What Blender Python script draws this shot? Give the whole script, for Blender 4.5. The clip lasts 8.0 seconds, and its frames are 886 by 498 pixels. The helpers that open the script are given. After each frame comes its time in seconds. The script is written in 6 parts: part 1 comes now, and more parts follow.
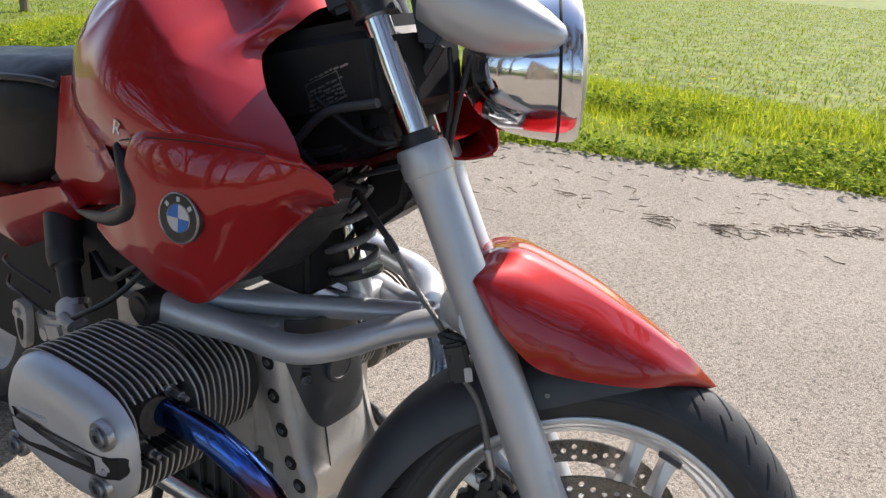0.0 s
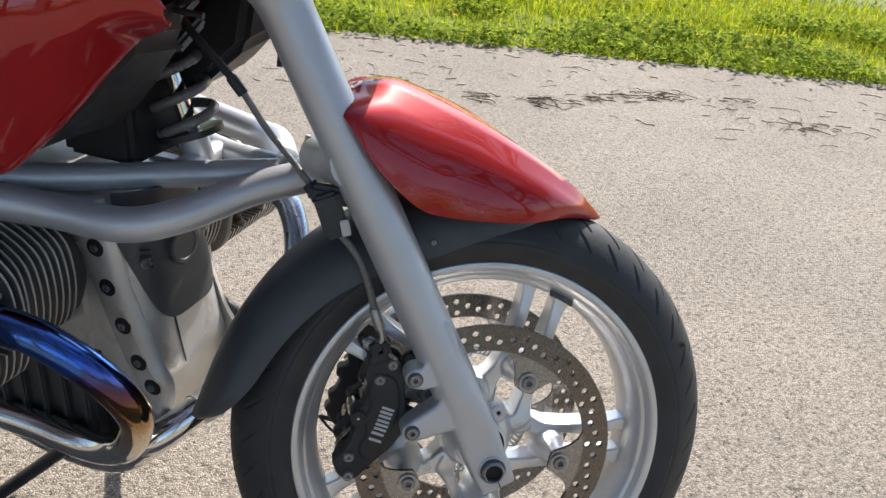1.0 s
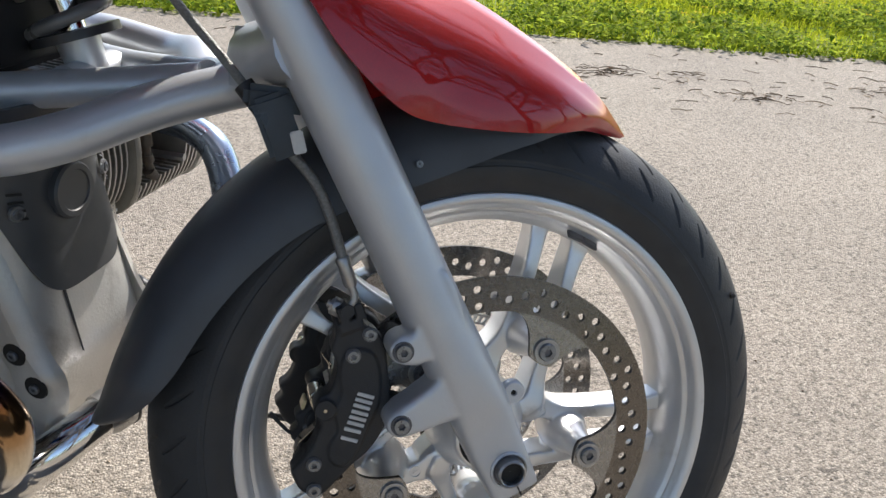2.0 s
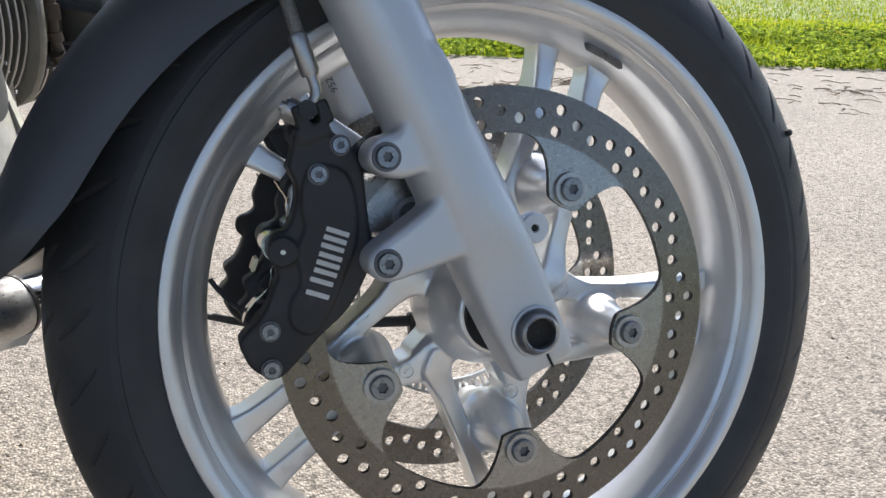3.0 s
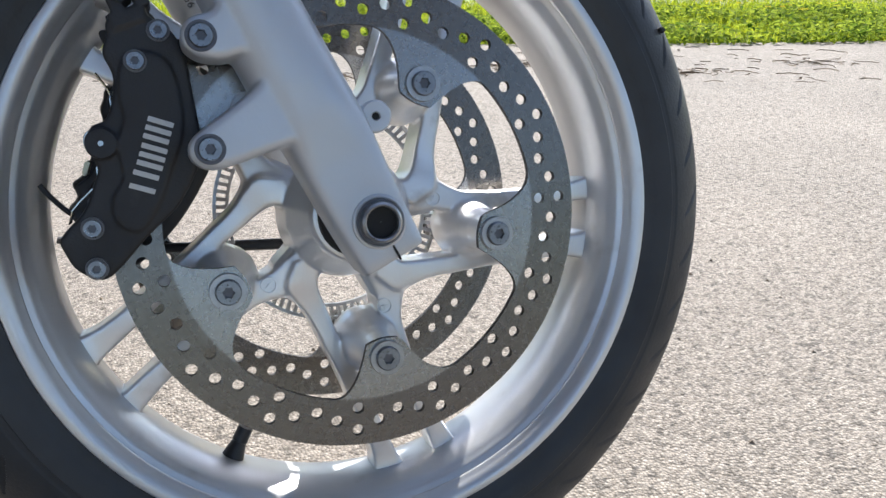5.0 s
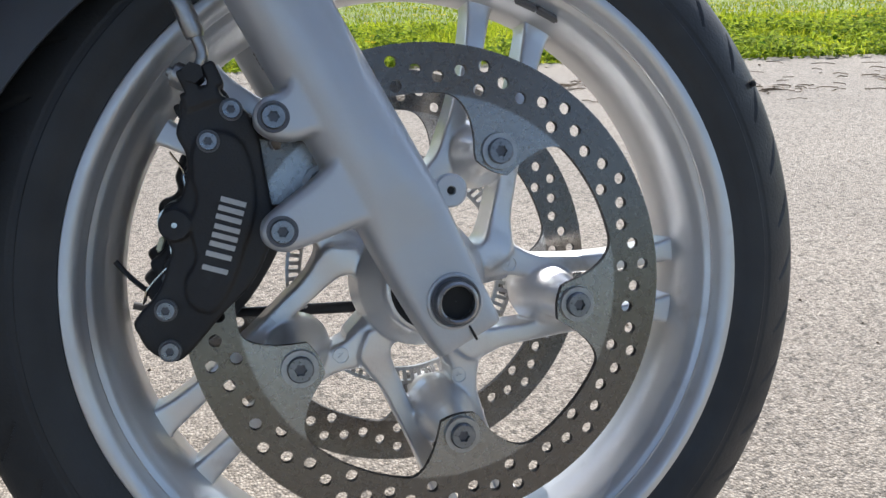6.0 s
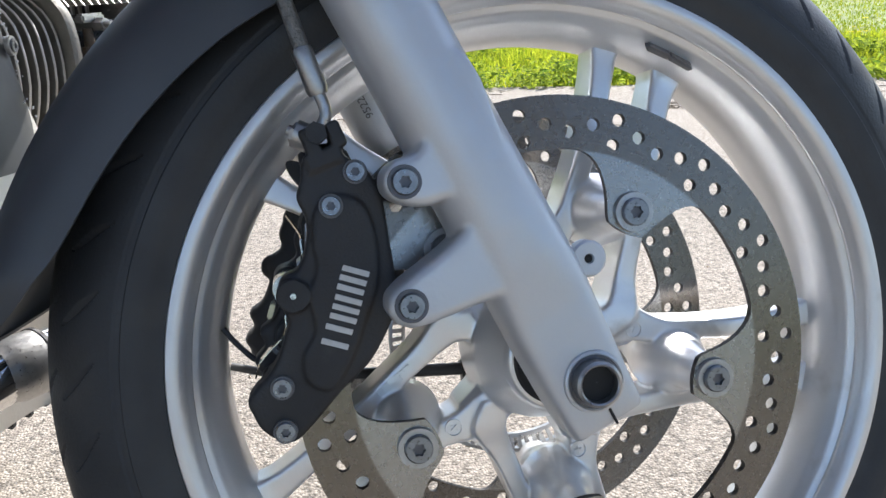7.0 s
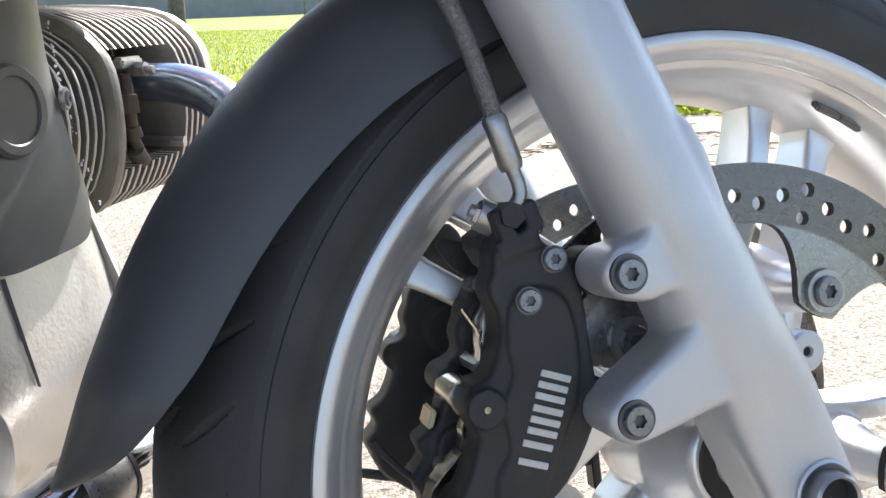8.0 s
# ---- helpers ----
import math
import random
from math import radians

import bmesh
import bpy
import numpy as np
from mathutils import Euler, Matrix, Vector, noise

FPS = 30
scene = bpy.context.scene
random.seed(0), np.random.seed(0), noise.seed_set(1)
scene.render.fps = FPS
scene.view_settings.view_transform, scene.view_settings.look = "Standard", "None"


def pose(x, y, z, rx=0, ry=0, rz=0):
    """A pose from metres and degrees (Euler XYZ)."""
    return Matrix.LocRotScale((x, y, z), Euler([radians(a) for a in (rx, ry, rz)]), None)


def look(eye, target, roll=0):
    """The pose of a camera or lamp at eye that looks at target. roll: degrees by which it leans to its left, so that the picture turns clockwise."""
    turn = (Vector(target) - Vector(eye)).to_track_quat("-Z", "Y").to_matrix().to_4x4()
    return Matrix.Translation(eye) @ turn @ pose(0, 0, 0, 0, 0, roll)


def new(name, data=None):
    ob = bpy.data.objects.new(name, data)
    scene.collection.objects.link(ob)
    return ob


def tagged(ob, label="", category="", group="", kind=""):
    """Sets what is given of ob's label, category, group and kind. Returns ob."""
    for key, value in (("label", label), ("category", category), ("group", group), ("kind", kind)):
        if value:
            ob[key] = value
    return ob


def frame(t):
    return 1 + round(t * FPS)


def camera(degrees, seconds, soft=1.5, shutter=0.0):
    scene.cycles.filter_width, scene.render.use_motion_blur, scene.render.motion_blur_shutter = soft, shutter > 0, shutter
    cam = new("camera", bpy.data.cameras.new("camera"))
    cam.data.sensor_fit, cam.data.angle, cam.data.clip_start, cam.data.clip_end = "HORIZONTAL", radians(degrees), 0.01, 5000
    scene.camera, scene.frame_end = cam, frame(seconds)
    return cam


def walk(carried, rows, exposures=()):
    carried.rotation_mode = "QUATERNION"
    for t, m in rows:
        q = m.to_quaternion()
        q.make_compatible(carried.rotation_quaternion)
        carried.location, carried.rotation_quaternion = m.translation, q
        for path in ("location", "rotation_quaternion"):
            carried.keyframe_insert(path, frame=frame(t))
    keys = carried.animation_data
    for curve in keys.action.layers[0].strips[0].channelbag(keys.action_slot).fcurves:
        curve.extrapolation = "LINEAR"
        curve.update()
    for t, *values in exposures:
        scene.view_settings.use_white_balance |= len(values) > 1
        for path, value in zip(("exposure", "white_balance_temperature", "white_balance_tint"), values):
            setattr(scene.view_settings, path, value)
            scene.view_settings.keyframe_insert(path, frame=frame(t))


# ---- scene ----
cam = camera(57.9, 8.0)
ROWS = [
    (0.0, -0.1385, -0.8862, 1.1103, 68.088, -3.512, 6.397),
    (0.5, -0.1737, -0.8723, 1.0408, 65.184, -3.172, -0.633),
    (1.0, -0.2079, -0.8081, 0.9869, 62.498, -4.118, -8.323),
    (1.2, -0.2151, -0.7781, 0.9626, 61.720, -4.331, -10.303),
    (2.3, -0.2185, -0.5720, 0.7325, 65.330, -3.738, -14.975),
    (2.5, -0.2174, -0.5522, 0.6775, 66.928, -3.351, -15.997),
    (3.0, -0.2059, -0.5397, 0.5671, 68.401, -2.284, -17.418),
    (3.5, -0.2054, -0.5429, 0.5227, 69.615, -1.701, -18.405),
    (4.0, -0.2039, -0.5744, 0.5162, 69.972, -1.005, -18.095),
    (4.5, -0.1641, -0.5827, 0.4940, 69.031, -0.689, -18.743),
    (4.7, -0.1399, -0.5823, 0.4865, 68.783, -0.477, -19.294),
    (5.8, -0.1035, -0.5468, 0.5255, 69.292, 1.442, -15.920),
    (6.0, -0.1106, -0.5425, 0.5243, 69.698, 1.562, -14.347),
    (6.5, -0.1285, -0.5195, 0.5301, 70.037, 1.546, -11.889),
    (7.0, -0.1502, -0.4844, 0.5411, 71.055, 2.070, -11.377),
    (7.5, -0.2103, -0.4410, 0.5416, 71.965, 2.045, -13.277),
    (8.0, -0.2636, -0.3814, 0.5564, 72.775, 1.313, -16.706),
]
walk(cam, [(t, pose(*p)) for t, *p in ROWS], [(0.0, 0.58, 6500, 15), (1.0, 0.59, 6450, 13), (2.5, 0.51, 6300, 12), (3.0, 0.72, 6210, 12), (3.5, 0.84, 6130, 12), (4.5, 0.86, 6110, 12), (6.0, 0.54, 6080, 12),
     (6.5, 0.73, 6120, 12), (7.0, 0.98, 6090, 12), (7.5, 1.22, 6160, 12), (8.0, 1.46, 6420, 13)])

# ---- frames of the front assembly and of the body ----
LEAN = radians(14.475)
WHEEL = Matrix.Translation((0, 0, 0.298)) @ Matrix.Rotation(-LEAN, 4, "X") @ Matrix.Rotation(radians(7.11), 4, "Y")
BODY = Matrix.Translation((-0.0057, -0.0204, 0.0)) @ Matrix.Rotation(radians(-28.40), 4, "Z")
GROUND_Z = 0.004


# ---- world and sun ----
SUN_DIR = Vector((0.396, 0.634, 0.663)).normalized()
world = bpy.data.worlds.new("sky")
scene.world = world
world.use_nodes = True
wn = world.node_tree.nodes
sky = wn.new("ShaderNodeTexSky")
sky.sky_type = "NISHITA"
sky.sun_disc = False
sky.sun_elevation = math.asin(SUN_DIR.z)
sky.sun_rotation = math.atan2(SUN_DIR.x, SUN_DIR.y)
world.node_tree.links.new(sky.outputs[0], wn["Background"].inputs[0])
wn["Background"].inputs[1].default_value = 0.15
sun_data = bpy.data.lights.new("sun", "SUN")
sun_data.energy, sun_data.angle, sun_data.color = 5.0, radians(0.55), (1.0, 0.94, 0.84)
sun_lamp = new("sun", sun_data)
sun_lamp.matrix_world = look(SUN_DIR * 20, (0, 0, 0))


# ---- materials ----
def material(name, base, rough=0.5, metal=0.0, coat=0.0, grain=0.0, grain_size=200.0, spread=0.0, spread_size=12.0,
             rough_spread=0.0, second=None, second_size=6.0, second_at=(0.5, 0.7), specular=0.5):
    """A Principled material: base colour varied at two scales, roughness wear, and fine relief."""
    m = bpy.data.materials.new(name)
    m.use_nodes = True
    nt = m.node_tree
    n, ln = nt.nodes, nt.links
    b = n["Principled BSDF"]
    b.inputs["Base Color"].default_value = (*base, 1)
    b.inputs["Roughness"].default_value = rough
    b.inputs["Metallic"].default_value = metal
    b.inputs["Coat Weight"].default_value = coat
    b.inputs["Coat Roughness"].default_value = 0.03
    b.inputs["Specular IOR Level"].default_value = specular
    co = n.new("ShaderNodeTexCoord").outputs["Object"]
    out = None
    if spread or second:
        tx = n.new("ShaderNodeTexNoise")
        tx.inputs["Scale"].default_value, tx.inputs["Detail"].default_value = spread_size, 8
        ln.new(co, tx.inputs["Vector"])
        mul = n.new("ShaderNodeMapRange")
        mul.inputs["From Min"].default_value, mul.inputs["From Max"].default_value = 0.3, 0.7
        mul.inputs["To Min"].default_value, mul.inputs["To Max"].default_value = 1 - spread, 1 + spread
        ln.new(tx.outputs["Fac"], mul.inputs["Value"])
        mix = n.new("ShaderNodeMix")
        mix.data_type, mix.blend_type = "RGBA", "MULTIPLY"
        mix.inputs["Factor"].default_value = 1
        mix.inputs["A"].default_value = (*base, 1)
        ln.new(mul.outputs[0], mix.inputs["B"])
        out = mix.outputs["Result"]
        if second:
            t2 = n.new("ShaderNodeTexNoise")
            t2.inputs["Scale"].default_value, t2.inputs["Detail"].default_value = second_size, 10
            ln.new(co, t2.inputs["Vector"])
            r2 = n.new("ShaderNodeMapRange")
            r2.inputs["From Min"].default_value, r2.inputs["From Max"].default_value = second_at
            ln.new(t2.outputs["Fac"], r2.inputs["Value"])
            m2 = n.new("ShaderNodeMix")
            m2.data_type = "RGBA"
            ln.new(r2.outputs[0], m2.inputs["Factor"])
            ln.new(out, m2.inputs["A"])
            m2.inputs["B"].default_value = (*second, 1)
            out = m2.outputs["Result"]
        ln.new(out, b.inputs["Base Color"])
    if rough_spread:
        tr = n.new("ShaderNodeTexNoise")
        tr.inputs["Scale"].default_value, tr.inputs["Detail"].default_value = spread_size * 2.3, 6
        ln.new(co, tr.inputs["Vector"])
        rr = n.new("ShaderNodeMapRange")
        rr.inputs["From Min"].default_value, rr.inputs["From Max"].default_value = 0.3, 0.7
        rr.inputs["To Min"].default_value, rr.inputs["To Max"].default_value = max(0.02, rough - rough_spread), rough + rough_spread
        ln.new(tr.outputs["Fac"], rr.inputs["Value"])
        ln.new(rr.outputs[0], b.inputs["Roughness"])
    if grain:
        tg = n.new("ShaderNodeTexNoise")
        tg.inputs["Scale"].default_value, tg.inputs["Detail"].default_value = grain_size, 4
        ln.new(co, tg.inputs["Vector"])
        bp = n.new("ShaderNodeBump")
        bp.inputs["Strength"].default_value, bp.inputs["Distance"].default_value = grain, 0.002
        ln.new(tg.outputs["Fac"], bp.inputs["Height"])
        ln.new(bp.outputs[0], b.inputs["Normal"])
    return m


RUBBER = material("tyre_rubber", (0.029, 0.031, 0.034), 0.50, grain=0.12, grain_size=350, spread=0.25, rough_spread=0.12, second=(0.045, 0.043, 0.040), second_size=18, second_at=(0.62, 0.85))
TREAD = material("worn_tread_rubber", (0.031, 0.033, 0.036), 0.58, grain=0.22, grain_size=420, spread=0.2, rough_spread=0.1, second=(0.046, 0.045, 0.042), second_size=24, second_at=(0.58, 0.85))
SILVER = material("silver_wheel_paint", (0.80, 0.80, 0.80), 0.36, 0.72, grain=0.06, grain_size=500, spread=0.06, rough_spread=0.08, second=(0.34, 0.32, 0.29), second_size=26, second_at=(0.60, 0.84))
RIM = material("silver_rim_paint", (0.68, 0.69, 0.70), 0.37, 0.66, grain=0.05, grain_size=500, spread=0.06, rough_spread=0.06, second=(0.42, 0.41, 0.39), second_size=30, second_at=(0.64, 0.88))
CAST = material("silver_cast_paint", (0.57, 0.59, 0.615), 0.42, 0.52, grain=0.07, grain_size=420, spread=0.05, rough_spread=0.06, second=(0.42, 0.42, 0.41), second_size=30, second_at=(0.68, 0.9))
ENGINE = material("cast_engine_alloy", (0.60, 0.59, 0.56), 0.40, 0.55, grain=0.22, grain_size=300, spread=0.12, rough_spread=0.1, second=(0.28, 0.25, 0.22), second_size=22, second_at=(0.58, 0.85))
FIN = material("cylinder_fin_alloy", (0.56, 0.54, 0.50), 0.5, 0.4, grain=0.3, grain_size=300, spread=0.15, second=(0.2, 0.18, 0.15), second_size=25, second_at=(0.55, 0.8))
STEEL = material("disc_steel", (0.40, 0.39, 0.36), 0.34, 0.95, spread=0.08, spread_size=60, rough_spread=0.08)


def disc_material():
    """Bare tabs, and a swept band with fine turning marks outside 128 mm."""
    m = material("swept_disc_steel", (0.34, 0.335, 0.325), 0.27, 0.95, rough_spread=0.015, spread_size=70)
    n, ln = m.node_tree.nodes, m.node_tree.links
    co = n.new("ShaderNodeTexCoord").outputs["Object"]
    flat = n.new("ShaderNodeVectorMath")
    flat.operation = "MULTIPLY"
    flat.inputs[1].default_value = (1, 0, 1)
    ln.new(co, flat.inputs[0])
    size = n.new("ShaderNodeVectorMath")
    size.operation = "LENGTH"
    ln.new(flat.outputs[0], size.inputs[0])
    edge = n.new("ShaderNodeMapRange")
    edge.inputs["From Min"].default_value, edge.inputs["From Max"].default_value = 0.1278, 0.1290
    ln.new(size.outputs["Value"], edge.inputs["Value"])
    marks = n.new("ShaderNodeTexNoise")
    marks.noise_dimensions = "1D"
    marks.inputs["Scale"].default_value = 900
    ln.new(size.outputs["Value"], marks.inputs["W"])
    ramp = n.new("ShaderNodeMix")
    ramp.data_type = "RGBA"
    ramp.inputs["A"].default_value, ramp.inputs["B"].default_value = (0.143, 0.130, 0.115, 1), (0.235, 0.216, 0.197, 1)
    ln.new(marks.outputs["Fac"], ramp.inputs["Factor"])
    mix = n.new("ShaderNodeMix")
    mix.data_type = "RGBA"
    mix.inputs["A"].default_value = (0.34, 0.335, 0.325, 1)
    ln.new(edge.outputs[0], mix.inputs["Factor"])
    ln.new(ramp.outputs["Result"], mix.inputs["B"])
    b = n["Principled BSDF"]
    ln.new(mix.outputs["Result"], b.inputs["Base Color"])
    # turned finish: smooth round the axle, rough across it
    across = n.new("ShaderNodeTangent")
    across.direction_type, across.axis = "RADIAL", "Y"
    ln.new(across.outputs[0], b.inputs["Tangent"])
    turned = n.new("ShaderNodeMath")
    turned.operation = "MULTIPLY"
    turned.inputs[1].default_value = 0.7
    ln.new(edge.outputs[0], turned.inputs[0])
    ln.new(turned.outputs[0], b.inputs["Anisotropic"])
    b.inputs["Anisotropic Rotation"].default_value = 0.25
    rings = n.new("ShaderNodeBump")
    rings.inputs["Strength"].default_value, rings.inputs["Distance"].default_value = 0.25, 0.0004
    ln.new(marks.outputs["Fac"], rings.inputs["Height"])
    ln.new(rings.outputs[0], b.inputs["Normal"])
    return m


DISC = disc_material()
DISC_EDGE = material("dark_disc_edge", (0.035, 0.032, 0.03), 0.6, 0.4, grain=0.4, grain_size=500, spread=0.3, spread_size=90)
BLACK = material("black_caliper_paint", (0.022, 0.022, 0.023), 0.55, grain=0.2, grain_size=600, spread=0.3, rough_spread=0.1, second=(0.05, 0.048, 0.045), second_size=60, second_at=(0.66, 0.9))
PLASTIC = material("black_fender_plastic", (0.062, 0.067, 0.075), 0.44, grain=0.06, grain_size=900, spread=0.15, rough_spread=0.08, second=(0.05, 0.048, 0.045), second_size=40, second_at=(0.72, 0.95))
DARK = material("dark_frame_paint", (0.024, 0.024, 0.026), 0.34, spread=0.3, rough_spread=0.15)
RED = material("red_metallic_paint", (0.37, 0.008, 0.009), 0.42, 0.34, coat=1.0, specular=0.1, spread=0.08, spread_size=600)
RED.node_tree.nodes["Principled BSDF"].inputs["Coat IOR"].default_value = 1.55
DULL = material("dull_black_plastic", (0.022, 0.022, 0.024), 0.5, grain=0.08, grain_size=600, spread=0.25, rough_spread=0.1, specular=0.25)
CHROME = material("chrome", (0.78, 0.78, 0.78), 0.07, 1.0, rough_spread=0.03, spread=0.04)
WORN_CHROME = material("worn_chrome", (0.50, 0.47, 0.41), 0.20, 1.0, rough_spread=0.08, spread=0.15, spread_size=150)
BOLT = material("dull_bolt_steel", (0.25, 0.26, 0.275), 0.34, 0.85, spread=0.15, spread_size=200, rough_spread=0.1)
ZINC = material("zinc_bolt_steel", (0.42, 0.42, 0.42), 0.36, 0.9, spread=0.1, spread_size=200, rough_spread=0.1)
BRASS = material("dull_brass_steel", (0.45, 0.40, 0.27), 0.35, 0.9, spread=0.15, spread_size=80)
RECESS = material("bolt_recess", (0.13, 0.13, 0.14), 0.45, 0.7)
# near-black for holes, slots and seams; also paints the shade on the gearbox
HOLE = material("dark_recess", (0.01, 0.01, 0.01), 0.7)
WHITE = material("white_lettering", (0.60, 0.60, 0.58), 0.5, spread=0.05, spread_size=400)
LEATHER = material("black_seat_vinyl", (0.008, 0.008, 0.009), 0.42, grain=0.15, grain_size=500, spread=0.2, rough_spread=0.08, specular=0.25)
BRAID = material("braided_steel_hose", (0.26, 0.26, 0.25), 0.4, 0.8, grain=0.8, grain_size=900, spread=0.2, spread_size=500)
LEAD = material("dull_lead", (0.16, 0.16, 0.165), 0.5, 0.5, grain=0.2, grain_size=300, spread=0.15)
CABLE = material("black_rubber_cable", (0.020, 0.020, 0.021), 0.45, spread=0.2)


# ---- mesh helpers ----
def smooth(ob, degrees=35):
    me = ob.data
    me.shade_smooth()
    bm = bmesh.new()
    bm.from_mesh(me)
    lim = radians(degrees)
    for e in bm.edges:
        e.smooth = len(e.link_faces) == 2 and e.calc_face_angle(0) < lim
    bm.to_mesh(me)
    bm.free()


def part(name, bm, mat, parent=None, label="", m=None, angle=35):
    """Link a bmesh as one mesh object under a thing or part. mat: one material or a list."""
    bmesh.ops.recalc_face_normals(bm, faces=bm.faces)
    me = bpy.data.meshes.new(name)
    bm.to_mesh(me)
    bm.free()
    for x in (mat if isinstance(mat, (list, tuple)) else [mat]):
        me.materials.append(x)
    ob = new(name, me)
    ob.parent = parent
    if m is not None:
        ob.matrix_basis = m
    if label:
        tagged(ob, label)
    smooth(ob, angle)
    return ob


def again(ob, m, parent=None):
    """Another object on the same mesh."""
    o = new(ob.name.split(".")[0], ob.data)
    o.parent = parent if parent else ob.parent
    o.matrix_basis = m
    if "label" in ob:
        o["label"] = ob["label"]
    return o


def grid_faces(bm, rows, closed_u=False, closed_v=False, caps=False):
    """Faces over rows of points; u runs along a row, v from row to row."""
    vs = [[bm.verts.new(p) for p in row] for row in rows]
    nv, nu = len(vs), len(vs[0])
    for i in range(nv if closed_v else nv - 1):
        a, b = vs[i], vs[(i + 1) % nv]
        for j in range(nu if closed_u else nu - 1):
            k = (j + 1) % nu
            bm.faces.new((a[j], a[k], b[k], b[j]))
    if caps:
        bm.faces.new(vs[0][::-1])
        bm.faces.new(vs[-1])
    return vs


def lathe_y(bm, profile, n=64, a0=0.0, a1=360.0, closed_profile=False):
    """Turn (r, y) points round the y axis."""
    full = abs(a1 - a0) > 359
    rows = []
    for i in range(n if full else n + 1):
        a = radians(a0 + (a1 - a0) * i / n)
        rows.append([(r * math.cos(a), y, r * math.sin(a)) for r, y in profile])
    return grid_faces(bm, rows, closed_u=closed_profile, closed_v=full)


def spline(points, n=8):
    """A smooth line through the points (Catmull-Rom)."""
    p = [Vector(q) for q in points]
    p = [2 * p[0] - p[1]] + p + [2 * p[-1] - p[-2]]
    out = []
    for i in range(1, len(p) - 2):
        for k in range(n):
            t = k / n
            a, b, c, d = p[i - 1:i + 3]
            out.append(0.5 * (2 * b + (c - a) * t + (2 * a - 5 * b + 4 * c - d) * t * t + (3 * b - a - 3 * c + d) * t ** 3))
    return out + [p[-2]]


def tube(bm, points, radius, sides=14, n=8, flat=1.0, caps=True):
    """A tube along a smooth line; radius is a number or a list along the given points."""
    line = spline(points, n) if n > 1 else [Vector(p) for p in points]
    rad = radius if isinstance(radius, (list, tuple)) else [radius] * len(points)
    rows, side = [], None
    for i, q in enumerate(line):
        d = (line[min(i + 1, len(line) - 1)] - line[max(i - 1, 0)]).normalized()
        if side is None:
            side = d.orthogonal().normalized()
        side = (side - side.dot(d) * d).normalized()
        up = d.cross(side)
        f = i / (len(line) - 1) * (len(rad) - 1)
        k = min(int(f), len(rad) - 2) if len(rad) > 1 else 0
        r = rad[k] + (rad[min(k + 1, len(rad) - 1)] - rad[k]) * (f - k)
        rows.append([q + r * (math.cos(2 * math.pi * j / sides) * side + flat * math.sin(2 * math.pi * j / sides) * up) for j in range(sides)])
    grid_faces(bm, rows, closed_u=True, caps=caps)


def rod(bm, a, b, r0, r1=None, sides=20):
    tube(bm, [a, b], [r0, r0 if r1 is None else r1], sides, n=1)


def plate(bm, outline, y0, y1, bevel=0.003, seg=2):
    """An outline in x and z, pushed from y0 to y1, with rounded edges."""
    b2 = bmesh.new()
    f = b2.faces.new([b2.verts.new((x, y0, z)) for x, z in outline])
    r = bmesh.ops.extrude_face_region(b2, geom=[f])
    for v in r["geom"]:
        if isinstance(v, bmesh.types.BMVert):
            v.co.y = y1
    bmesh.ops.recalc_face_normals(b2, faces=b2.faces)
    if bevel:
        ed = [e for e in b2.edges if abs(e.verts[0].co.y - e.verts[1].co.y) < 1e-6]
        bmesh.ops.bevel(b2, geom=ed, offset=bevel, segments=seg, affect="EDGES", profile=0.6)
    tmp = bpy.data.meshes.new("tmp")
    b2.to_mesh(tmp)
    b2.free()
    bm.from_mesh(tmp)
    bpy.data.meshes.remove(tmp)


def rounded(points, n=4):
    """A closed smooth outline through 2D points."""
    q = list(points)
    out = []
    for i in range(len(q)):
        a, b, c, d = (np.array(q[(i + k) % len(q)]) for k in (-1, 0, 1, 2))
        for k in range(n):
            t = k / n
            out.append(tuple(0.5 * (2 * b + (c - a) * t + (2 * a - 5 * b + 4 * c - d) * t * t + (3 * b - a - 3 * c + d) * t ** 3)))
    return out


def block(bm, size, m=None, bevel=0.004, seg=2):
    b2 = bmesh.new()
    bmesh.ops.create_cube(b2, size=1)
    for v in b2.verts:
        v.co = Vector((v.co.x * size[0], v.co.y * size[1], v.co.z * size[2]))
    if bevel:
        bmesh.ops.bevel(b2, geom=list(b2.edges), offset=bevel, segments=seg, affect="EDGES")
    if m is not None:
        b2.transform(m)
    tmp = bpy.data.meshes.new("tmp")
    b2.to_mesh(tmp)
    b2.free()
    bm.from_mesh(tmp)
    bpy.data.meshes.remove(tmp)


def cast(ob, voxel, rounds=6):
    """Melt the pieces of a casting into one skin with rounded fillets."""
    md = ob.modifiers.new("skin", "REMESH")
    md.mode, md.voxel_size, md.use_smooth_shade = "VOXEL", voxel, True
    sm = ob.modifiers.new("soften", "SMOOTH")
    sm.factor, sm.iterations = 0.5, rounds
    me = bpy.data.meshes.new_from_object(ob.evaluated_get(bpy.context.evaluated_depsgraph_get()))
    ob.modifiers.clear()
    ob.data = me
    me.shade_smooth()
    return ob


def loft(bm, sections, closed_u=True, caps=True):
    grid_faces(bm, sections, closed_u=closed_u, caps=caps)


def thicken(ob, t):
    md = ob.modifiers.new("thickness", "SOLIDIFY")
    md.thickness, md.offset = t, 1
    return ob

# ---- ground, pavement, grass ----
def edge_y(x):
    """The line where the pavement ends and the grass begins."""
    x = max(-6.0, min(x, 12.0))
    return 3.55 - 0.25 * x + 0.03 * math.sin(2.1 * x) + 0.02 * math.sin(7.3 * x + 1)


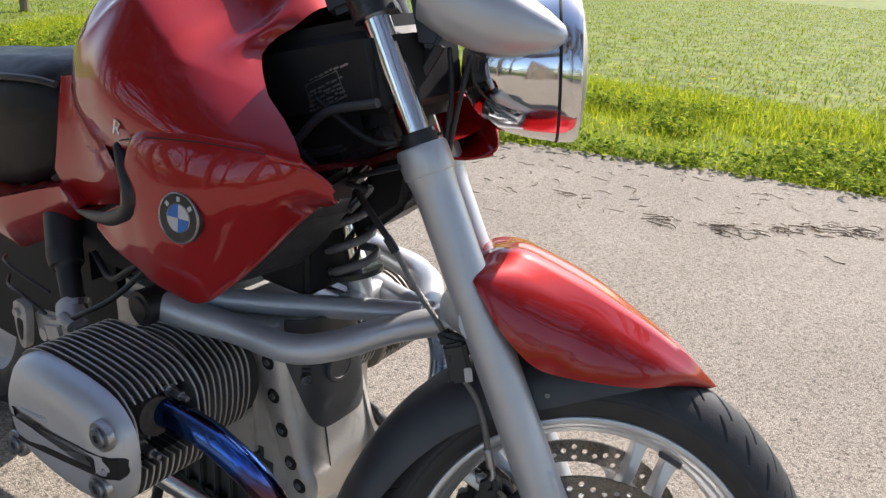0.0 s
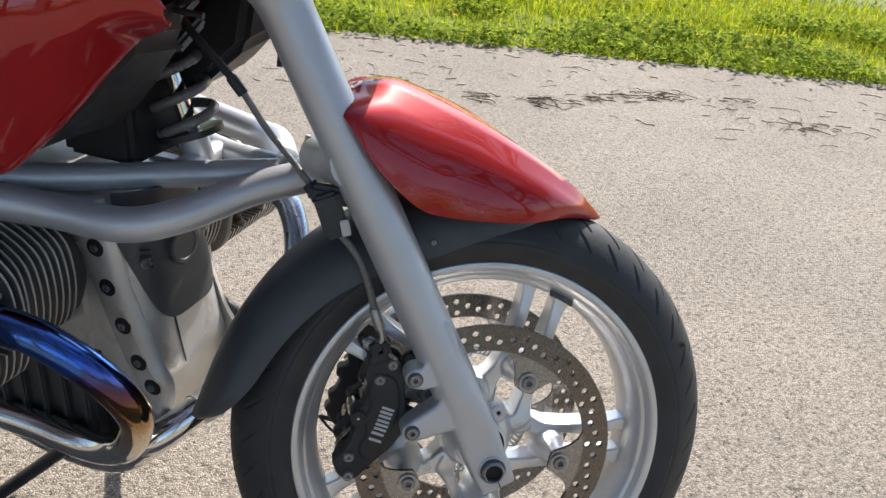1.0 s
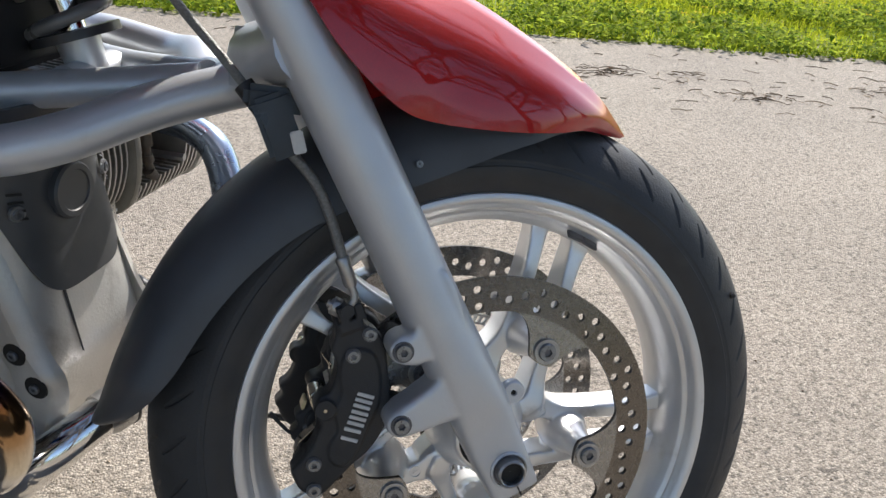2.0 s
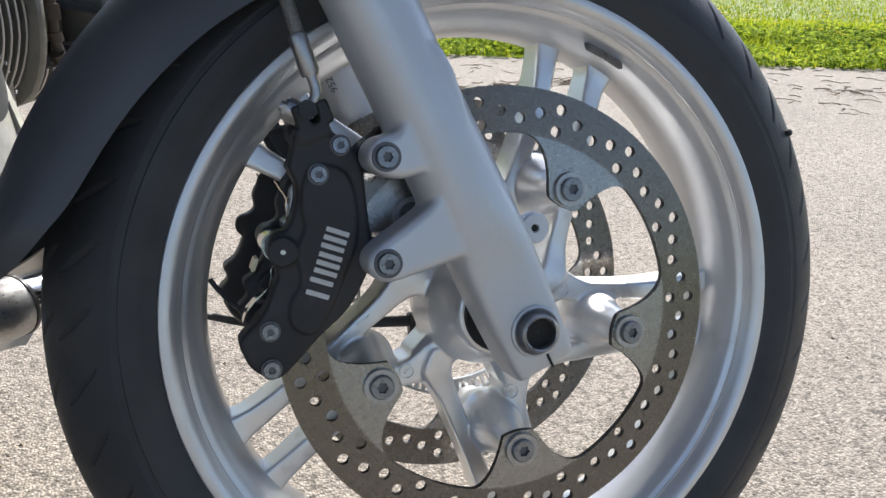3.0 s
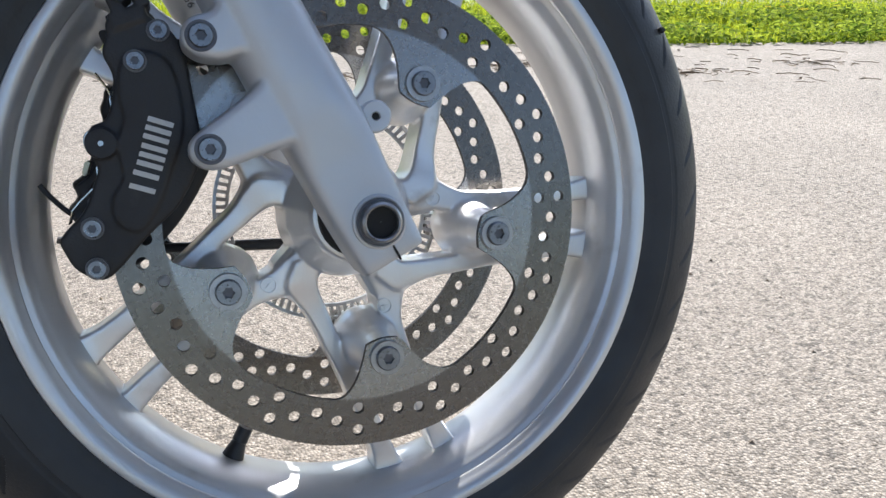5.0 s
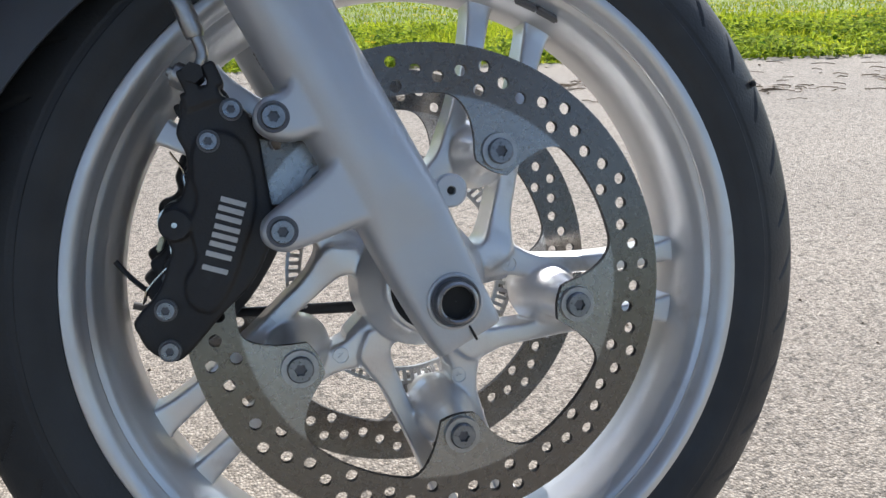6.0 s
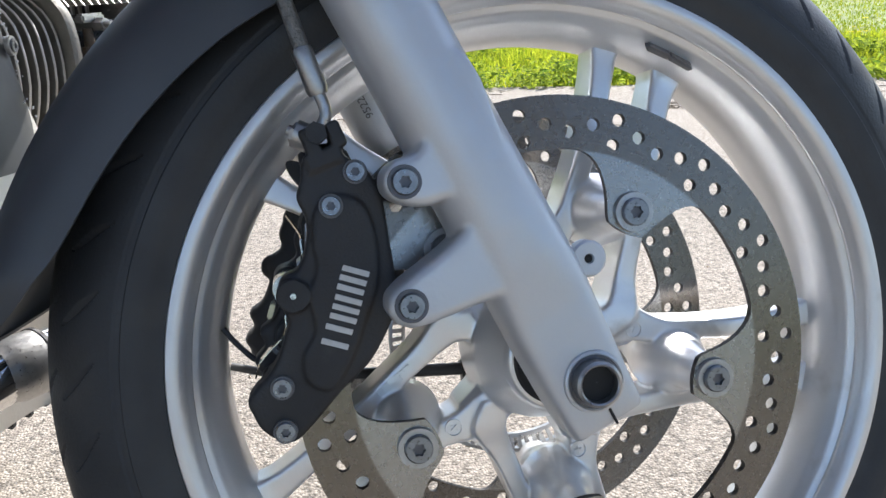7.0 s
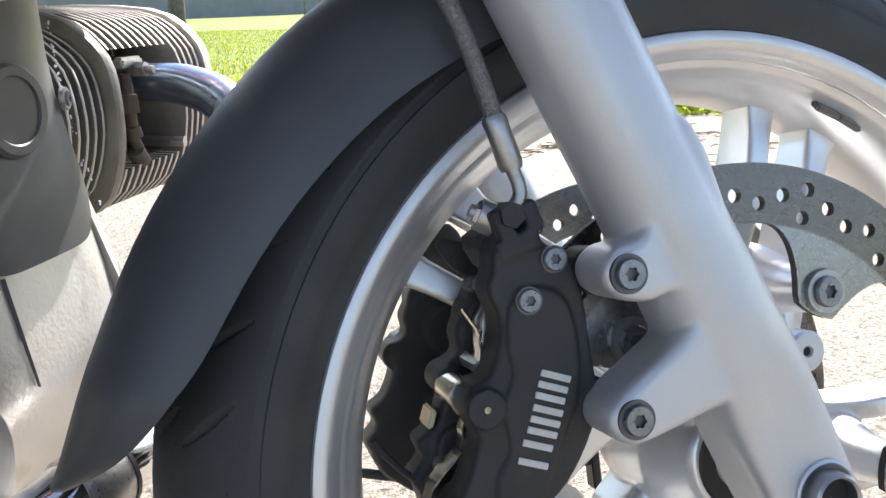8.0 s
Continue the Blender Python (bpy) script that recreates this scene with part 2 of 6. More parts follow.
def asphalt_material():
    m = bpy.data.materials.new("worn_asphalt")
    m.use_nodes = True
    n, ln = m.node_tree.nodes, m.node_tree.links
    b = n["Principled BSDF"]
    b.inputs["Roughness"].default_value = 0.85
    co = n.new("ShaderNodeTexCoord").outputs["Object"]

    def tex(kind, scale, detail=4):
        t = n.new(kind)
        t.inputs["Scale"].default_value = scale
        if kind == "ShaderNodeTexNoise":
            t.inputs["Detail"].default_value = detail
        ln.new(co, t.inputs["Vector"])
        return t

    stones = tex("ShaderNodeTexVoronoi", 290)
    ramp = n.new("ShaderNodeValToRGB")
    ramp.color_ramp.elements[0].position, ramp.color_ramp.elements[0].color = 0.0, (0.235, 0.200, 0.157, 1)
    ramp.color_ramp.elements[1].position, ramp.color_ramp.elements[1].color = 1.0, (0.63, 0.555, 0.455, 1)
    for pos, c in ((0.35, (0.405, 0.350, 0.280, 1)), (0.6, (0.475, 0.412, 0.332, 1))):
        e = ramp.color_ramp.elements.new(pos)
        e.color = c
    sep = n.new("ShaderNodeSeparateColor")
    ln.new(stones.outputs["Color"], sep.inputs[0])
    ln.new(sep.outputs[0], ramp.inputs["Fac"])
    fine = tex("ShaderNodeTexNoise", 60, 8)
    patches = tex("ShaderNodeTexNoise", 1.3, 6)
    mixv = n.new("ShaderNodeMath")
    mixv.operation = "MULTIPLY_ADD"
    ln.new(fine.outputs["Fac"], mixv.inputs[0])
    mixv.inputs[1].default_value, mixv.inputs[2].default_value = 0.30, 0.55
    mixp = n.new("ShaderNodeMath")
    mixp.operation = "MULTIPLY_ADD"
    ln.new(patches.outputs["Fac"], mixp.inputs[0])
    mixp.inputs[1].default_value, mixp.inputs[2].default_value = 0.55, 0.75
    mul = n.new("ShaderNodeMath")
    mul.operation = "MULTIPLY"
    ln.new(mixv.outputs[0], mul.inputs[0])
    ln.new(mixp.outputs[0], mul.inputs[1])
    mix = n.new("ShaderNodeMix")
    mix.data_type, mix.blend_type = "RGBA", "MULTIPLY"
    mix.inputs["Factor"].default_value = 1
    ln.new(ramp.outputs[0], mix.inputs["A"])
    ln.new(mul.outputs[0], mix.inputs["B"])
    joint = n.new("ShaderNodeMapRange")
    joint.inputs["From Min"].default_value, joint.inputs["From Max"].default_value = 0.42, 0.68
    joint.inputs["To Min"].default_value, joint.inputs["To Max"].default_value = 1.03, 0.78
    ln.new(stones.outputs["Distance"], joint.inputs["Value"])
    mix3 = n.new("ShaderNodeMix")
    mix3.data_type, mix3.blend_type = "RGBA", "MULTIPLY"
    mix3.inputs["Factor"].default_value = 1
    ln.new(mix.outputs["Result"], mix3.inputs["A"])
    ln.new(joint.outputs[0], mix3.inputs["B"])
    mix = mix3
    pits = tex("ShaderNodeTexNoise", 110, 4)
    pit = n.new("ShaderNodeMapRange")
    pit.inputs["From Min"].default_value, pit.inputs["From Max"].default_value = 0.36, 0.46
    pit.inputs["To Min"].default_value = 0.50
    ln.new(pits.outputs["Fac"], pit.inputs["Value"])
    mix2 = n.new("ShaderNodeMix")
    mix2.data_type, mix2.blend_type = "RGBA", "MULTIPLY"
    mix2.inputs["Factor"].default_value = 1
    ln.new(mix.outputs["Result"], mix2.inputs["A"])
    ln.new(pit.outputs[0], mix2.inputs["B"])
    ln.new(mix2.outputs["Result"], b.inputs["Base Color"])
    bump = n.new("ShaderNodeBump")
    bump.inputs["Strength"].default_value, bump.inputs["Distance"].default_value = 0.60, 0.004
    ln.new(stones.outputs["Distance"], bump.inputs["Height"])
    bump.invert = True
    ln.new(bump.outputs[0], b.inputs["Normal"])
    return m


def leaf_material(name, low, high, through_leaf=0.35):
    """Leaf colour that varies from blade to blade, with light passing through."""
    m = bpy.data.materials.new(name)
    m.use_nodes = True
    n, ln = m.node_tree.nodes, m.node_tree.links
    b = n["Principled BSDF"]
    b.inputs["Roughness"].default_value = 0.8
    b.inputs["Specular IOR Level"].default_value = 0.08
    g = n.new("ShaderNodeNewGeometry")
    mix = n.new("ShaderNodeMix")
    mix.data_type = "RGBA"
    ln.new(g.outputs["Random Per Island"], mix.inputs["Factor"])
    mix.inputs["A"].default_value, mix.inputs["B"].default_value = (*low, 1), (*high, 1)
    ln.new(mix.outputs["Result"], b.inputs["Base Color"])
    tr = n.new("ShaderNodeBsdfTranslucent")
    ln.new(mix.outputs["Result"], tr.inputs["Color"])
    sh = n.new("ShaderNodeMixShader")
    sh.inputs[0].default_value = through_leaf
    ln.new(b.outputs[0], sh.inputs[1])
    ln.new(tr.outputs[0], sh.inputs[2])
    ln.new(sh.outputs[0], n["Material Output"].inputs[0])
    return m


ASPHALT = asphalt_material()
SOIL = material("meadow_turf", (0.14, 0.185, 0.02), 0.9, grain=1.0, grain_size=60, spread=0.5, spread_size=5.0, second=(0.20, 0.20, 0.04), second_size=1.2, second_at=(0.5, 0.75))
GRASS = leaf_material("grass_blade", (0.22, 0.33, 0.015), (0.58, 0.59, 0.04), 0.55)
MEADOW = leaf_material("meadow_blade", (0.13, 0.22, 0.010), (0.40, 0.43, 0.030), 0.5)
LEAF = leaf_material("weed_leaf", (0.07, 0.15, 0.018), (0.46, 0.54, 0.06), 0.55)
FLOWER = leaf_material("yellow_petal", (0.75, 0.55, 0.02), (0.85, 0.7, 0.05), 0.3)
TWIG = leaf_material("dry_twig", (0.15, 0.115, 0.085), (0.40, 0.32, 0.23), 0.0)

bm = bmesh.new()
ys = [-200, -40, -9, 3, 8, 20, 60, 250]
xs = [-200, -50, -12, -4, 0, 4, 12, 50, 200]
grid_faces(bm, [[(x, y, -0.022) for x in xs] for y in ys])
tagged(part("ground", bm, SOIL, None, "meadow turf that runs to the horizon"), kind="structure")

bm = bmesh.new()
xs = [-40 + 0.2 * i for i in range(401)]
top = [bm.verts.new((x, edge_y(x) + 0.02 * noise.noise((x * 9, 0, 0)), GROUND_Z)) for x in xs]
back = [bm.verts.new((x, -9.0, GROUND_Z)) for x in xs]
low = [bm.verts.new((v.co.x, v.co.y + 0.01, -0.03)) for v in top]
for i in range(len(xs) - 1):
    bm.faces.new((top[i], top[i + 1], back[i + 1], back[i]))
    bm.faces.new((top[i], low[i], low[i + 1], top[i + 1]))
tagged(part("pavement", bm, ASPHALT, None, "pale worn asphalt with coarse aggregate", angle=10), kind="structure")


def scatter_mesh(name, mat, verts, faces, label, parent=None):
    me = bpy.data.meshes.new(name)
    me.from_pydata(verts, [], faces)
    me.materials.append(mat)
    ob = new(name, me)
    return tagged(ob, label, "", "", "stuff")


rng = np.random.default_rng(7)


def blades(count, x0, x1, d0, d1, h0, h1, w, power=1.0):
    verts, faces = [], []
    for _ in range(count):
        x = rng.uniform(x0, x1)
        d = d0 + (d1 - d0) * rng.uniform() ** power
        y = edge_y(x) + d
        clump = 0.55 + 0.9 * (0.5 + 0.5 * noise.noise((x * 1.4, y * 1.4, 3.0)))
        h = rng.uniform(h0, h1) * clump
        a, lean = rng.uniform(0, 2 * math.pi), rng.uniform(0.2, 1.1) * h
        cx, sx = math.cos(a), math.sin(a)
        b = rng.uniform(0, 2 * math.pi)
        ww = w * rng.uniform(0.6, 1.3)
        k = len(verts)
        z = -0.022
        verts += [(x - sx * ww, y + cx * ww, z), (x + sx * ww, y - cx * ww, z),
                  (x - sx * ww * 0.8 + cx * lean * 0.4, y + cx * ww * 0.8 + sx * lean * 0.4, z + h * 0.6), (x + sx * ww * 0.8 + cx * lean * 0.4, y - cx * ww * 0.8 + sx * lean * 0.4, z + h * 0.6),
                  (x + cx * lean, y + sx * lean, z + h)]
        faces += [(k, k + 1, k + 3, k + 2), (k + 2, k + 3, k + 4)]
    return verts, faces


def weeds(count, x0, x1, d0, d1, h0, h1, size):
    """Rosettes and stems with broad leaves, each leaf a bent lozenge."""
    verts, faces = [], []
    for _ in range(count):
        x, d = rng.uniform(x0, x1), rng.uniform(d0, d1)
        y = edge_y(x) + d
        if noise.noise((x * 1.1, y * 1.7, 8.0)) < 0.06 and d > 0.22:
            continue
        hh = rng.uniform(h0, h1)
        for _ in range(int(rng.integers(5, 11))):
            a = rng.uniform(0, 2 * math.pi)
            z = -0.02 + hh * rng.uniform(0.2, 1)
            r, s = rng.uniform(0.01, 0.05), size * rng.uniform(0.5, 1.3)
            dx, dy = math.cos(a), math.sin(a)
            tip = rng.uniform(-0.5, 0.5) * s
            k = len(verts)
            bx, by = x + dx * r, y + dy * r
            verts += [(bx, by, z), (bx + dx * s * 0.5 - dy * s * 0.33, by + dy * s * 0.5 + dx * s * 0.33, z + s * 0.25), (bx + dx * s, by + dy * s, z + tip), (bx + dx * s * 0.5 + dy * s * 0.33, by + dy * s * 0.5 - dx * s * 0.33, z + s * 0.25)]
            faces += [(k, k + 1, k + 2, k + 3)]
    return verts, faces


scatter_mesh("grass_verge", GRASS, *blades(80000, -5, 10, -0.03, 2.6, 0.025, 0.085, 0.0028, 0.9), "bright spring grass along the pavement edge")
scatter_mesh("meadow_grass", MEADOW, *blades(190000, -10, 20, 1.2, 17, 0.012, 0.036, 0.0050, 1.6), "sunlit short meadow grass")
scatter_mesh("broadleaf_weeds", LEAF, *weeds(11000, -5, 9, -0.06, 1.7, 0.03, 0.13, 0.036), "low broad-leaved weeds along the pavement edge")
verts, faces = [], []
for _ in range(420):
    x, d = rng.uniform(-4, 9), rng.uniform(0.05, 3.2)
    c = Vector((x, edge_y(x) + d, rng.uniform(0.08, 0.16)))
    r, k = rng.uniform(0.010, 0.02), len(verts)
    verts += [tuple(c)] + [(c.x + r * math.cos(i * math.pi / 3), c.y + r * math.sin(i * math.pi / 3), c.z + 0.004 * (-1) ** i) for i in range(6)]
    faces += [(k, k + 1 + i, k + 1 + (i + 1) % 6) for i in range(6)]
scatter_mesh("dandelions", FLOWER, verts, faces, "small yellow flowers in the grass")

# dry twigs and leaf bits swept into a line on the pavement
verts, faces = [], []


def twig(x, y, ln_, r, a, z=0.0):
    pts, d = [], a
    for i in range(4):
        pts.append((x + math.cos(d) * ln_ * i / 3, y + math.sin(d) * ln_ * i / 3, GROUND_Z + r + z + (0.004 * rng.uniform() if i in (1, 2) else 0)))
        d += rng.uniform(-0.5, 0.5)
    k = len(verts)
    for p in pts:
        for q in range(3):
            b = 2 * math.pi * q / 3
            verts.append((p[0] - math.sin(a) * r * math.cos(b), p[1] + math.cos(a) * r * math.cos(b), p[2] + r * math.sin(b)))
    for i in range(3):
        for q in range(3):
            faces.append((k + 3 * i + q, k + 3 * i + (q + 1) % 3, k + 3 * i + 3 + (q + 1) % 3, k + 3 * i + 3 + q))


PILES = [(0.49, 2.42, 0.12, 60), (0.76, 2.39, 0.14, 110), (0.99, 2.44, 0.09, 40), (1.15, 2.47, 0.12, 45), (1.32, 2.53, 0.14, 90), (1.80, 2.12, 0.20, 90), (0.10, 2.66, 0.12, 26), (1.6, 2.4, 0.18, 60), (2.4, 2.2, 0.25, 60)]
for px, py, spread, count in PILES:
    for _ in range(int(count * 0.36)):
        twig(px + rng.normal(0, spread * 0.45), py + rng.normal(0, spread * 0.25), rng.uniform(0.025, 0.09), rng.uniform(0.0010, 0.0026), rng.normal(0.1, 0.8), rng.uniform(0, 0.008))
for _ in range(230):
    x = rng.uniform(-1.2, 5)
    twig(x, edge_y(x) - rng.uniform(0.1, 1.25) ** 1.0, rng.uniform(0.02, 0.10), rng.uniform(0.0010, 0.0024), rng.normal(0.1, 0.9))
scatter_mesh("twig_litter", TWIG, verts, faces, "dry brown twigs scattered on the pavement")
verts, faces = [], []
for _ in range(700):
    x, y = rng.uniform(-1.0, 4.0), rng.uniform(-0.4, 3.4)
    r, a, k = rng.uniform(0.0015, 0.005), rng.uniform(0, 6.28), len(verts)
    verts += [(x + r * math.cos(a + i * 2.1) * rng.uniform(0.6, 1), y + r * math.sin(a + i * 2.1), GROUND_Z + 0.0004) for i in range(3)] + [(x, y, GROUND_Z + r * 0.7)]
    faces += [(k, k + 1, k + 3), (k + 1, k + 2, k + 3), (k + 2, k, k + 3)]
scatter_mesh("grit", TWIG, verts, faces, "loose dark grit on the pavement")

# ---- motorcycle: front wheel, fork, brakes and fender ----
bike = tagged(new("motorcycle"), "red and silver motorcycle on its centre stand, front wheel turned", "motorcycle")

BOLTS = [61.36 + 5.05 - 72 * i for i in range(5)]
BOLT_R = 0.1013


def torx_bolt_bm(r, h, washer):
    """A bolt head whose face looks along -y, with a star recess and a washer."""
    bm = bmesh.new()
    if washer > r:
        lathe_y(bm, [(0.0001, 0.004), (washer, 0.004), (washer, 0.0), (washer * 0.97, -0.0015), (r * 1.02, -0.0015)], 28)
        for f in bm.faces:
            f.material_index = 2
    ring = []
    for i in range(36):
        a = 2 * math.pi * i / 36
        ring.append((a, r * 0.43 * (1 + 0.13 * math.cos(6 * a))))
    rows = [[(r * math.cos(a), -0.0015, r * math.sin(a)) for a, _ in ring],
            [(r * math.cos(a), -h * 0.8, r * math.sin(a)) for a, _ in ring],
            [(r * 0.9 * math.cos(a), -h, r * 0.9 * math.sin(a)) for a, _ in ring],
            [(q * math.cos(a), -h, q * math.sin(a)) for a, q in ring],
            [(q * 0.92 * math.cos(a), -h * 0.55, q * 0.92 * math.sin(a)) for a, q in ring]]
    vs = grid_faces(bm, rows, closed_u=True)
    f = bm.faces.new(vs[-1])
    f.material_index = 1
    return bm


def make_tyre():
    bm = bmesh.new()
    # bead and sidewall, then a pointed round tread
    half = [(0.222, 0.040, 0), (0.230, 0.0455, 0), (0.2345, 0.0490, 0), (0.2352, 0.0505, 0), (0.2440, 0.0524, 0), (0.2455, 0.0534, 0)]
    for k in range(60):
        q = k / 59 * math.pi / 2
        half.append((0.258 + 0.052 * math.sin(q) ** 1.3, 0.0545 * math.cos(q), k / 59))
    fine = [(r, -y, u) for r, y, u in half] + [(r, y, u) for r, y, u in half[-2::-1]]
    n = 1600
    rows = []
    for i in range(n):
        a = 2 * math.pi * i / n
        row = []
        for r, y, u in fine:
            # slanted slashes over shoulder and tread, forty-two in each row; q runs from the sidewall to the tread
            q = 0.22 + 0.84 * u
            cut = 0.0
            for lo, hi, shift in ((0.44, 0.68, 0.0), (0.72, 1.05, 0.5)):
                if lo < q < hi:
                    ph = (a / (2 * math.pi) * 42 + (0.5 if y > 0 else 0) + shift) % 1.0
                    d = abs(ph - (0.10 + 2.3 * q) % 1.0)
                    d = min(d, 1 - d)
                    w = 0.062 * min(1.0, 0.2 + (q - lo) / 0.12, 0.2 + (hi - q) / 0.12)
                    cut = 0.0036 * max(0.0, 1 - (d / w) ** 2) ** 0.4 if d < w else 0.0
            # a fine step where the tread overlaps the sidewall
            step = 0.0007 if 0.03 < u < 0.115 else 0.0
            row.append(((r - cut) * math.cos(a), y * (1 - cut * 2.5) * (1 - step * 16), (r - cut) * math.sin(a)))
        rows.append(row)
    grid_faces(bm, rows, closed_v=True)
    for f in bm.faces:
        c = f.calc_center_median()
        if math.hypot(c.x, c.z) > 0.2620:
            f.material_index = 1
    block(bm, (0.007, 0.004, 0.004), Matrix.Translation((0.2425, -0.0415, 0.1495)) @ Matrix.Rotation(radians(-30), 4, "Y"), 0.001)
    block(bm, (0.004, 0.012, 0.005), Matrix.Translation((0.2450, -0.0400, 0.1525)) @ Matrix.Rotation(radians(-50), 4, "Y"), 0.001)
    return bm


def make_rim():
    bm = bmesh.new()
    half = [(0.2280, 0.0460), (0.2338, 0.0472), (0.2352, 0.0495), (0.2340, 0.0524), (0.2302, 0.0535), (0.2268, 0.0524), (0.2232, 0.0488), (0.2222, 0.0462), (0.2206, 0.0452), (0.2200, 0.0436), (0.2206, 0.0420), (0.2176, 0.0405),
            (0.2158, 0.0396), (0.2151, 0.0380), (0.2128, 0.0360), (0.2102, 0.0320), (0.2068, 0.0250), (0.2045, 0.0190), (0.2030, 0.0100)]
    prof = [(r, -y) for r, y in half] + [(r, y) for r, y in half[::-1]] + [(0.2180, 0.030), (0.209, 0.015), (0.209, -0.015), (0.2180, -0.030)]
    lathe_y(bm, prof, 160, closed_profile=True)
    return bm


def make_hub():
    bm = bmesh.new()
    lathe_y(bm, [(0.021, -0.060), (0.031, -0.060), (0.034, -0.056), (0.038, -0.045), (0.046, -0.026), (0.050, 0.0), (0.046, 0.026), (0.038, 0.045), (0.034, 0.056), (0.031, 0.060), (0.021, 0.060)], 60, closed_profile=True)
    return bm


def make_spoke():
    """One pair of legs along +x that joins the neighbours' legs at the hub, the cross web and the disc bosses."""
    bm = bmesh.new()
    leading = [(0.028, -0.0330, 0.0130, 0.024), (0.045, -0.0425, 0.0125, 0.0225), (0.058, -0.0400, 0.0105, 0.0200), (0.068, -0.0360, 0.0087, 0.0190), (0.080, -0.0325, 0.0077, 0.0188), (0.090, -0.0300, 0.0075, 0.0188), (0.105, -0.0257, 0.0074, 0.0188),
               (0.125, -0.0200, 0.0075, 0.0188), (0.150, -0.0140, 0.0078, 0.0188), (0.172, -0.0085, 0.0080, 0.0175), (0.188, -0.0050, 0.0090, 0.0155), (0.198, -0.0035, 0.0104, 0.0145), (0.2065, -0.0020, 0.0135, 0.0150)]
    trailing = [(0.028, 0.0160, 0.0130, 0.024), (0.045, 0.0190, 0.0130, 0.0225), (0.058, 0.0210, 0.0130, 0.0200), (0.068, 0.0222, 0.0118, 0.0190), (0.078, 0.0205, 0.0100, 0.0188), (0.090, 0.0212, 0.0070, 0.0188), (0.105, 0.0232, 0.0066, 0.0188),
                (0.125, 0.0255, 0.0070, 0.0188), (0.150, 0.0300, 0.0075, 0.0188), (0.172, 0.0360, 0.0080, 0.0175), (0.188, 0.0410, 0.0090, 0.0155), (0.198, 0.0445, 0.0104, 0.0145), (0.2065, 0.0480, 0.0135, 0.0150)]
    for leg in (leading, trailing):
        rows = []
        for r, s, w, d in spline4(leg):
            row = []
            for k in range(24):
                q = 2 * math.pi * k / 24
                cs, sn = math.cos(q), math.sin(q)
                row.append((r, d * math.copysign(abs(sn) ** 0.2, sn), s + w * math.copysign(abs(cs) ** 0.2, cs)))
            rows.append(row)
        grid_faces(bm, rows, closed_u=True, caps=True)
    # the stem between this pair and the next, which splits into a link and a long leg
    block(bm, (0.050, 0.0385, 0.030), Matrix.Rotation(radians(-20), 4, "Y") @ Matrix.Translation((0.043, 0, 0)), 0.003)
    block(bm, (0.026, 0.0378, 0.018), Matrix.Rotation(radians(-26), 4, "Y") @ Matrix.Translation((0.064, 0, 0)), 0.003)
    block(bm, (0.020, 0.032, 0.046), Matrix.Translation((BOLT_R, 0, 0)), 0.006, 3)
    for sy in (-1, 1):
        tube(bm, [(BOLT_R, sy * y, 0) for y in (0.0, 0.010, 0.018, 0.026, 0.034, 0.044, 0.0625)], [0.0260, 0.0245, 0.0222, 0.0192, 0.0165, 0.0143, 0.0127], 28, n=1)
    return bm


def spline4(rows, n=4):
    p = [np.array(r) for r in rows]
    p = [2 * p[0] - p[1]] + p + [2 * p[-1] - p[-2]]
    out = []
    for i in range(1, len(p) - 2):
        for k in range(n):
            t = k / n
            a, b, c, d = p[i - 1:i + 3]
            out.append(0.5 * (2 * b + (c - a) * t + (2 * a - 5 * b + 4 * c - d) * t * t + (3 * b - a - 3 * c + d) * t ** 3))
    return out + [p[-2]]


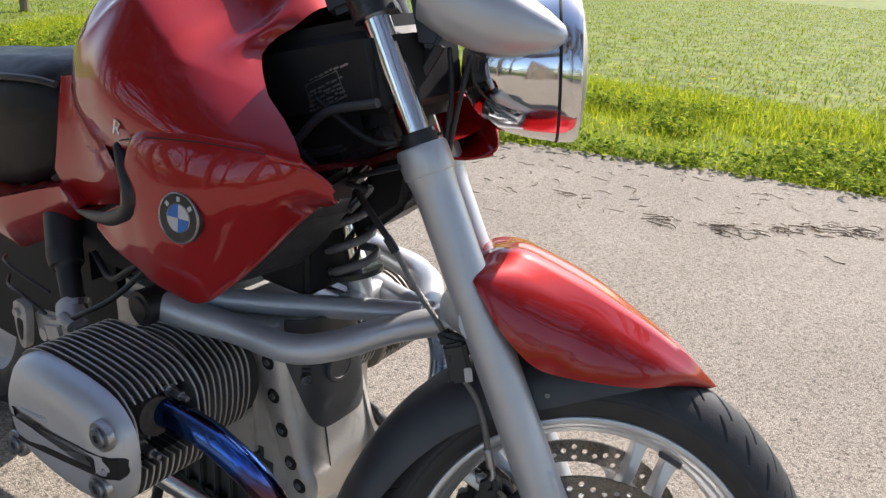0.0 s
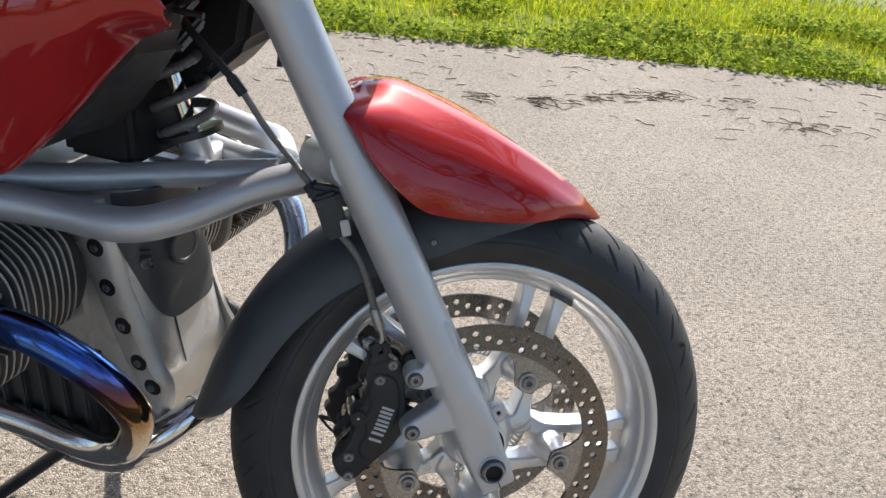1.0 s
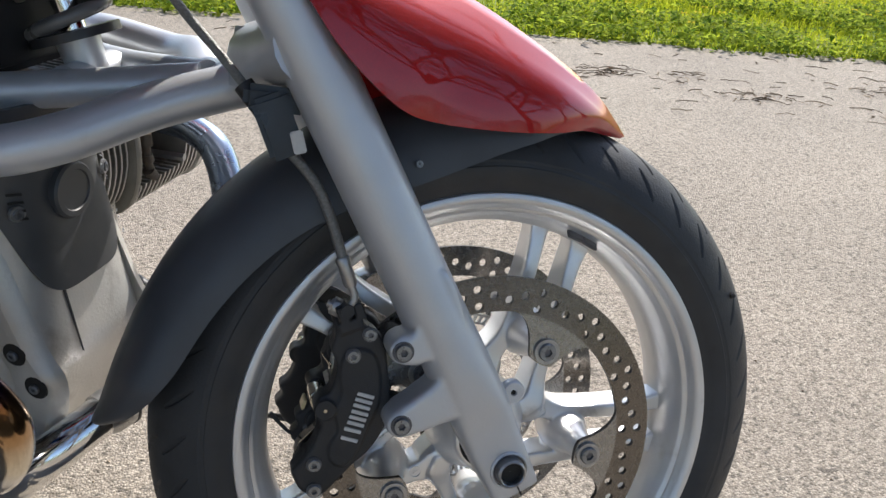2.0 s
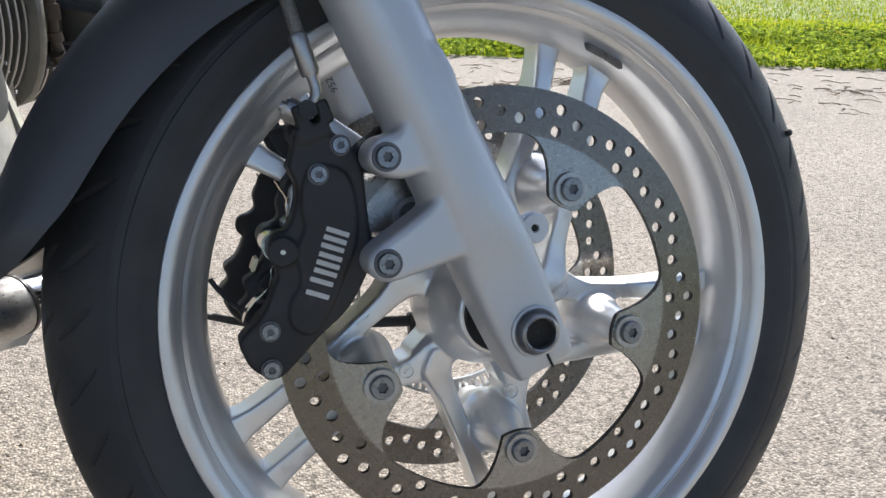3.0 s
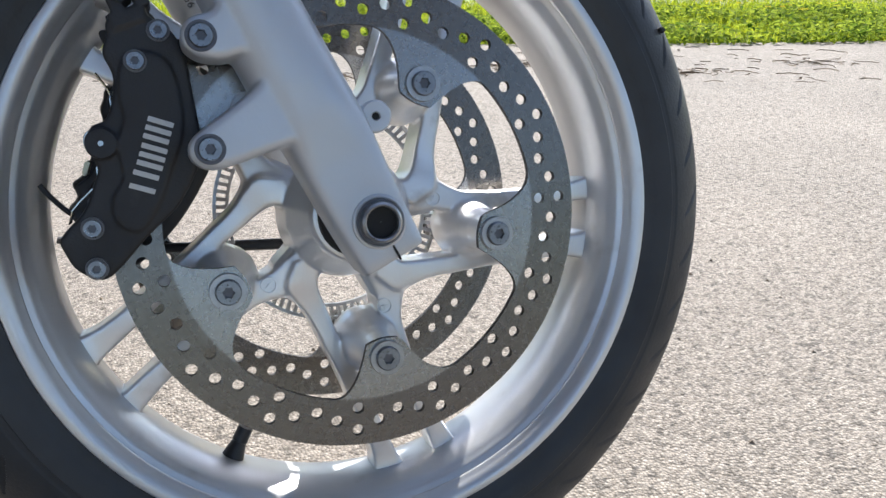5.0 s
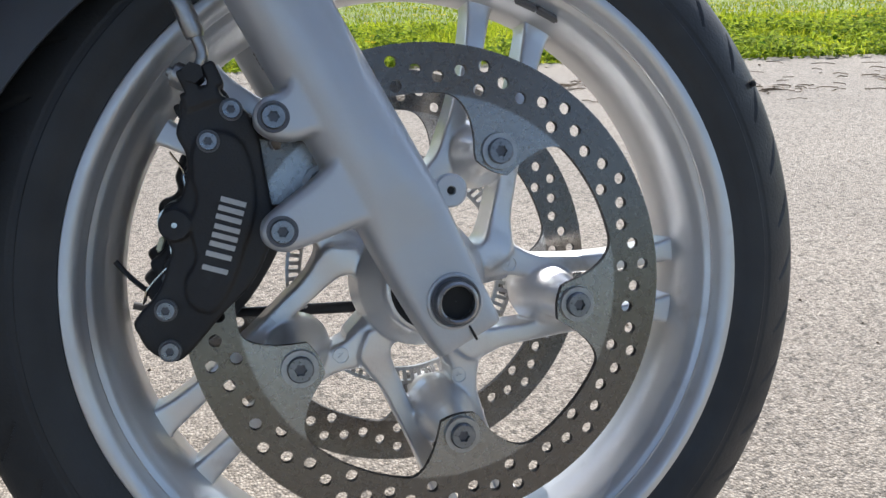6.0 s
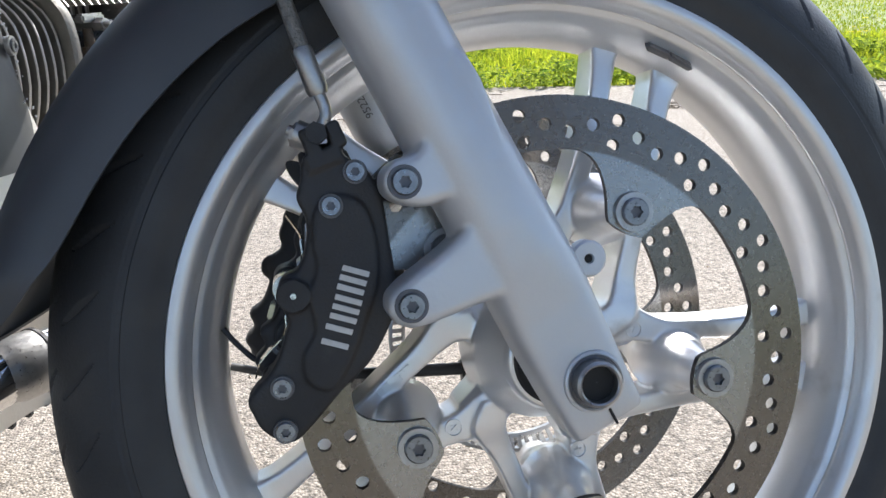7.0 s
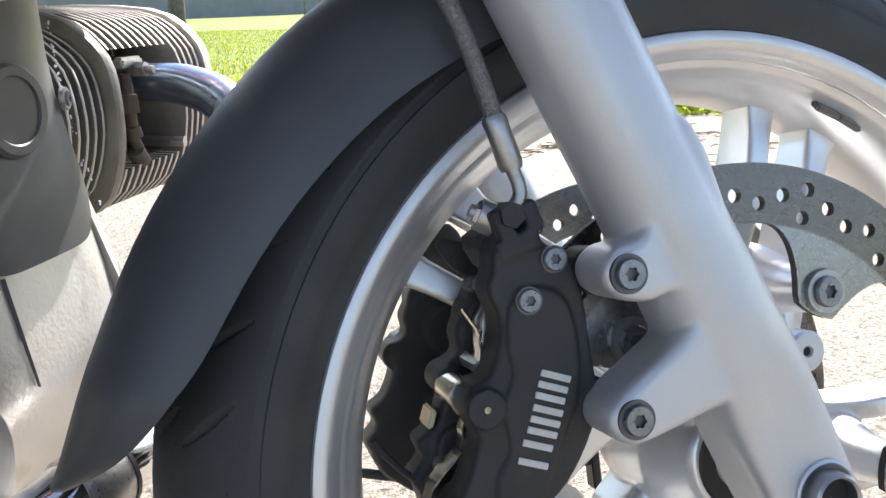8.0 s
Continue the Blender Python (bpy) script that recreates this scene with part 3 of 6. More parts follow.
def make_disc():
    """A brake disc in the x-z plane, 5 mm thick: drilled band and five scalloped tabs."""
    bm = bmesh.new()

    def loop(pts):
        vs = [bm.verts.new((x, 0, z)) for x, z in pts]
        return [bm.edges.new((vs[i], vs[(i + 1) % len(vs)])) for i in range(len(vs))]

    edges = loop([(0.1612 * math.cos(radians(a)), 0.1612 * math.sin(radians(a))) for a in np.arange(0, 360, 2)])
    inner = []
    for a in np.arange(0, 360, 1.5):
        d = (a - BOLTS[0] + 36) % 72 - 36
        lo, hi = (8.0, 23.0) if d > 0 else (8.0, 19.0)
        t = min(1, max(0, (abs(d) - lo) / (hi - lo)))
        tab = 0.0875 + 0.0030 * (abs(d) / 8.0) ** 2 if abs(d) < 8.0 else 0.0905
        r = tab + (0.1290 - tab) * (1 - (1 - t) ** 2.2)
        inner.append((r * math.cos(radians(a)), r * math.sin(radians(a))))
    edges += loop(inner)
    for k in range(15):
        phi = 7.1 + 24 * k
        for da, r in ((0, 0.1347), (0, 0.1505), (-6, 0.1440), (-12, 0.1395), (-18, 0.1448)):
            c = (r * math.cos(radians(phi + da)), r * math.sin(radians(phi + da)))
            edges += loop([(c[0] + 0.0041 * math.cos(2 * math.pi * j / 12), c[1] + 0.0041 * math.sin(2 * math.pi * j / 12)) for j in range(12)])
    r = bmesh.ops.triangle_fill(bm, use_beauty=True, use_dissolve=False, edges=edges)
    faces = [g for g in r["geom"] if isinstance(g, bmesh.types.BMFace)]
    # holes stay open: take away the faces that fill them
    centres = [(q * math.cos(radians(7.1 + 24 * k + da)), q * math.sin(radians(7.1 + 24 * k + da))) for k in range(15) for da, q in ((0, 0.1347), (0, 0.1505), (-6, 0.1440), (-12, 0.1395), (-18, 0.1448))]
    bad = []
    for f in faces:
        c = f.calc_center_median()
        if math.hypot(c.x, c.z) < 0.0885 or any((c.x - u) ** 2 + (c.z - w) ** 2 < 0.0040 ** 2 for u, w in centres):
            bad.append(f)
    if bad:
        bmesh.ops.delete(bm, geom=bad, context="FACES")
    ext = bmesh.ops.extrude_face_region(bm, geom=list(bm.faces))
    for v in ext["geom"]:
        if isinstance(v, bmesh.types.BMVert):
            v.co.y += 0.0046
    bm.normal_update()
    # hole walls and edges take the second, darker material
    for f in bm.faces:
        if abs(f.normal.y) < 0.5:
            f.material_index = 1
    return bm


def make_caliper():
    """Four-piston caliper: outer and inner half, bridge, pads and pins. Outer side towards -y."""
    outline = [(-0.1600, 0.1130), (-0.1603, 0.104), (-0.1623, 0.0933), (-0.1572, 0.083), (-0.1562, 0.0715), (-0.1600, 0.0560), (-0.1680, 0.0510), (-0.1712, 0.0420), (-0.1680, 0.0330), (-0.1645, 0.0260), (-0.1665, 0.0180), (-0.1690, 0.0080), (-0.1740, -0.0020), (-0.1800, -0.0090),
               (-0.1851, -0.0172), (-0.1822, -0.0246), (-0.1770, -0.0332), (-0.1672, -0.0392), (-0.1590, -0.0396), (-0.1500, -0.0310), (-0.1350, -0.0120), (-0.1200, 0.0040), (-0.1105, 0.0220), (-0.1050, 0.0400), (-0.1059, 0.0460), (-0.1085, 0.0600), (-0.1118, 0.0758),
               (-0.1150, 0.0920), (-0.1200, 0.1040), (-0.1254, 0.1110), (-0.1330, 0.1150), (-0.1390, 0.1190), (-0.1500, 0.1185)]
    bm = bmesh.new()
    plate(bm, rounded(outline, 3), -0.0975, -0.074, 0.0035, 3)
    raised = [(-0.1520, 0.088), (-0.1530, 0.070), (-0.1500, 0.056), (-0.1540, 0.040), (-0.1500, 0.022), (-0.1560, 0.008), (-0.1530, -0.006), (-0.1400, -0.010), (-0.1290, 0.008), (-0.1230, 0.028), (-0.1170, 0.050), (-0.1190, 0.074), (-0.1270, 0.092), (-0.1420, 0.096)]
    plate(bm, rounded(raised, 4), -0.0998, -0.096, 0.0020, 3)
    plate(bm, rounded([(-0.1620, 0.118), (-0.1500, 0.100), (-0.1300, 0.108), (-0.1400, 0.125)], 3), -0.078, -0.05, 0.002)
    plate(bm, rounded([(-0.1800, -0.030), (-0.1760, -0.008), (-0.166, -0.012), (-0.160, -0.038)], 3), -0.078, -0.05, 0.002)
    # ear of the pad pin, bleed boss, hose boss and the arm to the upper lug
    rod(bm, (-0.1625, -0.1010, 0.041), (-0.1625, -0.078, 0.041), 0.0092, sides=28)
    rod(bm, (-0.1690, -0.0900, -0.006), (-0.1690, -0.0720, -0.006), 0.0070)
    rod(bm, (-0.1780, -0.0930, -0.020), (-0.1780, -0.0720, -0.020), 0.0062)
    plate(bm, [(-0.1600, 0.1155), (-0.1405, 0.1250), (-0.1365, 0.1150), (-0.1560, 0.1060)], -0.0990, -0.0740, 0.002)
    for x, z in ((-0.1560, 0.1240), (-0.1425, 0.1285)):
        block(bm, (0.0085, 0.022, 0.0150), Matrix.Translation((x, -0.0880, z)) @ Matrix.Rotation(radians(-26), 4, "Y"), 0.001)
    rod(bm, (-0.1080, -0.0935, 0.104), (-0.1080, -0.0740, 0.104), 0.0115)
    rod(bm, (-0.1020, -0.0935, 0.040), (-0.1020, -0.0740, 0.040), 0.0115)
    return bm, outline


def make_caliper_half(outline):
    bm = bmesh.new()
    inner = [(-0.1690, 0.0980), (-0.1744, 0.0816), (-0.1792, 0.0692), (-0.1772, 0.0590), (-0.1850, 0.0520), (-0.1868, 0.0450), (-0.1842, 0.0384), (-0.1852, 0.0220), (-0.1938, 0.0139), (-0.1900, 0.0045), (-0.1962, -0.0046), (-0.1905, -0.0134), (-0.1873, -0.0214), (-0.1770, -0.0300),
             (-0.1600, -0.0380), (-0.1450, -0.0260), (-0.1250, 0.0), (-0.1120, 0.040), (-0.1180, 0.080), (-0.1350, 0.110), (-0.1550, 0.1130)]
    inner = [(x + (0.006 if z < 0.03 else 0.010), z) for x, z in inner]
    plate(bm, rounded(inner, 3), -0.0520, -0.0300, 0.0045, 3)
    for z in (0.062, 0.012):
        rod(bm, (-0.140, -0.036, z), (-0.140, -0.027, z), 0.017, 0.015, 28)
    # bulges over the pistons and the pin ear
    for x, z, r in ((-0.1540, 0.078, 0.013), (-0.1720, 0.0455, 0.0088), (-0.1670, 0.012, 0.013), (-0.1780, -0.012, 0.008)):
        rod(bm, (x, -0.0570, z), (x, -0.0330, z), r * 0.85, r, sides=28)
    return bm


bm = make_hub()
for ang in BOLTS:
    b2 = make_spoke()
    b2.transform(Matrix.Rotation(radians(-ang), 4, "Y"))
    tmp = bpy.data.meshes.new("tmp")
    b2.to_mesh(tmp)
    b2.free()
    bm.from_mesh(tmp)
    bpy.data.meshes.remove(tmp)
wheel = cast(part("front_wheel", bm, SILVER, bike, "silver cast alloy front wheel with five pairs of spokes", WHEEL, 40), 0.0013, 5)
# part the casting into the hub and five spoke pairs
full = wheel.data
for k in range(-1, 5):
    bm = bmesh.new()
    bm.from_mesh(full)
    away = []
    for f in bm.faces:
        c = f.calc_center_median()
        r = math.hypot(c.x, c.z)
        turn = (math.degrees(math.atan2(c.z, c.x)) - BOLTS[max(k, 0)] + 36) % 360
        if (r < 0.052) != (k < 0) or (k >= 0 and turn >= 72):
            away.append(f)
    bmesh.ops.delete(bm, geom=away, context="FACES")
    if k < 0:
        me = bpy.data.meshes.new("hub")
        bm.to_mesh(me)
        bm.free()
        me.materials.append(SILVER)
        me.shade_smooth()
        wheel.data = me
    else:
        part("spoke", bm, SILVER, wheel, angle=80)
part("tyre", make_tyre(), [RUBBER, TREAD], wheel, "black road tyre with slanted grooves")
part("rim", make_rim(), RIM, wheel, angle=50)
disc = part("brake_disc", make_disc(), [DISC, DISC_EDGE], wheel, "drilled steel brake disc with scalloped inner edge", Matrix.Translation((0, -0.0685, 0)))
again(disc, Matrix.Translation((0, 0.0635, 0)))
first_bolt = None
for side in (-1, 1):
    for ang in BOLTS:
        a = radians(ang)
        m = Matrix.Translation((BOLT_R * math.cos(a), side * 0.0700, BOLT_R * math.sin(a))) @ Matrix.Rotation(0 if side < 0 else math.pi, 4, "X")
        if first_bolt is None:
            first_bolt = part("disc_bolt", torx_bolt_bm(0.0085, 0.0045, 0.0125), [BOLT, RECESS, ZINC], wheel, "", m)
        else:
            again(first_bolt, m)

# toothed sensor ring on the far side of the hub
bm = bmesh.new()
for i in range(90):
    a0, a1 = radians(i * 4.0), radians(i * 4.0 + 2.0)
    rows = [[(r * math.cos(a), y, r * math.sin(a)) for r, y in ((0.0825, 0.052), (0.0912, 0.047), (0.0912, 0.050), (0.0825, 0.055))] for a in (a0, a1)]
    grid_faces(bm, rows, closed_u=True, caps=True)
lathe_y(bm, [(0.0805, 0.052), (0.0830, 0.0510), (0.0830, 0.056), (0.0805, 0.056)], 64, closed_profile=True)
lathe_y(bm, [(0.0905, 0.0465), (0.0930, 0.0465), (0.0930, 0.052), (0.0905, 0.052)], 64, closed_profile=True)
part("sensor_ring", bm, ZINC, wheel, "slotted steel speed sensor ring")
for sy in (-1, 1):
    bm = bmesh.new()
    lathe_y(bm, [(0.0175, sy * 0.0595), (0.0270, sy * 0.0612), (0.0285, sy * 0.0600), (0.0285, sy * 0.055)], 40)
    part("bearing_seal", bm, CABLE, wheel)
bm = bmesh.new()
av = radians(-112.5)
ev = Vector((math.cos(av), 0, math.sin(av)))
tube(bm, [ev * 0.206, ev * 0.203, ev * 0.192, ev * 0.1905, ev * 0.1900, ev * 0.1790], [0.0095, 0.0085, 0.0058, 0.0052, 0.0060, 0.0057], 16, n=1)
part("valve", bm, CABLE, wheel, "black rubber tyre valve with cap")
bm = bmesh.new()
for k in range(2):
    a = radians(71.5 - k * 4.6)
    er, es = Vector((math.cos(a), 0, math.sin(a))), Vector((-math.sin(a), 0, math.cos(a)))
    m = Matrix((er.to_4d(), Vector((0, 1, 0, 0)), es.to_4d(), Vector((0, 0, 0, 1)))).transposed()
    m[3] = (0, 0, 0, 1)
    m.translation = er * 0.2105 + Vector((0, -0.0335, 0))
    block(bm, (0.0038, 0.0165, 0.0175), m @ Matrix.Rotation(radians(-36), 4, "Z"), 0.0012)
part("balance_weight", bm, LEAD, wheel, "dull grey adhesive balance weight strip")

# ---- fork ----
FORK = Vector((-0.5232, 0, 0.8522))


def fork_axis(s, y):
    return FORK * s + Vector((0, y, 0))


def make_fork_leg(side):
    """Slider with its foot, the caliper lugs and the collar."""
    bm = bmesh.new()
    y = 0.105
    across = Vector((0.8522, 0, 0.5232))
    # from the square foot with its axle clamp up to the round slider and the collar: s, half width, half depth, squareness
    rows = []
    for s, w, d, e in ((-0.0270, 0.0215, 0.0195, 0.22), (-0.0265, 0.0222, 0.0205, 0.22), (-0.020, 0.0230, 0.0212, 0.24), (0.0, 0.0242, 0.0216, 0.28), (0.025, 0.0256, 0.0218, 0.34), (0.045, 0.0268, 0.0222, 0.42), (0.060, 0.0275, 0.0236, 0.55),
                       (0.078, 0.0281, 0.0256, 0.72), (0.100, 0.0284, 0.0270, 0.88), (0.135, 0.0280, 0.0273, 0.97), (0.18, 0.0275, 0.0273, 1.0), (0.35, 0.0272, 0.0272, 1), (0.50, 0.0272, 0.0272, 1), (0.558, 0.0276, 0.0276, 1), (0.568, 0.0286, 0.0286, 1), (0.578, 0.0302, 0.0302, 1),
                       (0.605, 0.0306, 0.0306, 1), (0.613, 0.0300, 0.0300, 1), (0.615, 0.0270, 0.0270, 1)):
        row = []
        for k in range(48):
            q = 2 * math.pi * k / 48
            cs, sn = math.cos(q), math.sin(q)
            row.append(fork_axis(s, -y) + across * (-0.0022 * max(0.0, min(1.0, (0.06 - s) / 0.05)) + w * math.copysign(abs(cs) ** e, cs)) + Vector((0, d * math.copysign(abs(sn) ** e, sn), 0)))
        rows.append(row)
    grid_faces(bm, rows, closed_u=True, caps=True)
    foot = [(-0.0780, 0.1720), (-0.0560, 0.1300), (-0.0350, 0.0850), (-0.0200, 0.0560), (-0.0330, 0.0480), (-0.0440, 0.0470), (-0.0560, 0.0445), (-0.0930, 0.0295),
            (-0.1045, 0.0282), (-0.1128, 0.0335), (-0.1140, 0.0425), (-0.1080, 0.0505), (-0.0920, 0.0640), (-0.0790, 0.0760), (-0.0745, 0.0850), (-0.0775, 0.0935), (-0.0850, 0.0955), (-0.0960, 0.0915), (-0.1090, 0.0922),
            (-0.1180, 0.0980), (-0.1192, 0.1078), (-0.1130, 0.1155), (-0.1035, 0.1190), (-0.1000, 0.1270), (-0.1005, 0.1400), (-0.1040, 0.1560), (-0.1110, 0.1800)]
    plate(bm, rounded(foot, 3), -0.1275, -0.0930, 0.0060, 4)
    plate(bm, [(-0.0050, 0.0720), (-0.0240, 0.0720), (-0.0180, 0.0560), (-0.0050, 0.0600)], -0.1115, -0.100, 0.002)
    if side > 0:
        for v in bm.verts:
            v.co.y *= -1
    return bm


def lathe_y2(bm, c, profile, n=24):
    vs = lathe_y(bm, profile, n)
    for row in vs:
        for v in row:
            v.co += Vector((c[0], 0, c[1]))


torx = small = None
for side in (-1, 1):
    leg = part("fork_leg", make_fork_leg(side), CAST, bike, "silver cast fork slider with caliper lugs", WHEEL @ Matrix.Translation((0, -side * 0.0055, 0)), 40)
    cast(leg, 0.0014, 9)
    bm = bmesh.new()
    lathe_y2(bm, (-0.0010, 0.0660), [(0.0022, side * 0.104), (0.0105, side * 0.104), (0.0105, side * 0.1115), (0.0092, side * 0.1130), (0.0030, side * 0.1130), (0.0022, side * 0.111)], 24)
    part("sensor_lug", bm, CAST, leg)
    bm = bmesh.new()
    lathe_y2(bm, (-0.0010, 0.0660), [(0.0001, side * 0.1115), (0.0024, side * 0.1115)], 12)
    part("lug_hole", bm, HOLE, leg)
    bm = bmesh.new()
    tube(bm, [fork_axis(0.60, side * 0.105), fork_axis(0.628, side * 0.105)], 0.0235, 32, n=1)
    tube(bm, [fork_axis(0.621, side * 0.105), fork_axis(0.633, side * 0.105)], 0.0200, 32, n=1)
    part("dust_seal", bm, CABLE, leg)
    bm = bmesh.new()
    tube(bm, [fork_axis(s, side * 0.105) for s in (0.578, 0.580, 0.583, 0.609, 0.614, 0.616)], [0.0285, 0.0312, 0.0322, 0.0322, 0.0312, 0.0290], 40, n=1)
    part("fork_collar", bm, CAST, leg)
    bm = bmesh.new()
    rod(bm, fork_axis(0.60, side * 0.105), fork_axis(0.86, side * 0.105), 0.0172, sides=40)
    part("stanchion", bm, CHROME, leg, "chromed fork tube")
    bm = bmesh.new()
    lathe_y(bm, [(0.0100, side * 0.1290), (0.0102, side * 0.1356), (0.0112, side * 0.1364), (0.0127, side * 0.1352), (0.0130, side * 0.1240)], 40)
    part("axle", bm, ZINC, leg, "hollow steel front axle end")
    bm = bmesh.new()
    lathe_y(bm, [(0.0002, side * 0.1300), (0.0102, side * 0.1300)], 36)
    part("axle_bore", bm, HOLE, leg)
    # shallow gap round the axle; its dark colour carries the shadow there
    bm = bmesh.new()
    lathe_y(bm, [(0.0129, side * 0.1272), (0.0148, side * 0.1272), (0.0152, side * 0.1255)], 40)
    part("axle_gap", bm, RECESS, leg)
    bm = bmesh.new()
    lathe_y(bm, [(0.0150, side * 0.1255), (0.0150, side * 0.1280), (0.0158, side * 0.1287), (0.0172, side * 0.1281), (0.0178, side * 0.1255)], 44)
    part("axle_collar", bm, CAST, leg)
    bm = bmesh.new()
    block(bm, (0.0014, 0.0012, 0.0115), Matrix.Translation((0.0118, side * 0.1266, -0.0186)) @ Matrix.Rotation(radians(-31), 4, "Y"), 0)
    part("clamp_slit", bm, HOLE, leg)
    cal, outline = make_caliper()
    half = make_caliper_half(outline)
    if side > 0:
        for v in (*cal.verts, *half.verts):
            v.co.y *= -1
        half.transform(Matrix.Translation((-0.004, 0, 0)))
    else:
        half.transform(Matrix.Translation((0.006, 0, 0)))
    caliper = part("brake_caliper", cal, BLACK, bike, "black four-piston brake caliper with white lettering bars" if side < 0 else "black four-piston brake caliper", WHEEL @ Matrix.Translation((0, -side * 0.0038, 0)), 32)
    cast(caliper, 0.0010, 3)
    cast(part("caliper_half", half, BLACK, caliper, "", None, 32), 0.0012, 5)
    for x, z, yy, r in ((-0.108, 0.104, 0.1260, 0.0078), (-0.102, 0.040, 0.1260, 0.0078), (-0.144, 0.090, 0.1000, 0.0049), (-0.1315, 0.109, 0.0980, 0.0049), (-0.167, -0.009, 0.0985, 0.0049), (-0.1645, -0.033, 0.0985, 0.0049)):
        m = Matrix.Translation((x, side * yy, z)) @ Matrix.Rotation(0 if side < 0 else math.pi, 4, "X") @ Matrix.Translation((0, 0.0022 if r > 0.007 else 0.0004, 0))
        if r < 0.007:
            o = again(small, m, caliper) if small else part("caliper_bolt", torx_bolt_bm(0.0055, 0.0034, 0.0067), [BOLT, RECESS, LEAD], caliper, "", m)
            small = small or o
        elif torx is None:
            torx = o = part("caliper_bolt", torx_bolt_bm(0.0070, 0.0052, 0.0), [BOLT, RECESS], caliper, "", m)
        else:
            o = again(torx, m, caliper)
        o.name = "caliper_bolt"
    for x, z in ((-0.1700, 0.004), (-0.1640, -0.024), (-0.1560, 0.094)):
        o = again(small, Matrix.Translation((x, side * 0.0526, z)) @ Matrix.Rotation(0 if side < 0 else math.pi, 4, "X") @ Matrix.Scale(0.62, 4), caliper)
        o.name = "inner_bolt"
    for z in (0.0945, 0.0560, -0.0190):
        bm = bmesh.new()
        rod(bm, (-0.1530 + (z - 0.09) * 0.12, side * 0.0760, z), (-0.1530 + (z - 0.09) * 0.12, side * 0.0520, z), 0.0042, sides=6)
        part("bridge_bolt", bm, ZINC, caliper, "bright steel bridge bolt")
    for x, z in ((-0.108, 0.104), (-0.102, 0.040)):
        bm = bmesh.new()
        lathe_y2(bm, (x, z), [(0.0060, side * 0.1255), (0.0068, side * 0.1264), (0.0089, side * 0.1265), (0.0091, side * 0.1247)], 32)
        part("bolt_seat", bm, RECESS, caliper)
    for yy in (0.0715, 0.0605):
        bm = bmesh.new()
        plate(bm, rounded([(-0.157, 0.078), (-0.153, 0.030), (-0.162, -0.013), (-0.150, -0.020), (-0.132, 0.030), (-0.140, 0.085)], 3), side * (yy - 0.0022), side * (yy + 0.0022), 0.0008)
        part("brake_pad", bm, STEEL, caliper, "worn steel pad plate")
    bm = bmesh.new()
    rod(bm, (-0.1658, side * 0.0790, 0.0425), (-0.1662, side * 0.0540, 0.0430), 0.0082, sides=28)
    rod(bm, (-0.1642, side * 0.0806, 0.0418), (-0.1642, side * 0.0785, 0.0418), 0.0093, sides=28)
    rod(bm, (-0.1625, side * 0.1010, 0.041), (-0.1625, side * 0.1016, 0.041), 0.0016)
    part("pad_pin", bm, WORN_CHROME, caliper, "bright steel pad pin")
    # sheet springs over the pads, bent in waves
    for line, lo, hi in (([(-0.1578, 0.0735), (-0.1590, 0.0690), (-0.1578, 0.0630), (-0.1584, 0.0570)], 0.0690, 0.0775), ([(-0.1640, 0.0320), (-0.1662, 0.0265), (-0.1655, 0.0205), (-0.1668, 0.0160)], 0.0690, 0.0770),
                         ([(-0.1650, 0.0165), (-0.1690, 0.0128), (-0.1752, 0.0060), (-0.1797, 0.0000), (-0.1815, -0.0085)], 0.0660, 0.0790)):
        bm = bmesh.new()
        grid_faces(bm, [[(x, side * yy, z) for yy in (lo, (lo + hi) / 2, hi)] for x, z in line])
        thicken(part("pad_spring", bm, WORN_CHROME, caliper, "bright bent sheet spring", None, 60), 0.0008)
    bm = bmesh.new()
    tube(bm, [(-0.1678, side * 0.0750, 0.0837), (-0.1606, side * 0.0750, 0.0745), (-0.1585, side * 0.0750, 0.0700)], 0.0008, 6, n=1)
    part("spring_wire", bm, WORN_CHROME, caliper)
    bm = bmesh.new()
    plate(bm, rounded([(-0.1692, 0.1134), (-0.1669, 0.1162), (-0.1608, 0.1155), (-0.1450, 0.1130), (-0.1450, 0.0980), (-0.1562, 0.0981), (-0.1656, 0.1066)], 3), side * 0.0330, side * 0.0290, 0.0008)
    part("caliper_fin", bm, BLACK, caliper)
    bm = bmesh.new()
    block(bm, (0.003, 0.018, 0.010), Matrix.Translation((-0.1750, side * 0.045, 0.026)) @ Matrix.Rotation(radians(14), 4, "Y"), 0.001)
    part("pad_clip", bm, BRASS, caliper, "dull brass clip")
    bm = bmesh.new()
    rod(bm, (-0.1560, side * 0.0850, 0.126), (-0.1640, side * 0.0840, 0.1290), 0.0080, 0.0078, 20)
    rod(bm, (-0.1635, side * 0.0842, 0.1288), (-0.1655, side * 0.0838, 0.1296), 0.0064, 0.0060, 6)
    rod(bm, (-0.1650, side * 0.0840, 0.1294), (-0.1680, side * 0.0836, 0.1306), 0.0036, 0.0032, 12)
    part("bleed_nipple", bm, ZINC, caliper, "steel bleed nipple")
    if side < 0:
        # lettering as three groups of plain white stems
        for stems, x, z in (((-0.0042, 0.0042), -0.1385, 0.0195), ((-0.0052, 0.0, 0.0052), -0.1342, 0.0345), ((-0.0052, 0.0, 0.0052), -0.1308, 0.0503)):
            for k in stems:
                bm = bmesh.new()
                block(bm, (0.0150, 0.0012, 0.0031), Matrix.Translation((x, -0.1002, z)) @ Matrix.Rotation(radians(14), 4, "Y") @ Matrix.Translation((0, 0, k)), 0.0002)
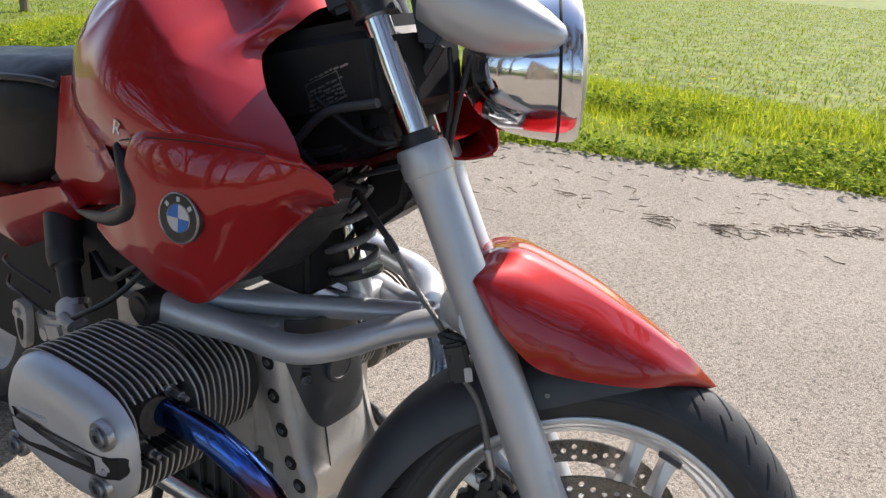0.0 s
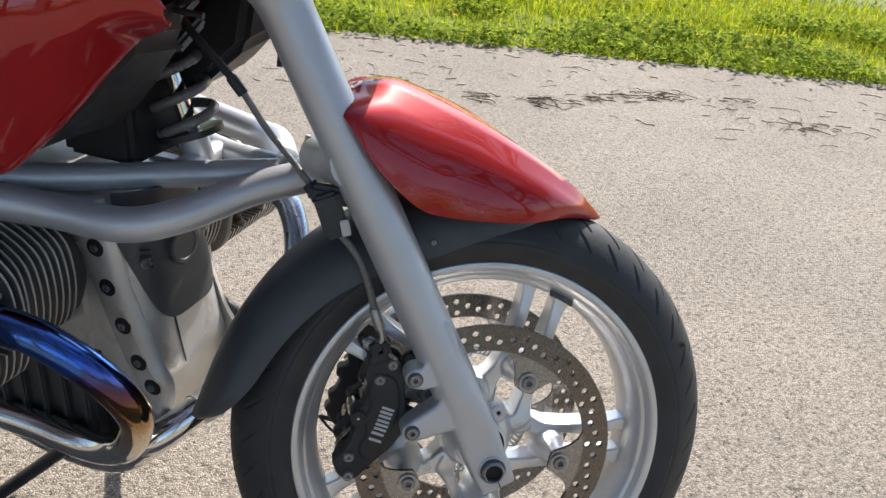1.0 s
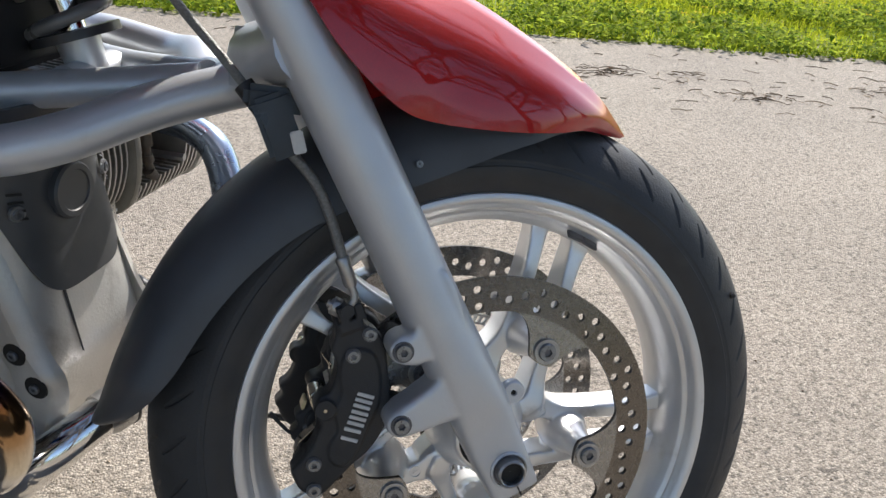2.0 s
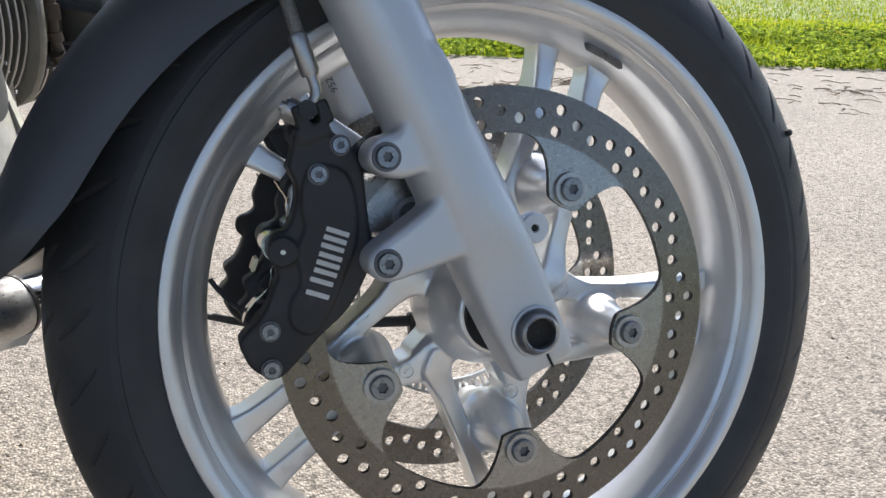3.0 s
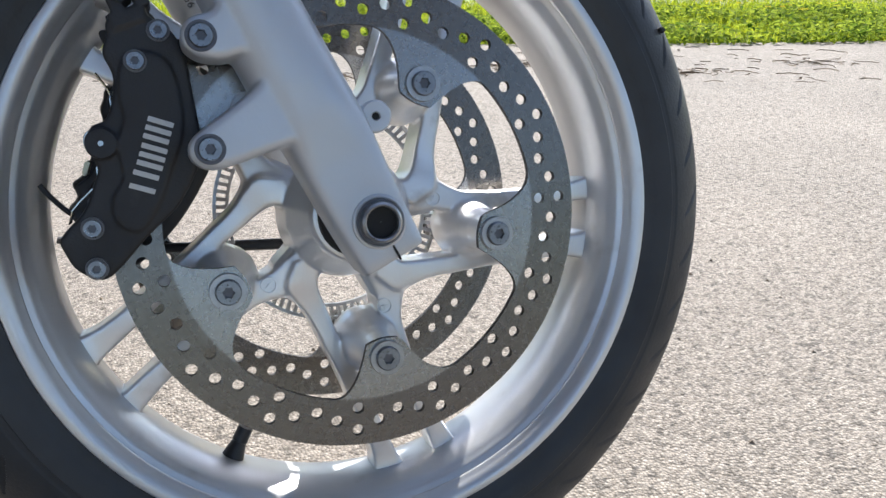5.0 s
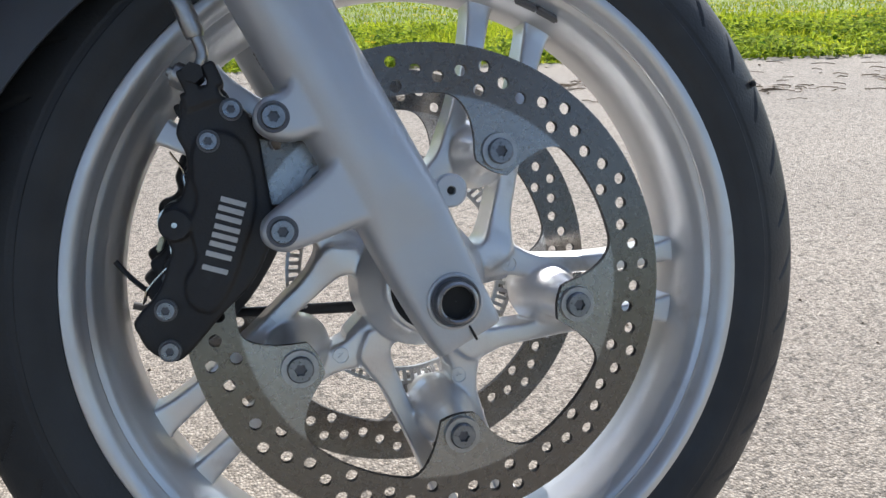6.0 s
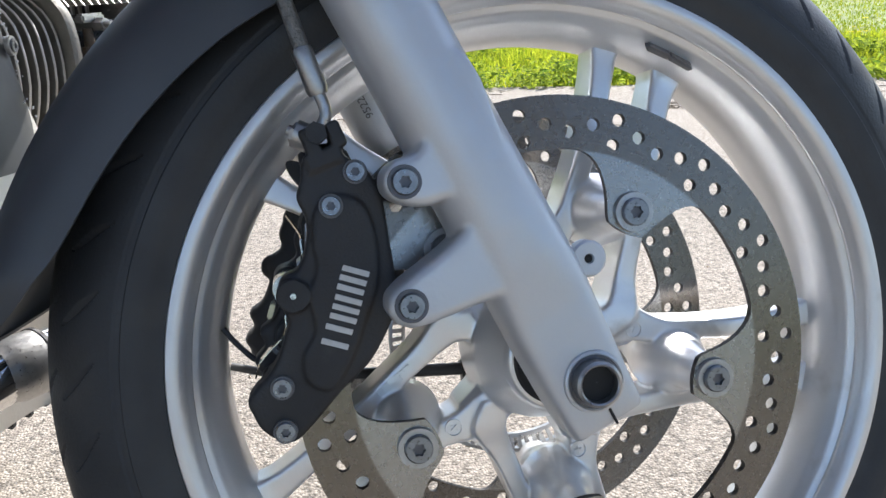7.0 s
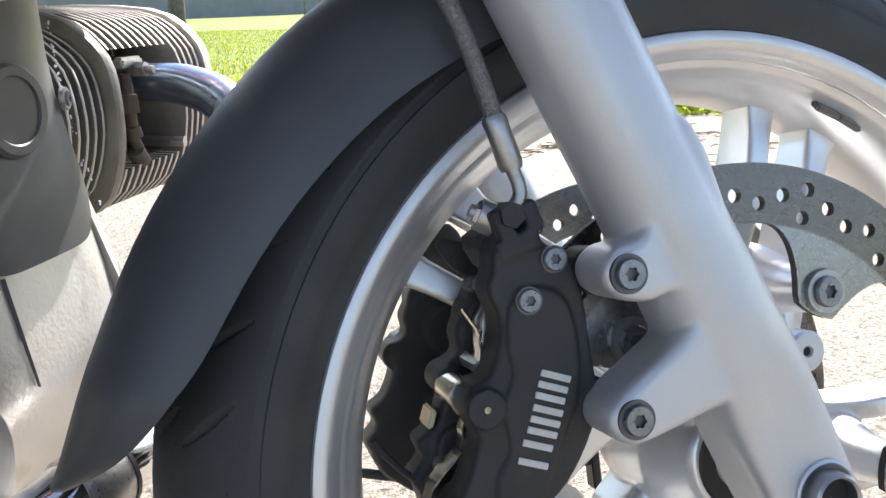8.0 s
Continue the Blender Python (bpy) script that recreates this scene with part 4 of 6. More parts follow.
                part("lettering_bar", bm, WHITE, caliper)

# fork bridge with the ball joint
bm = bmesh.new()
tube(bm, [(-0.205, -0.105, 0.335), (-0.225, -0.055, 0.328), (-0.235, 0, 0.325), (-0.225, 0.055, 0.328), (-0.205, 0.105, 0.335)], [0.030, 0.026, 0.030, 0.026, 0.030], 18, n=6)
bmesh.ops.create_cone(bm, cap_ends=True, segments=24, radius1=0.026, radius2=0.022, depth=0.05, matrix=Matrix.Translation((-0.238, 0, 0.322)))
part("fork_bridge", bm, CAST, bike, "silver cast fork bridge", WHEEL)

# ---- front fender ----
RIDGE = [(-0.222, 0.398), (-0.210, 0.411), (-0.192, 0.420), (-0.166, 0.4255), (-0.112, 0.4130), (-0.065, 0.3970), (-0.020, 0.3760), (0.028, 0.3510), (0.073, 0.3240), (0.100, 0.3055), (0.1140, 0.2955)]
EDGE = [(-0.224, 0.384), (-0.221, 0.378), (-0.206, 0.360), (-0.180, 0.331), (-0.136, 0.2985), (-0.100, 0.2900), (-0.040, 0.2895), (0.010, 0.2930), (0.045, 0.2985), (0.080, 0.2975), (0.1140, 0.2945)]
WIDTH = [0.120, 0.127, 0.130, 0.128, 0.119, 0.108, 0.096, 0.080, 0.057, 0.026, 0.002]
rows = []
for (xr, zr), (xe, ze), w in zip(RIDGE, EDGE, WIDTH):
    rows.append((xr, zr, xe, ze, w))
rows = spline4(rows, 5)
bm = bmesh.new()
grid = []
for xr, zr, xe, ze, w in rows:
    row = []
    for k in range(-14, 15):
        f = abs(k) / 14
        yy = w * (1 - (1 - f) ** 1.95) if f < 1 else w
        g = f ** 2.2 * 0.76 + 0.24 * f
        crease = 0.0075 * math.exp(-((f - 0.30) / 0.07) ** 2) * min(1, w / 0.06)
        row.append((xr + (xe - xr) * f ** 1.5, math.copysign(yy, k) if k else 0, zr + (ze - zr) * g + crease))
    grid.append(row)
grid_faces(bm, grid)
bmesh.ops.remove_doubles(bm, verts=bm.verts, dist=0.0004)
thicken(part("front_fender", bm, RED, bike, "glossy red front fender with a pointed nose", WHEEL, 60), 0.003)

bm = bmesh.new()
grid = []
LOW = [(80, 0.302), (86, 0.292), (94, 0.276), (104, 0.262), (114, 0.2565), (126, 0.262), (139, 0.271), (152, 0.279), (166, 0.2895), (172, 0.302), (176.5, 0.318), (179.5, 0.338), (181.2, 0.3525)]
CROWN = [(80, 0.318), (86, 0.321), (94, 0.324), (104, 0.326), (114, 0.327), (126, 0.328), (139, 0.330), (152, 0.333), (166, 0.338), (172, 0.342), (176.5, 0.346), (179.5, 0.350), (181.2, 0.3535)]
for (ang, lo), (_, hi) in zip(spline4(LOW, 5), spline4(CROWN, 5)):
    a = radians(ang)
    row = []
    wmax = 0.0745 * min(1, 0.12 + ((hi - lo) / 0.05) ** 0.6)
    for k in range(-12, 13):
        f = abs(k) / 12
        q = f * math.pi / 2
        yy = wmax * math.sin(q) ** 0.85
        r = lo + (hi - lo) * max(0.0, math.cos(q)) ** 0.8
        row.append((r * math.cos(a), math.copysign(yy, k) if k else 0, r * math.sin(a)))
    grid.append(row)
grid_faces(bm, grid)
thicken(part("fender_liner", bm, PLASTIC, bike, "matt black plastic rear half of the front fender", WHEEL, 60), 0.0025)
o = again(torx, WHEEL @ Matrix.Translation((-0.104, -0.0785, 0.254)) @ Matrix.Scale(0.45, 4), bike)
o.name = "fender_screw"

bm = bmesh.new()
tube(bm, [(-0.205, 0.060, -0.030), (-0.165, 0.056, -0.0355), (-0.120, 0.055, -0.0345), (-0.075, 0.055, -0.0325), (-0.036, 0.055, -0.0305)], [0.003, 0.0035, 0.0042, 0.0048, 0.0050], 12, flat=0.8)
block(bm, (0.0062, 0.012, 0.027), Matrix.Translation((-0.0325, 0.055, -0.0370)) @ Matrix.Rotation(radians(-9), 4, "Y"), 0.001)
part("sensor_cable", bm, CABLE, bike, "black wheel sensor cable with its plug", WHEEL)
bm = bmesh.new()
tube(bm, [(-0.203, -0.040, 0.014), (-0.196, -0.040, 0.006), (-0.184, -0.042, -0.004), (-0.174, -0.046, -0.006)], 0.0018, 8)
part("pad_wire", bm, CABLE, bike, "thin black wire to the brake pads", WHEEL)

# raised casting marks: plain bars on two spokes, a number on the inner side of the far fork leg
for k, w in enumerate((0.0030, 0.0022, 0.0030, 0.0, 0.0030, 0.0022, 0.0030)):
    if w:
        bm = bmesh.new()
        p0 = Vector((-0.1092, 0, -0.0335)).lerp(Vector((-0.0855, 0, -0.0133)), (k + 0.5) / 7)
        block(bm, (w, 0.0016, 0.0058), Matrix.Translation((p0.x, -0.0197, p0.z)) @ Matrix.Rotation(radians(-41), 4, "Y"), 0.0003)
        part("casting_mark", bm, SILVER, wheel)
for k in range(5):
    for q in range(3):
        bm = bmesh.new()
        p0 = Vector((-0.0600, 0, 0.0200)) + Vector((0.0026, 0, -0.0026)) * k + Vector((0.0030, 0, 0.0026)) * q
        block(bm, (0.0018, 0.0014, 0.0018), Matrix.Translation((p0.x, -0.0199, p0.z)) @ Matrix.Rotation(radians(45), 4, "Y"), 0.0003)
        part("casting_dot", bm, SILVER, wheel)


for (x, z), turn in (((0.0672, 0.0123), 20), ((-0.0557, -0.0543), 40), ((0.0315, -0.0705), 75)):
    bm = bmesh.new()
    lathe_y2(bm, (x, z), [(0.0050, -0.0178), (0.0052, -0.0203), (0.0058, -0.0203), (0.0060, -0.0178)], 24)
    block(bm, (0.0050, 0.0012, 0.0009), Matrix.Translation((x, -0.0197, z)) @ Matrix.Rotation(radians(turn), 4, "Y"), 0)
    block(bm, (0.0009, 0.0012, 0.0050), Matrix.Translation((x, -0.0197, z)) @ Matrix.Rotation(radians(turn), 4, "Y"), 0)
    part("casting_mark", bm, SILVER, wheel)


def letters(body, size):
    """Flat lettering as a mesh in x and y, from the built-in font."""
    cu = bpy.data.curves.new("lettering", "FONT")
    cu.body, cu.size, cu.extrude, cu.align_x, cu.align_y = body, size, 0.0003, "CENTER", "CENTER"
    ob = new("lettering", cu)
    me = bpy.data.meshes.new_from_object(ob.evaluated_get(bpy.context.evaluated_depsgraph_get()))
    bpy.data.objects.remove(ob)
    bm = bmesh.new()
    bm.from_mesh(me)
    return bm


base, up = FORK, Vector((-0.8522, 0, -0.5232))
m = Matrix((base.to_4d(), up.to_4d(), base.cross(up).to_4d(), Vector((0, 0, 0, 1)))).transposed()
m[3] = (0, 0, 0, 1)
m.translation = Vector((-0.1130, 0.0772, 0.1623))
part("stamped_number", letters("9522", 0.0085), RECESS, leg, "stamped number 9522", m)

# ---- motorcycle: body, engine, exhaust ----
HEAT = bpy.data.materials.new("heat_blued_chrome")
HEAT.use_nodes = True
hn, hl = HEAT.node_tree.nodes, HEAT.node_tree.links
hb = hn["Principled BSDF"]
hb.inputs["Metallic"].default_value, hb.inputs["Roughness"].default_value = 1.0, 0.13
hc = hn.new("ShaderNodeTexCoord")
hs = hn.new("ShaderNodeSeparateXYZ")
hl.new(hc.outputs["Object"], hs.inputs[0])
hnoise = hn.new("ShaderNodeTexNoise")
hnoise.inputs["Scale"].default_value = 14
hl.new(hc.outputs["Object"], hnoise.inputs["Vector"])
ha = hn.new("ShaderNodeMath")
ha.operation = "MULTIPLY_ADD"
hl.new(hnoise.outputs["Fac"], ha.inputs[0])
ha.inputs[1].default_value = 0.10
hl.new(hs.outputs[2], ha.inputs[2])
hr = hn.new("ShaderNodeMapRange")
hr.inputs["From Min"].default_value, hr.inputs["From Max"].default_value = 0.36, 0.62
hl.new(ha.outputs[0], hr.inputs["Value"])
hramp = hn.new("ShaderNodeValToRGB")
stops = [(0.0, (0.66, 0.65, 0.63)), (0.10, (0.62, 0.55, 0.42)), (0.24, (0.42, 0.25, 0.11)), (0.43, (0.25, 0.12, 0.05)), (0.53, (0.10, 0.06, 0.12)), (0.61, (0.06, 0.16, 0.58)), (0.74, (0.07, 0.15, 0.42)), (0.88, (0.06, 0.08, 0.15)), (1.0, (0.03, 0.035, 0.06))]
hramp.color_ramp.elements[0].position, hramp.color_ramp.elements[0].color = stops[0][0], (*stops[0][1], 1)
hramp.color_ramp.elements[1].position, hramp.color_ramp.elements[1].color = stops[-1][0], (*stops[-1][1], 1)
for p_, c_ in stops[1:-1]:
    hramp.color_ramp.elements.new(p_).color = (*c_, 1)
hl.new(hr.outputs[0], hramp.inputs["Fac"])
hl.new(hramp.outputs[0], hb.inputs["Base Color"])
SPRING = material("gloss_grey_spring_paint", (0.15, 0.152, 0.155), 0.3, 0.2, spread=0.2, rough_spread=0.1, second=(0.16, 0.15, 0.13), second_size=40, second_at=(0.6, 0.85))
RUST = material("rusty_flange", (0.085, 0.072, 0.06), 0.7, 0.3, grain=0.7, grain_size=160, spread=0.4, second=(0.15, 0.11, 0.08), second_size=60)
# grimy dark casting; the shade between the fins is part of this colour
CORE = material("dark_shaded_alloy", (0.05, 0.048, 0.045), 0.65, spread=0.3)
PALE_HEAT = material("pale_blued_chrome", (0.34, 0.42, 0.54), 0.26, 0.9, spread=0.25, spread_size=10, rough_spread=0.04)
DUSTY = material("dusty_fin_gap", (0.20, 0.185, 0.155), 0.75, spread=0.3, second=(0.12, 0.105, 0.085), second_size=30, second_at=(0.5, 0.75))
BLUE = material("blue_enamel", (0.02, 0.16, 0.55), 0.3, spread=0.03)


def mirrored(points):
    return [(x, -y, z) for x, y, z in points]


def ring_section(x, rows):
    """A closed section at x from (y, z) points of the right half, top to bottom, mirrored to the left."""
    right = [(x, -y, z) for y, z in rows]
    left = [(x, y, z) for y, z in rows[::-1]]
    return right + left


# fuel tank: sections from the rear to the front, half widths and heights
TANK = [
    (-0.850, [(0.00, 0.930), (0.05, 0.926), (0.09, 0.905), (0.115, 0.870), (0.125, 0.830), (0.125, 0.790), (0.12, 0.750), (0.10, 0.715), (0.05, 0.700), (0.00, 0.700)]),
    (-0.800, [(0.00, 0.985), (0.07, 0.978), (0.125, 0.948), (0.155, 0.905), (0.165, 0.850), (0.163, 0.805), (0.155, 0.760), (0.13, 0.720), (0.07, 0.705), (0.00, 0.705)]),
    (-0.740, [(0.00, 1.030), (0.085, 1.020), (0.155, 0.980), (0.195, 0.930), (0.205, 0.865), (0.195, 0.815), (0.180, 0.770), (0.15, 0.730), (0.08, 0.715), (0.00, 0.715)]),
    (-0.670, [(0.00, 1.060), (0.095, 1.050), (0.175, 1.010), (0.222, 0.955), (0.238, 0.885), (0.226, 0.835), (0.200, 0.790), (0.16, 0.750), (0.09, 0.730), (0.00, 0.730)]),
    (-0.600, [(0.00, 1.078), (0.070, 1.066), (0.130, 1.040), (0.200, 1.012), (0.246, 0.940), (0.256, 0.880), (0.225, 0.815), (0.18, 0.78), (0.10, 0.76), (0.00, 0.76)]),
    (-0.520, [(0.00, 1.070), (0.055, 1.052), (0.100, 1.002), (0.210, 0.968), (0.246, 0.913), (0.258, 0.865), (0.235, 0.825), (0.19, 0.800), (0.10, 0.780), (0.00, 0.780)]),
    (-0.450, [(0.00, 1.050), (0.055, 1.034), (0.098, 0.984), (0.207, 0.947), (0.235, 0.904), (0.252, 0.862), (0.232, 0.835), (0.18, 0.815), (0.09, 0.800), (0.00, 0.800)]),
    (-0.400, [(0.00, 1.040), (0.055, 1.026), (0.100, 0.985), (0.195, 0.938), (0.221, 0.900), (0.240, 0.866), (0.222, 0.845), (0.17, 0.830), (0.08, 0.820), (0.00, 0.820)]),
    (-0.365, [(0.00, 1.028), (0.055, 1.016), (0.118, 0.978), (0.184, 0.929), (0.206, 0.897), (0.226, 0.866), (0.210, 0.852), (0.16, 0.842), (0.08, 0.835), (0.00, 0.835)]),
    (-0.325, [(0.00, 1.010), (0.055, 1.000), (0.110, 0.962), (0.170, 0.916), (0.194, 0.887), (0.214, 0.862), (0.198, 0.854), (0.15, 0.848), (0.08, 0.842), (0.00, 0.842)]),
]


def denser(rows, n=4):
    """Smooth interpolation of section points, along the section and from section to section."""
    secs = []
    for x, pts in rows:
        # a firmer crease at the fourth point
        a, b, c = (np.array(p) for p in pts[2:5])
        pts = pts[:3] + [tuple(b + 0.14 * (a - b)), tuple(b + 0.22 * (c - b))] + pts[4:]
        fine = spline([(x, y, z) for y, z in pts], 4)
        secs.append([tuple(v) for v in fine])
    arr = np.array(secs)
    out = []
    p = [2 * arr[0] - arr[1]] + list(arr) + [2 * arr[-1] - arr[-2]]
    for i in range(1, len(p) - 2):
        for k in range(n):
            t = k / n
            a, b, c, d = p[i - 1:i + 3]
            out.append(0.5 * (2 * b + (c - a) * t + (2 * a - 5 * b + 4 * c - d) * t * t + (3 * b - a - 3 * c + d) * t ** 3))
    out.append(p[-2])
    return out


bm = bmesh.new()
rows = []
for sec in denser(TANK, 5):
    right = [(x, -max(y, 0), z) for x, y, z in sec]
    left = [(x, max(y, 0), z) for x, y, z in sec[::-1]][1:-1]
    rows.append(right + left)
grid_faces(bm, rows, closed_u=True, caps=True)
bmesh.ops.remove_doubles(bm, verts=bm.verts, dist=0.0003)
EDGE_Z, EDGE_X = [0.8, 0.842, 0.858, 0.877, 0.898, 0.916, 0.936, 0.955, 0.970, 0.985, 1.05], [-0.285, -0.287, -0.291, -0.314, -0.353, -0.394, -0.430, -0.456, -0.452, -0.436, -0.425]
for v in bm.verts:
    if v.co.x > -0.52:
        v.co.x = -0.52 + (v.co.x + 0.52) * (float(np.interp(v.co.z, EDGE_Z, EDGE_X)) + 0.52) / 0.195
bmesh.ops.delete(bm, geom=[f for f in bm.faces if len(f.verts) > 8 and f.calc_center_median().x > -0.6], context="FACES")
tank = part("fuel_tank", bm, [RED, DARK], bike, "glossy dark red metallic fuel tank", BODY, 60)

# lower tank fairing with its pointed nose, one on each side; half width, top and bottom along x
FAIRING = [
    # x, y top, z top, y mid, z mid, y low, z low
    (-0.640, 0.238, 0.724, 0.243, 0.717, 0.244, 0.708),
    (-0.600, 0.248, 0.735, 0.252, 0.715, 0.250, 0.692),
    (-0.565, 0.258, 0.752, 0.261, 0.725, 0.251, 0.682),
    (-0.545, 0.262, 0.815, 0.267, 0.755, 0.251, 0.676),
    (-0.530, 0.260, 0.850, 0.269, 0.768, 0.252, 0.672),
    (-0.500, 0.259, 0.860, 0.272, 0.770, 0.252, 0.667),
    (-0.450, 0.253, 0.866, 0.270, 0.780, 0.246, 0.664),
    (-0.415, 0.246, 0.868, 0.264, 0.795, 0.232, 0.690),
    (-0.380, 0.236, 0.868, 0.252, 0.806, 0.214, 0.727),
    (-0.350, 0.225, 0.866, 0.236, 0.812, 0.192, 0.766),
    (-0.325, 0.214, 0.862, 0.217, 0.820, 0.170, 0.795),
    (-0.300, 0.208, 0.854, 0.203, 0.826, 0.170, 0.806),
    (-0.282, 0.196, 0.842, 0.194, 0.826, 0.176, 0.815),
    (-0.274, 0.190, 0.830, 0.189, 0.825, 0.186, 0.820),
]
for side in (-1, 1):
    bm = bmesh.new()
    rows = []
    for x, yt, zt, ym, zm, yl, zl in spline4(FAIRING, 5):
        k_ = max(0.05, min(1.0, (-0.285 - x) / 0.08))
        line = spline([(x, yt - 0.030 * k_, zt + 0.006 * k_), (x, yt, zt), (x, ym, zm), (x, yl, zl), (x, yl - 0.030 * k_, zl + 0.004 * k_)], 7)
        rows.append([(p.x, side * p.y, p.z) for p in line])
    grid_faces(bm, rows)
    fairing = thicken(part("tank_fairing", bm, RED, bike, "glossy red lower tank fairing with a pointed nose", BODY if side < 0 else BODY @ Matrix.Translation((-0.256, 0.124, 0.822)) @ Matrix.Rotation(radians(12), 4, "Y") @ Matrix.Translation((0.274, -0.186, -0.822)), 60), 0.003)
    # dark joint between tank and fairing
    bm = bmesh.new()
    tube(bm, [(x, side * (yt + 0.0022), zt + 0.0010) for x, yt, zt, *_ in [(-0.555, 0.258, 0.846)] + FAIRING[5:-2]], 0.0010, 8, n=4)
    part("joint", bm, HOLE, fairing)
    # dark knee strip along its rear edge
    bm = bmesh.new()
    tube(bm, [(-0.566, side * 0.258, 0.842), (-0.5615, side * 0.260, 0.8363), (-0.5433, side * 0.264, 0.8139), (-0.5251, side * 0.267, 0.7864), (-0.541, side * 0.263, 0.7596), (-0.6011, side * 0.250, 0.7312), (-0.6814, side * 0.228, 0.7099), (-0.754, side * 0.205, 0.6926)],
         [0.002, 0.005, 0.0110, 0.0155, 0.0155, 0.0125, 0.009, 0.004], 14, flat=0.8)
    part("rubber_strip", bm, CABLE, fairing, "black rubber edge strip")
    # black air scoop behind the lower edge of the nose
    bm = bmesh.new()
    rows = []
    for x, yo, zt, zb in ((-0.470, 0.225, 0.690, 0.670), (-0.430, 0.222, 0.730, 0.672), (-0.380, 0.200, 0.780, 0.720), (-0.330, 0.165, 0.815, 0.785)):
        rows.append([(x, side * yo, zb), (x, side * (yo + 0.004), zt), (x, side * 0.08, zt + 0.02), (x, side * 0.08, zb - 0.01)])
    if side > 0:
        rows = [[(x, y, z - 0.045 if z < 0.79 else z) for x, y, z in row] for row in rows]
    grid_faces(bm, rows, closed_u=True, caps=True)
    bmesh.ops.bevel(bm, geom=list(bm.edges), offset=0.012, segments=3, affect="EDGES")
    part("air_scoop", bm, DULL, fairing)
    if side < 0:
        # round badge: black ring, rim and four blue and white quarters
        out = Vector((0.12, -0.985, 0.10)).normalized()
        zax = out
        xax = Vector((1, 0.12, 0)).normalized()
        xax = (xax - xax.dot(zax) * zax).normalized()
        yax = zax.cross(xax)
        m = Matrix((xax.to_4d(), zax.to_4d() * -1, yax.to_4d(), Vector((0, 0, 0, 1)))).transposed()
        m[3] = (0, 0, 0, 1)
        m.translation = Vector((-0.4350, -0.2712, 0.7808))
        m = m @ Matrix.Scale(0.85, 4)
        bm = bmesh.new()
        lathe_y(bm, [(0.0002, -0.004), (0.030, -0.004), (0.0345, -0.0035), (0.036, 0.0), (0.036, 0.006)], 48)
        badge = part("badge", bm, [DARK], fairing, "round badge with blue and white quarters", m)
        bm = bmesh.new()
        lathe_y(bm, [(0.0335, -0.0042), (0.0345, -0.0052), (0.0358, -0.0046), (0.036, -0.002)], 48)
        lathe_y(bm, [(0.0195, -0.0042), (0.0202, -0.0050), (0.0210, -0.0042)], 40)
        part("badge_ring", bm, ZINC, badge)
        for q in range(4):
            bm = bmesh.new()
            rr = [[(r * math.cos(radians(90 * q + 30 * 3 * k / 8)), -0.0046, r * math.sin(radians(90 * q + 30 * 3 * k / 8))) for k in range(9)] for r in (0.0005, 0.0195)]
            grid_faces(bm, rr)
            part("badge_quarter", bm, BLUE if q % 2 else WHITE, badge)
        for ang in (140, 90, 40):
            bm = bmesh.new()
            a = radians(ang)
            block(bm, (0.006, 0.001, 0.007), Matrix.Translation((0.0265 * math.cos(a), -0.0046, 0.0265 * math.sin(a))) @ Matrix.Rotation(radians(90 - ang), 4, "Y"), 0.0002)
            part("badge_bar", bm, WHITE, badge)

# small chrome letter on the tank side and the filler mark
bm = bmesh.new()
for p_, q_ in (((-0.571, 0.872), (-0.583, 0.834)), ((-0.571, 0.872), (-0.553, 0.866)), ((-0.553, 0.866), (-0.559, 0.852)), ((-0.559, 0.852), (-0.577, 0.852)), ((-0.569, 0.852), (-0.558, 0.832))):
    rod(bm, (-0.561 + (p_[0] + 0.568) * 0.46, -0.2590, 0.862 + (p_[1] - 0.852) * 0.46), (-0.561 + (q_[0] + 0.568) * 0.46, -0.2590, 0.862 + (q_[1] - 0.852) * 0.46), 0.0015, sides=6)
part("tank_letter", bm, CHROME, tank, "small chrome letter R")

bm = bmesh.new()
tube(bm, [(-0.6277 + 0.0065 * math.cos(a) + 0.003 * math.sin(a), -0.2395 + 0.0010 * math.sin(a), 0.8830 + 0.0085 * math.sin(a)) for a in np.linspace(0, 2 * math.pi, 17)], 0.0008, 6, n=1)
part("tank_mark", bm, WHITE, tank, "pale oval mark")
# hollow flank of the tank where the knees rest
for side in (-1, 1):
    bm = bmesh.new()
    rows = []
    for (xa, ya, za), (xb, yb, zb) in (((-0.8285, 0.165, 0.8736), (-0.7820, 0.178, 0.8819)), ((-0.8354, 0.172, 0.8190), (-0.7061, 0.205, 0.8463)), ((-0.8442, 0.176, 0.7662), (-0.6453, 0.222, 0.8142)),
                                       ((-0.8531, 0.178, 0.7291), (-0.6095, 0.232, 0.7930)), ((-0.8465, 0.172, 0.7084), (-0.5800, 0.234, 0.7661)), ((-0.7908, 0.168, 0.6833), (-0.5950, 0.220, 0.7420)), ((-0.7850, 0.130, 0.6860), (-0.5950, 0.190, 0.7440))):
        rows.append([(xa - 0.01, side * (ya - 0.035), za)] + [(xa + (xb - xa) * f, side * (ya + (yb - ya) * f - 0.016 * math.sin(math.pi * f)), za + (zb - za) * f) for f in np.linspace(0, 1, 7)])
    grid_faces(bm, rows)
    bmesh.ops.subdivide_edges(bm, edges=bm.edges, cuts=1, smooth=0.8)
    part("knee_hollow", bm, RED, tank, "", None, 50)

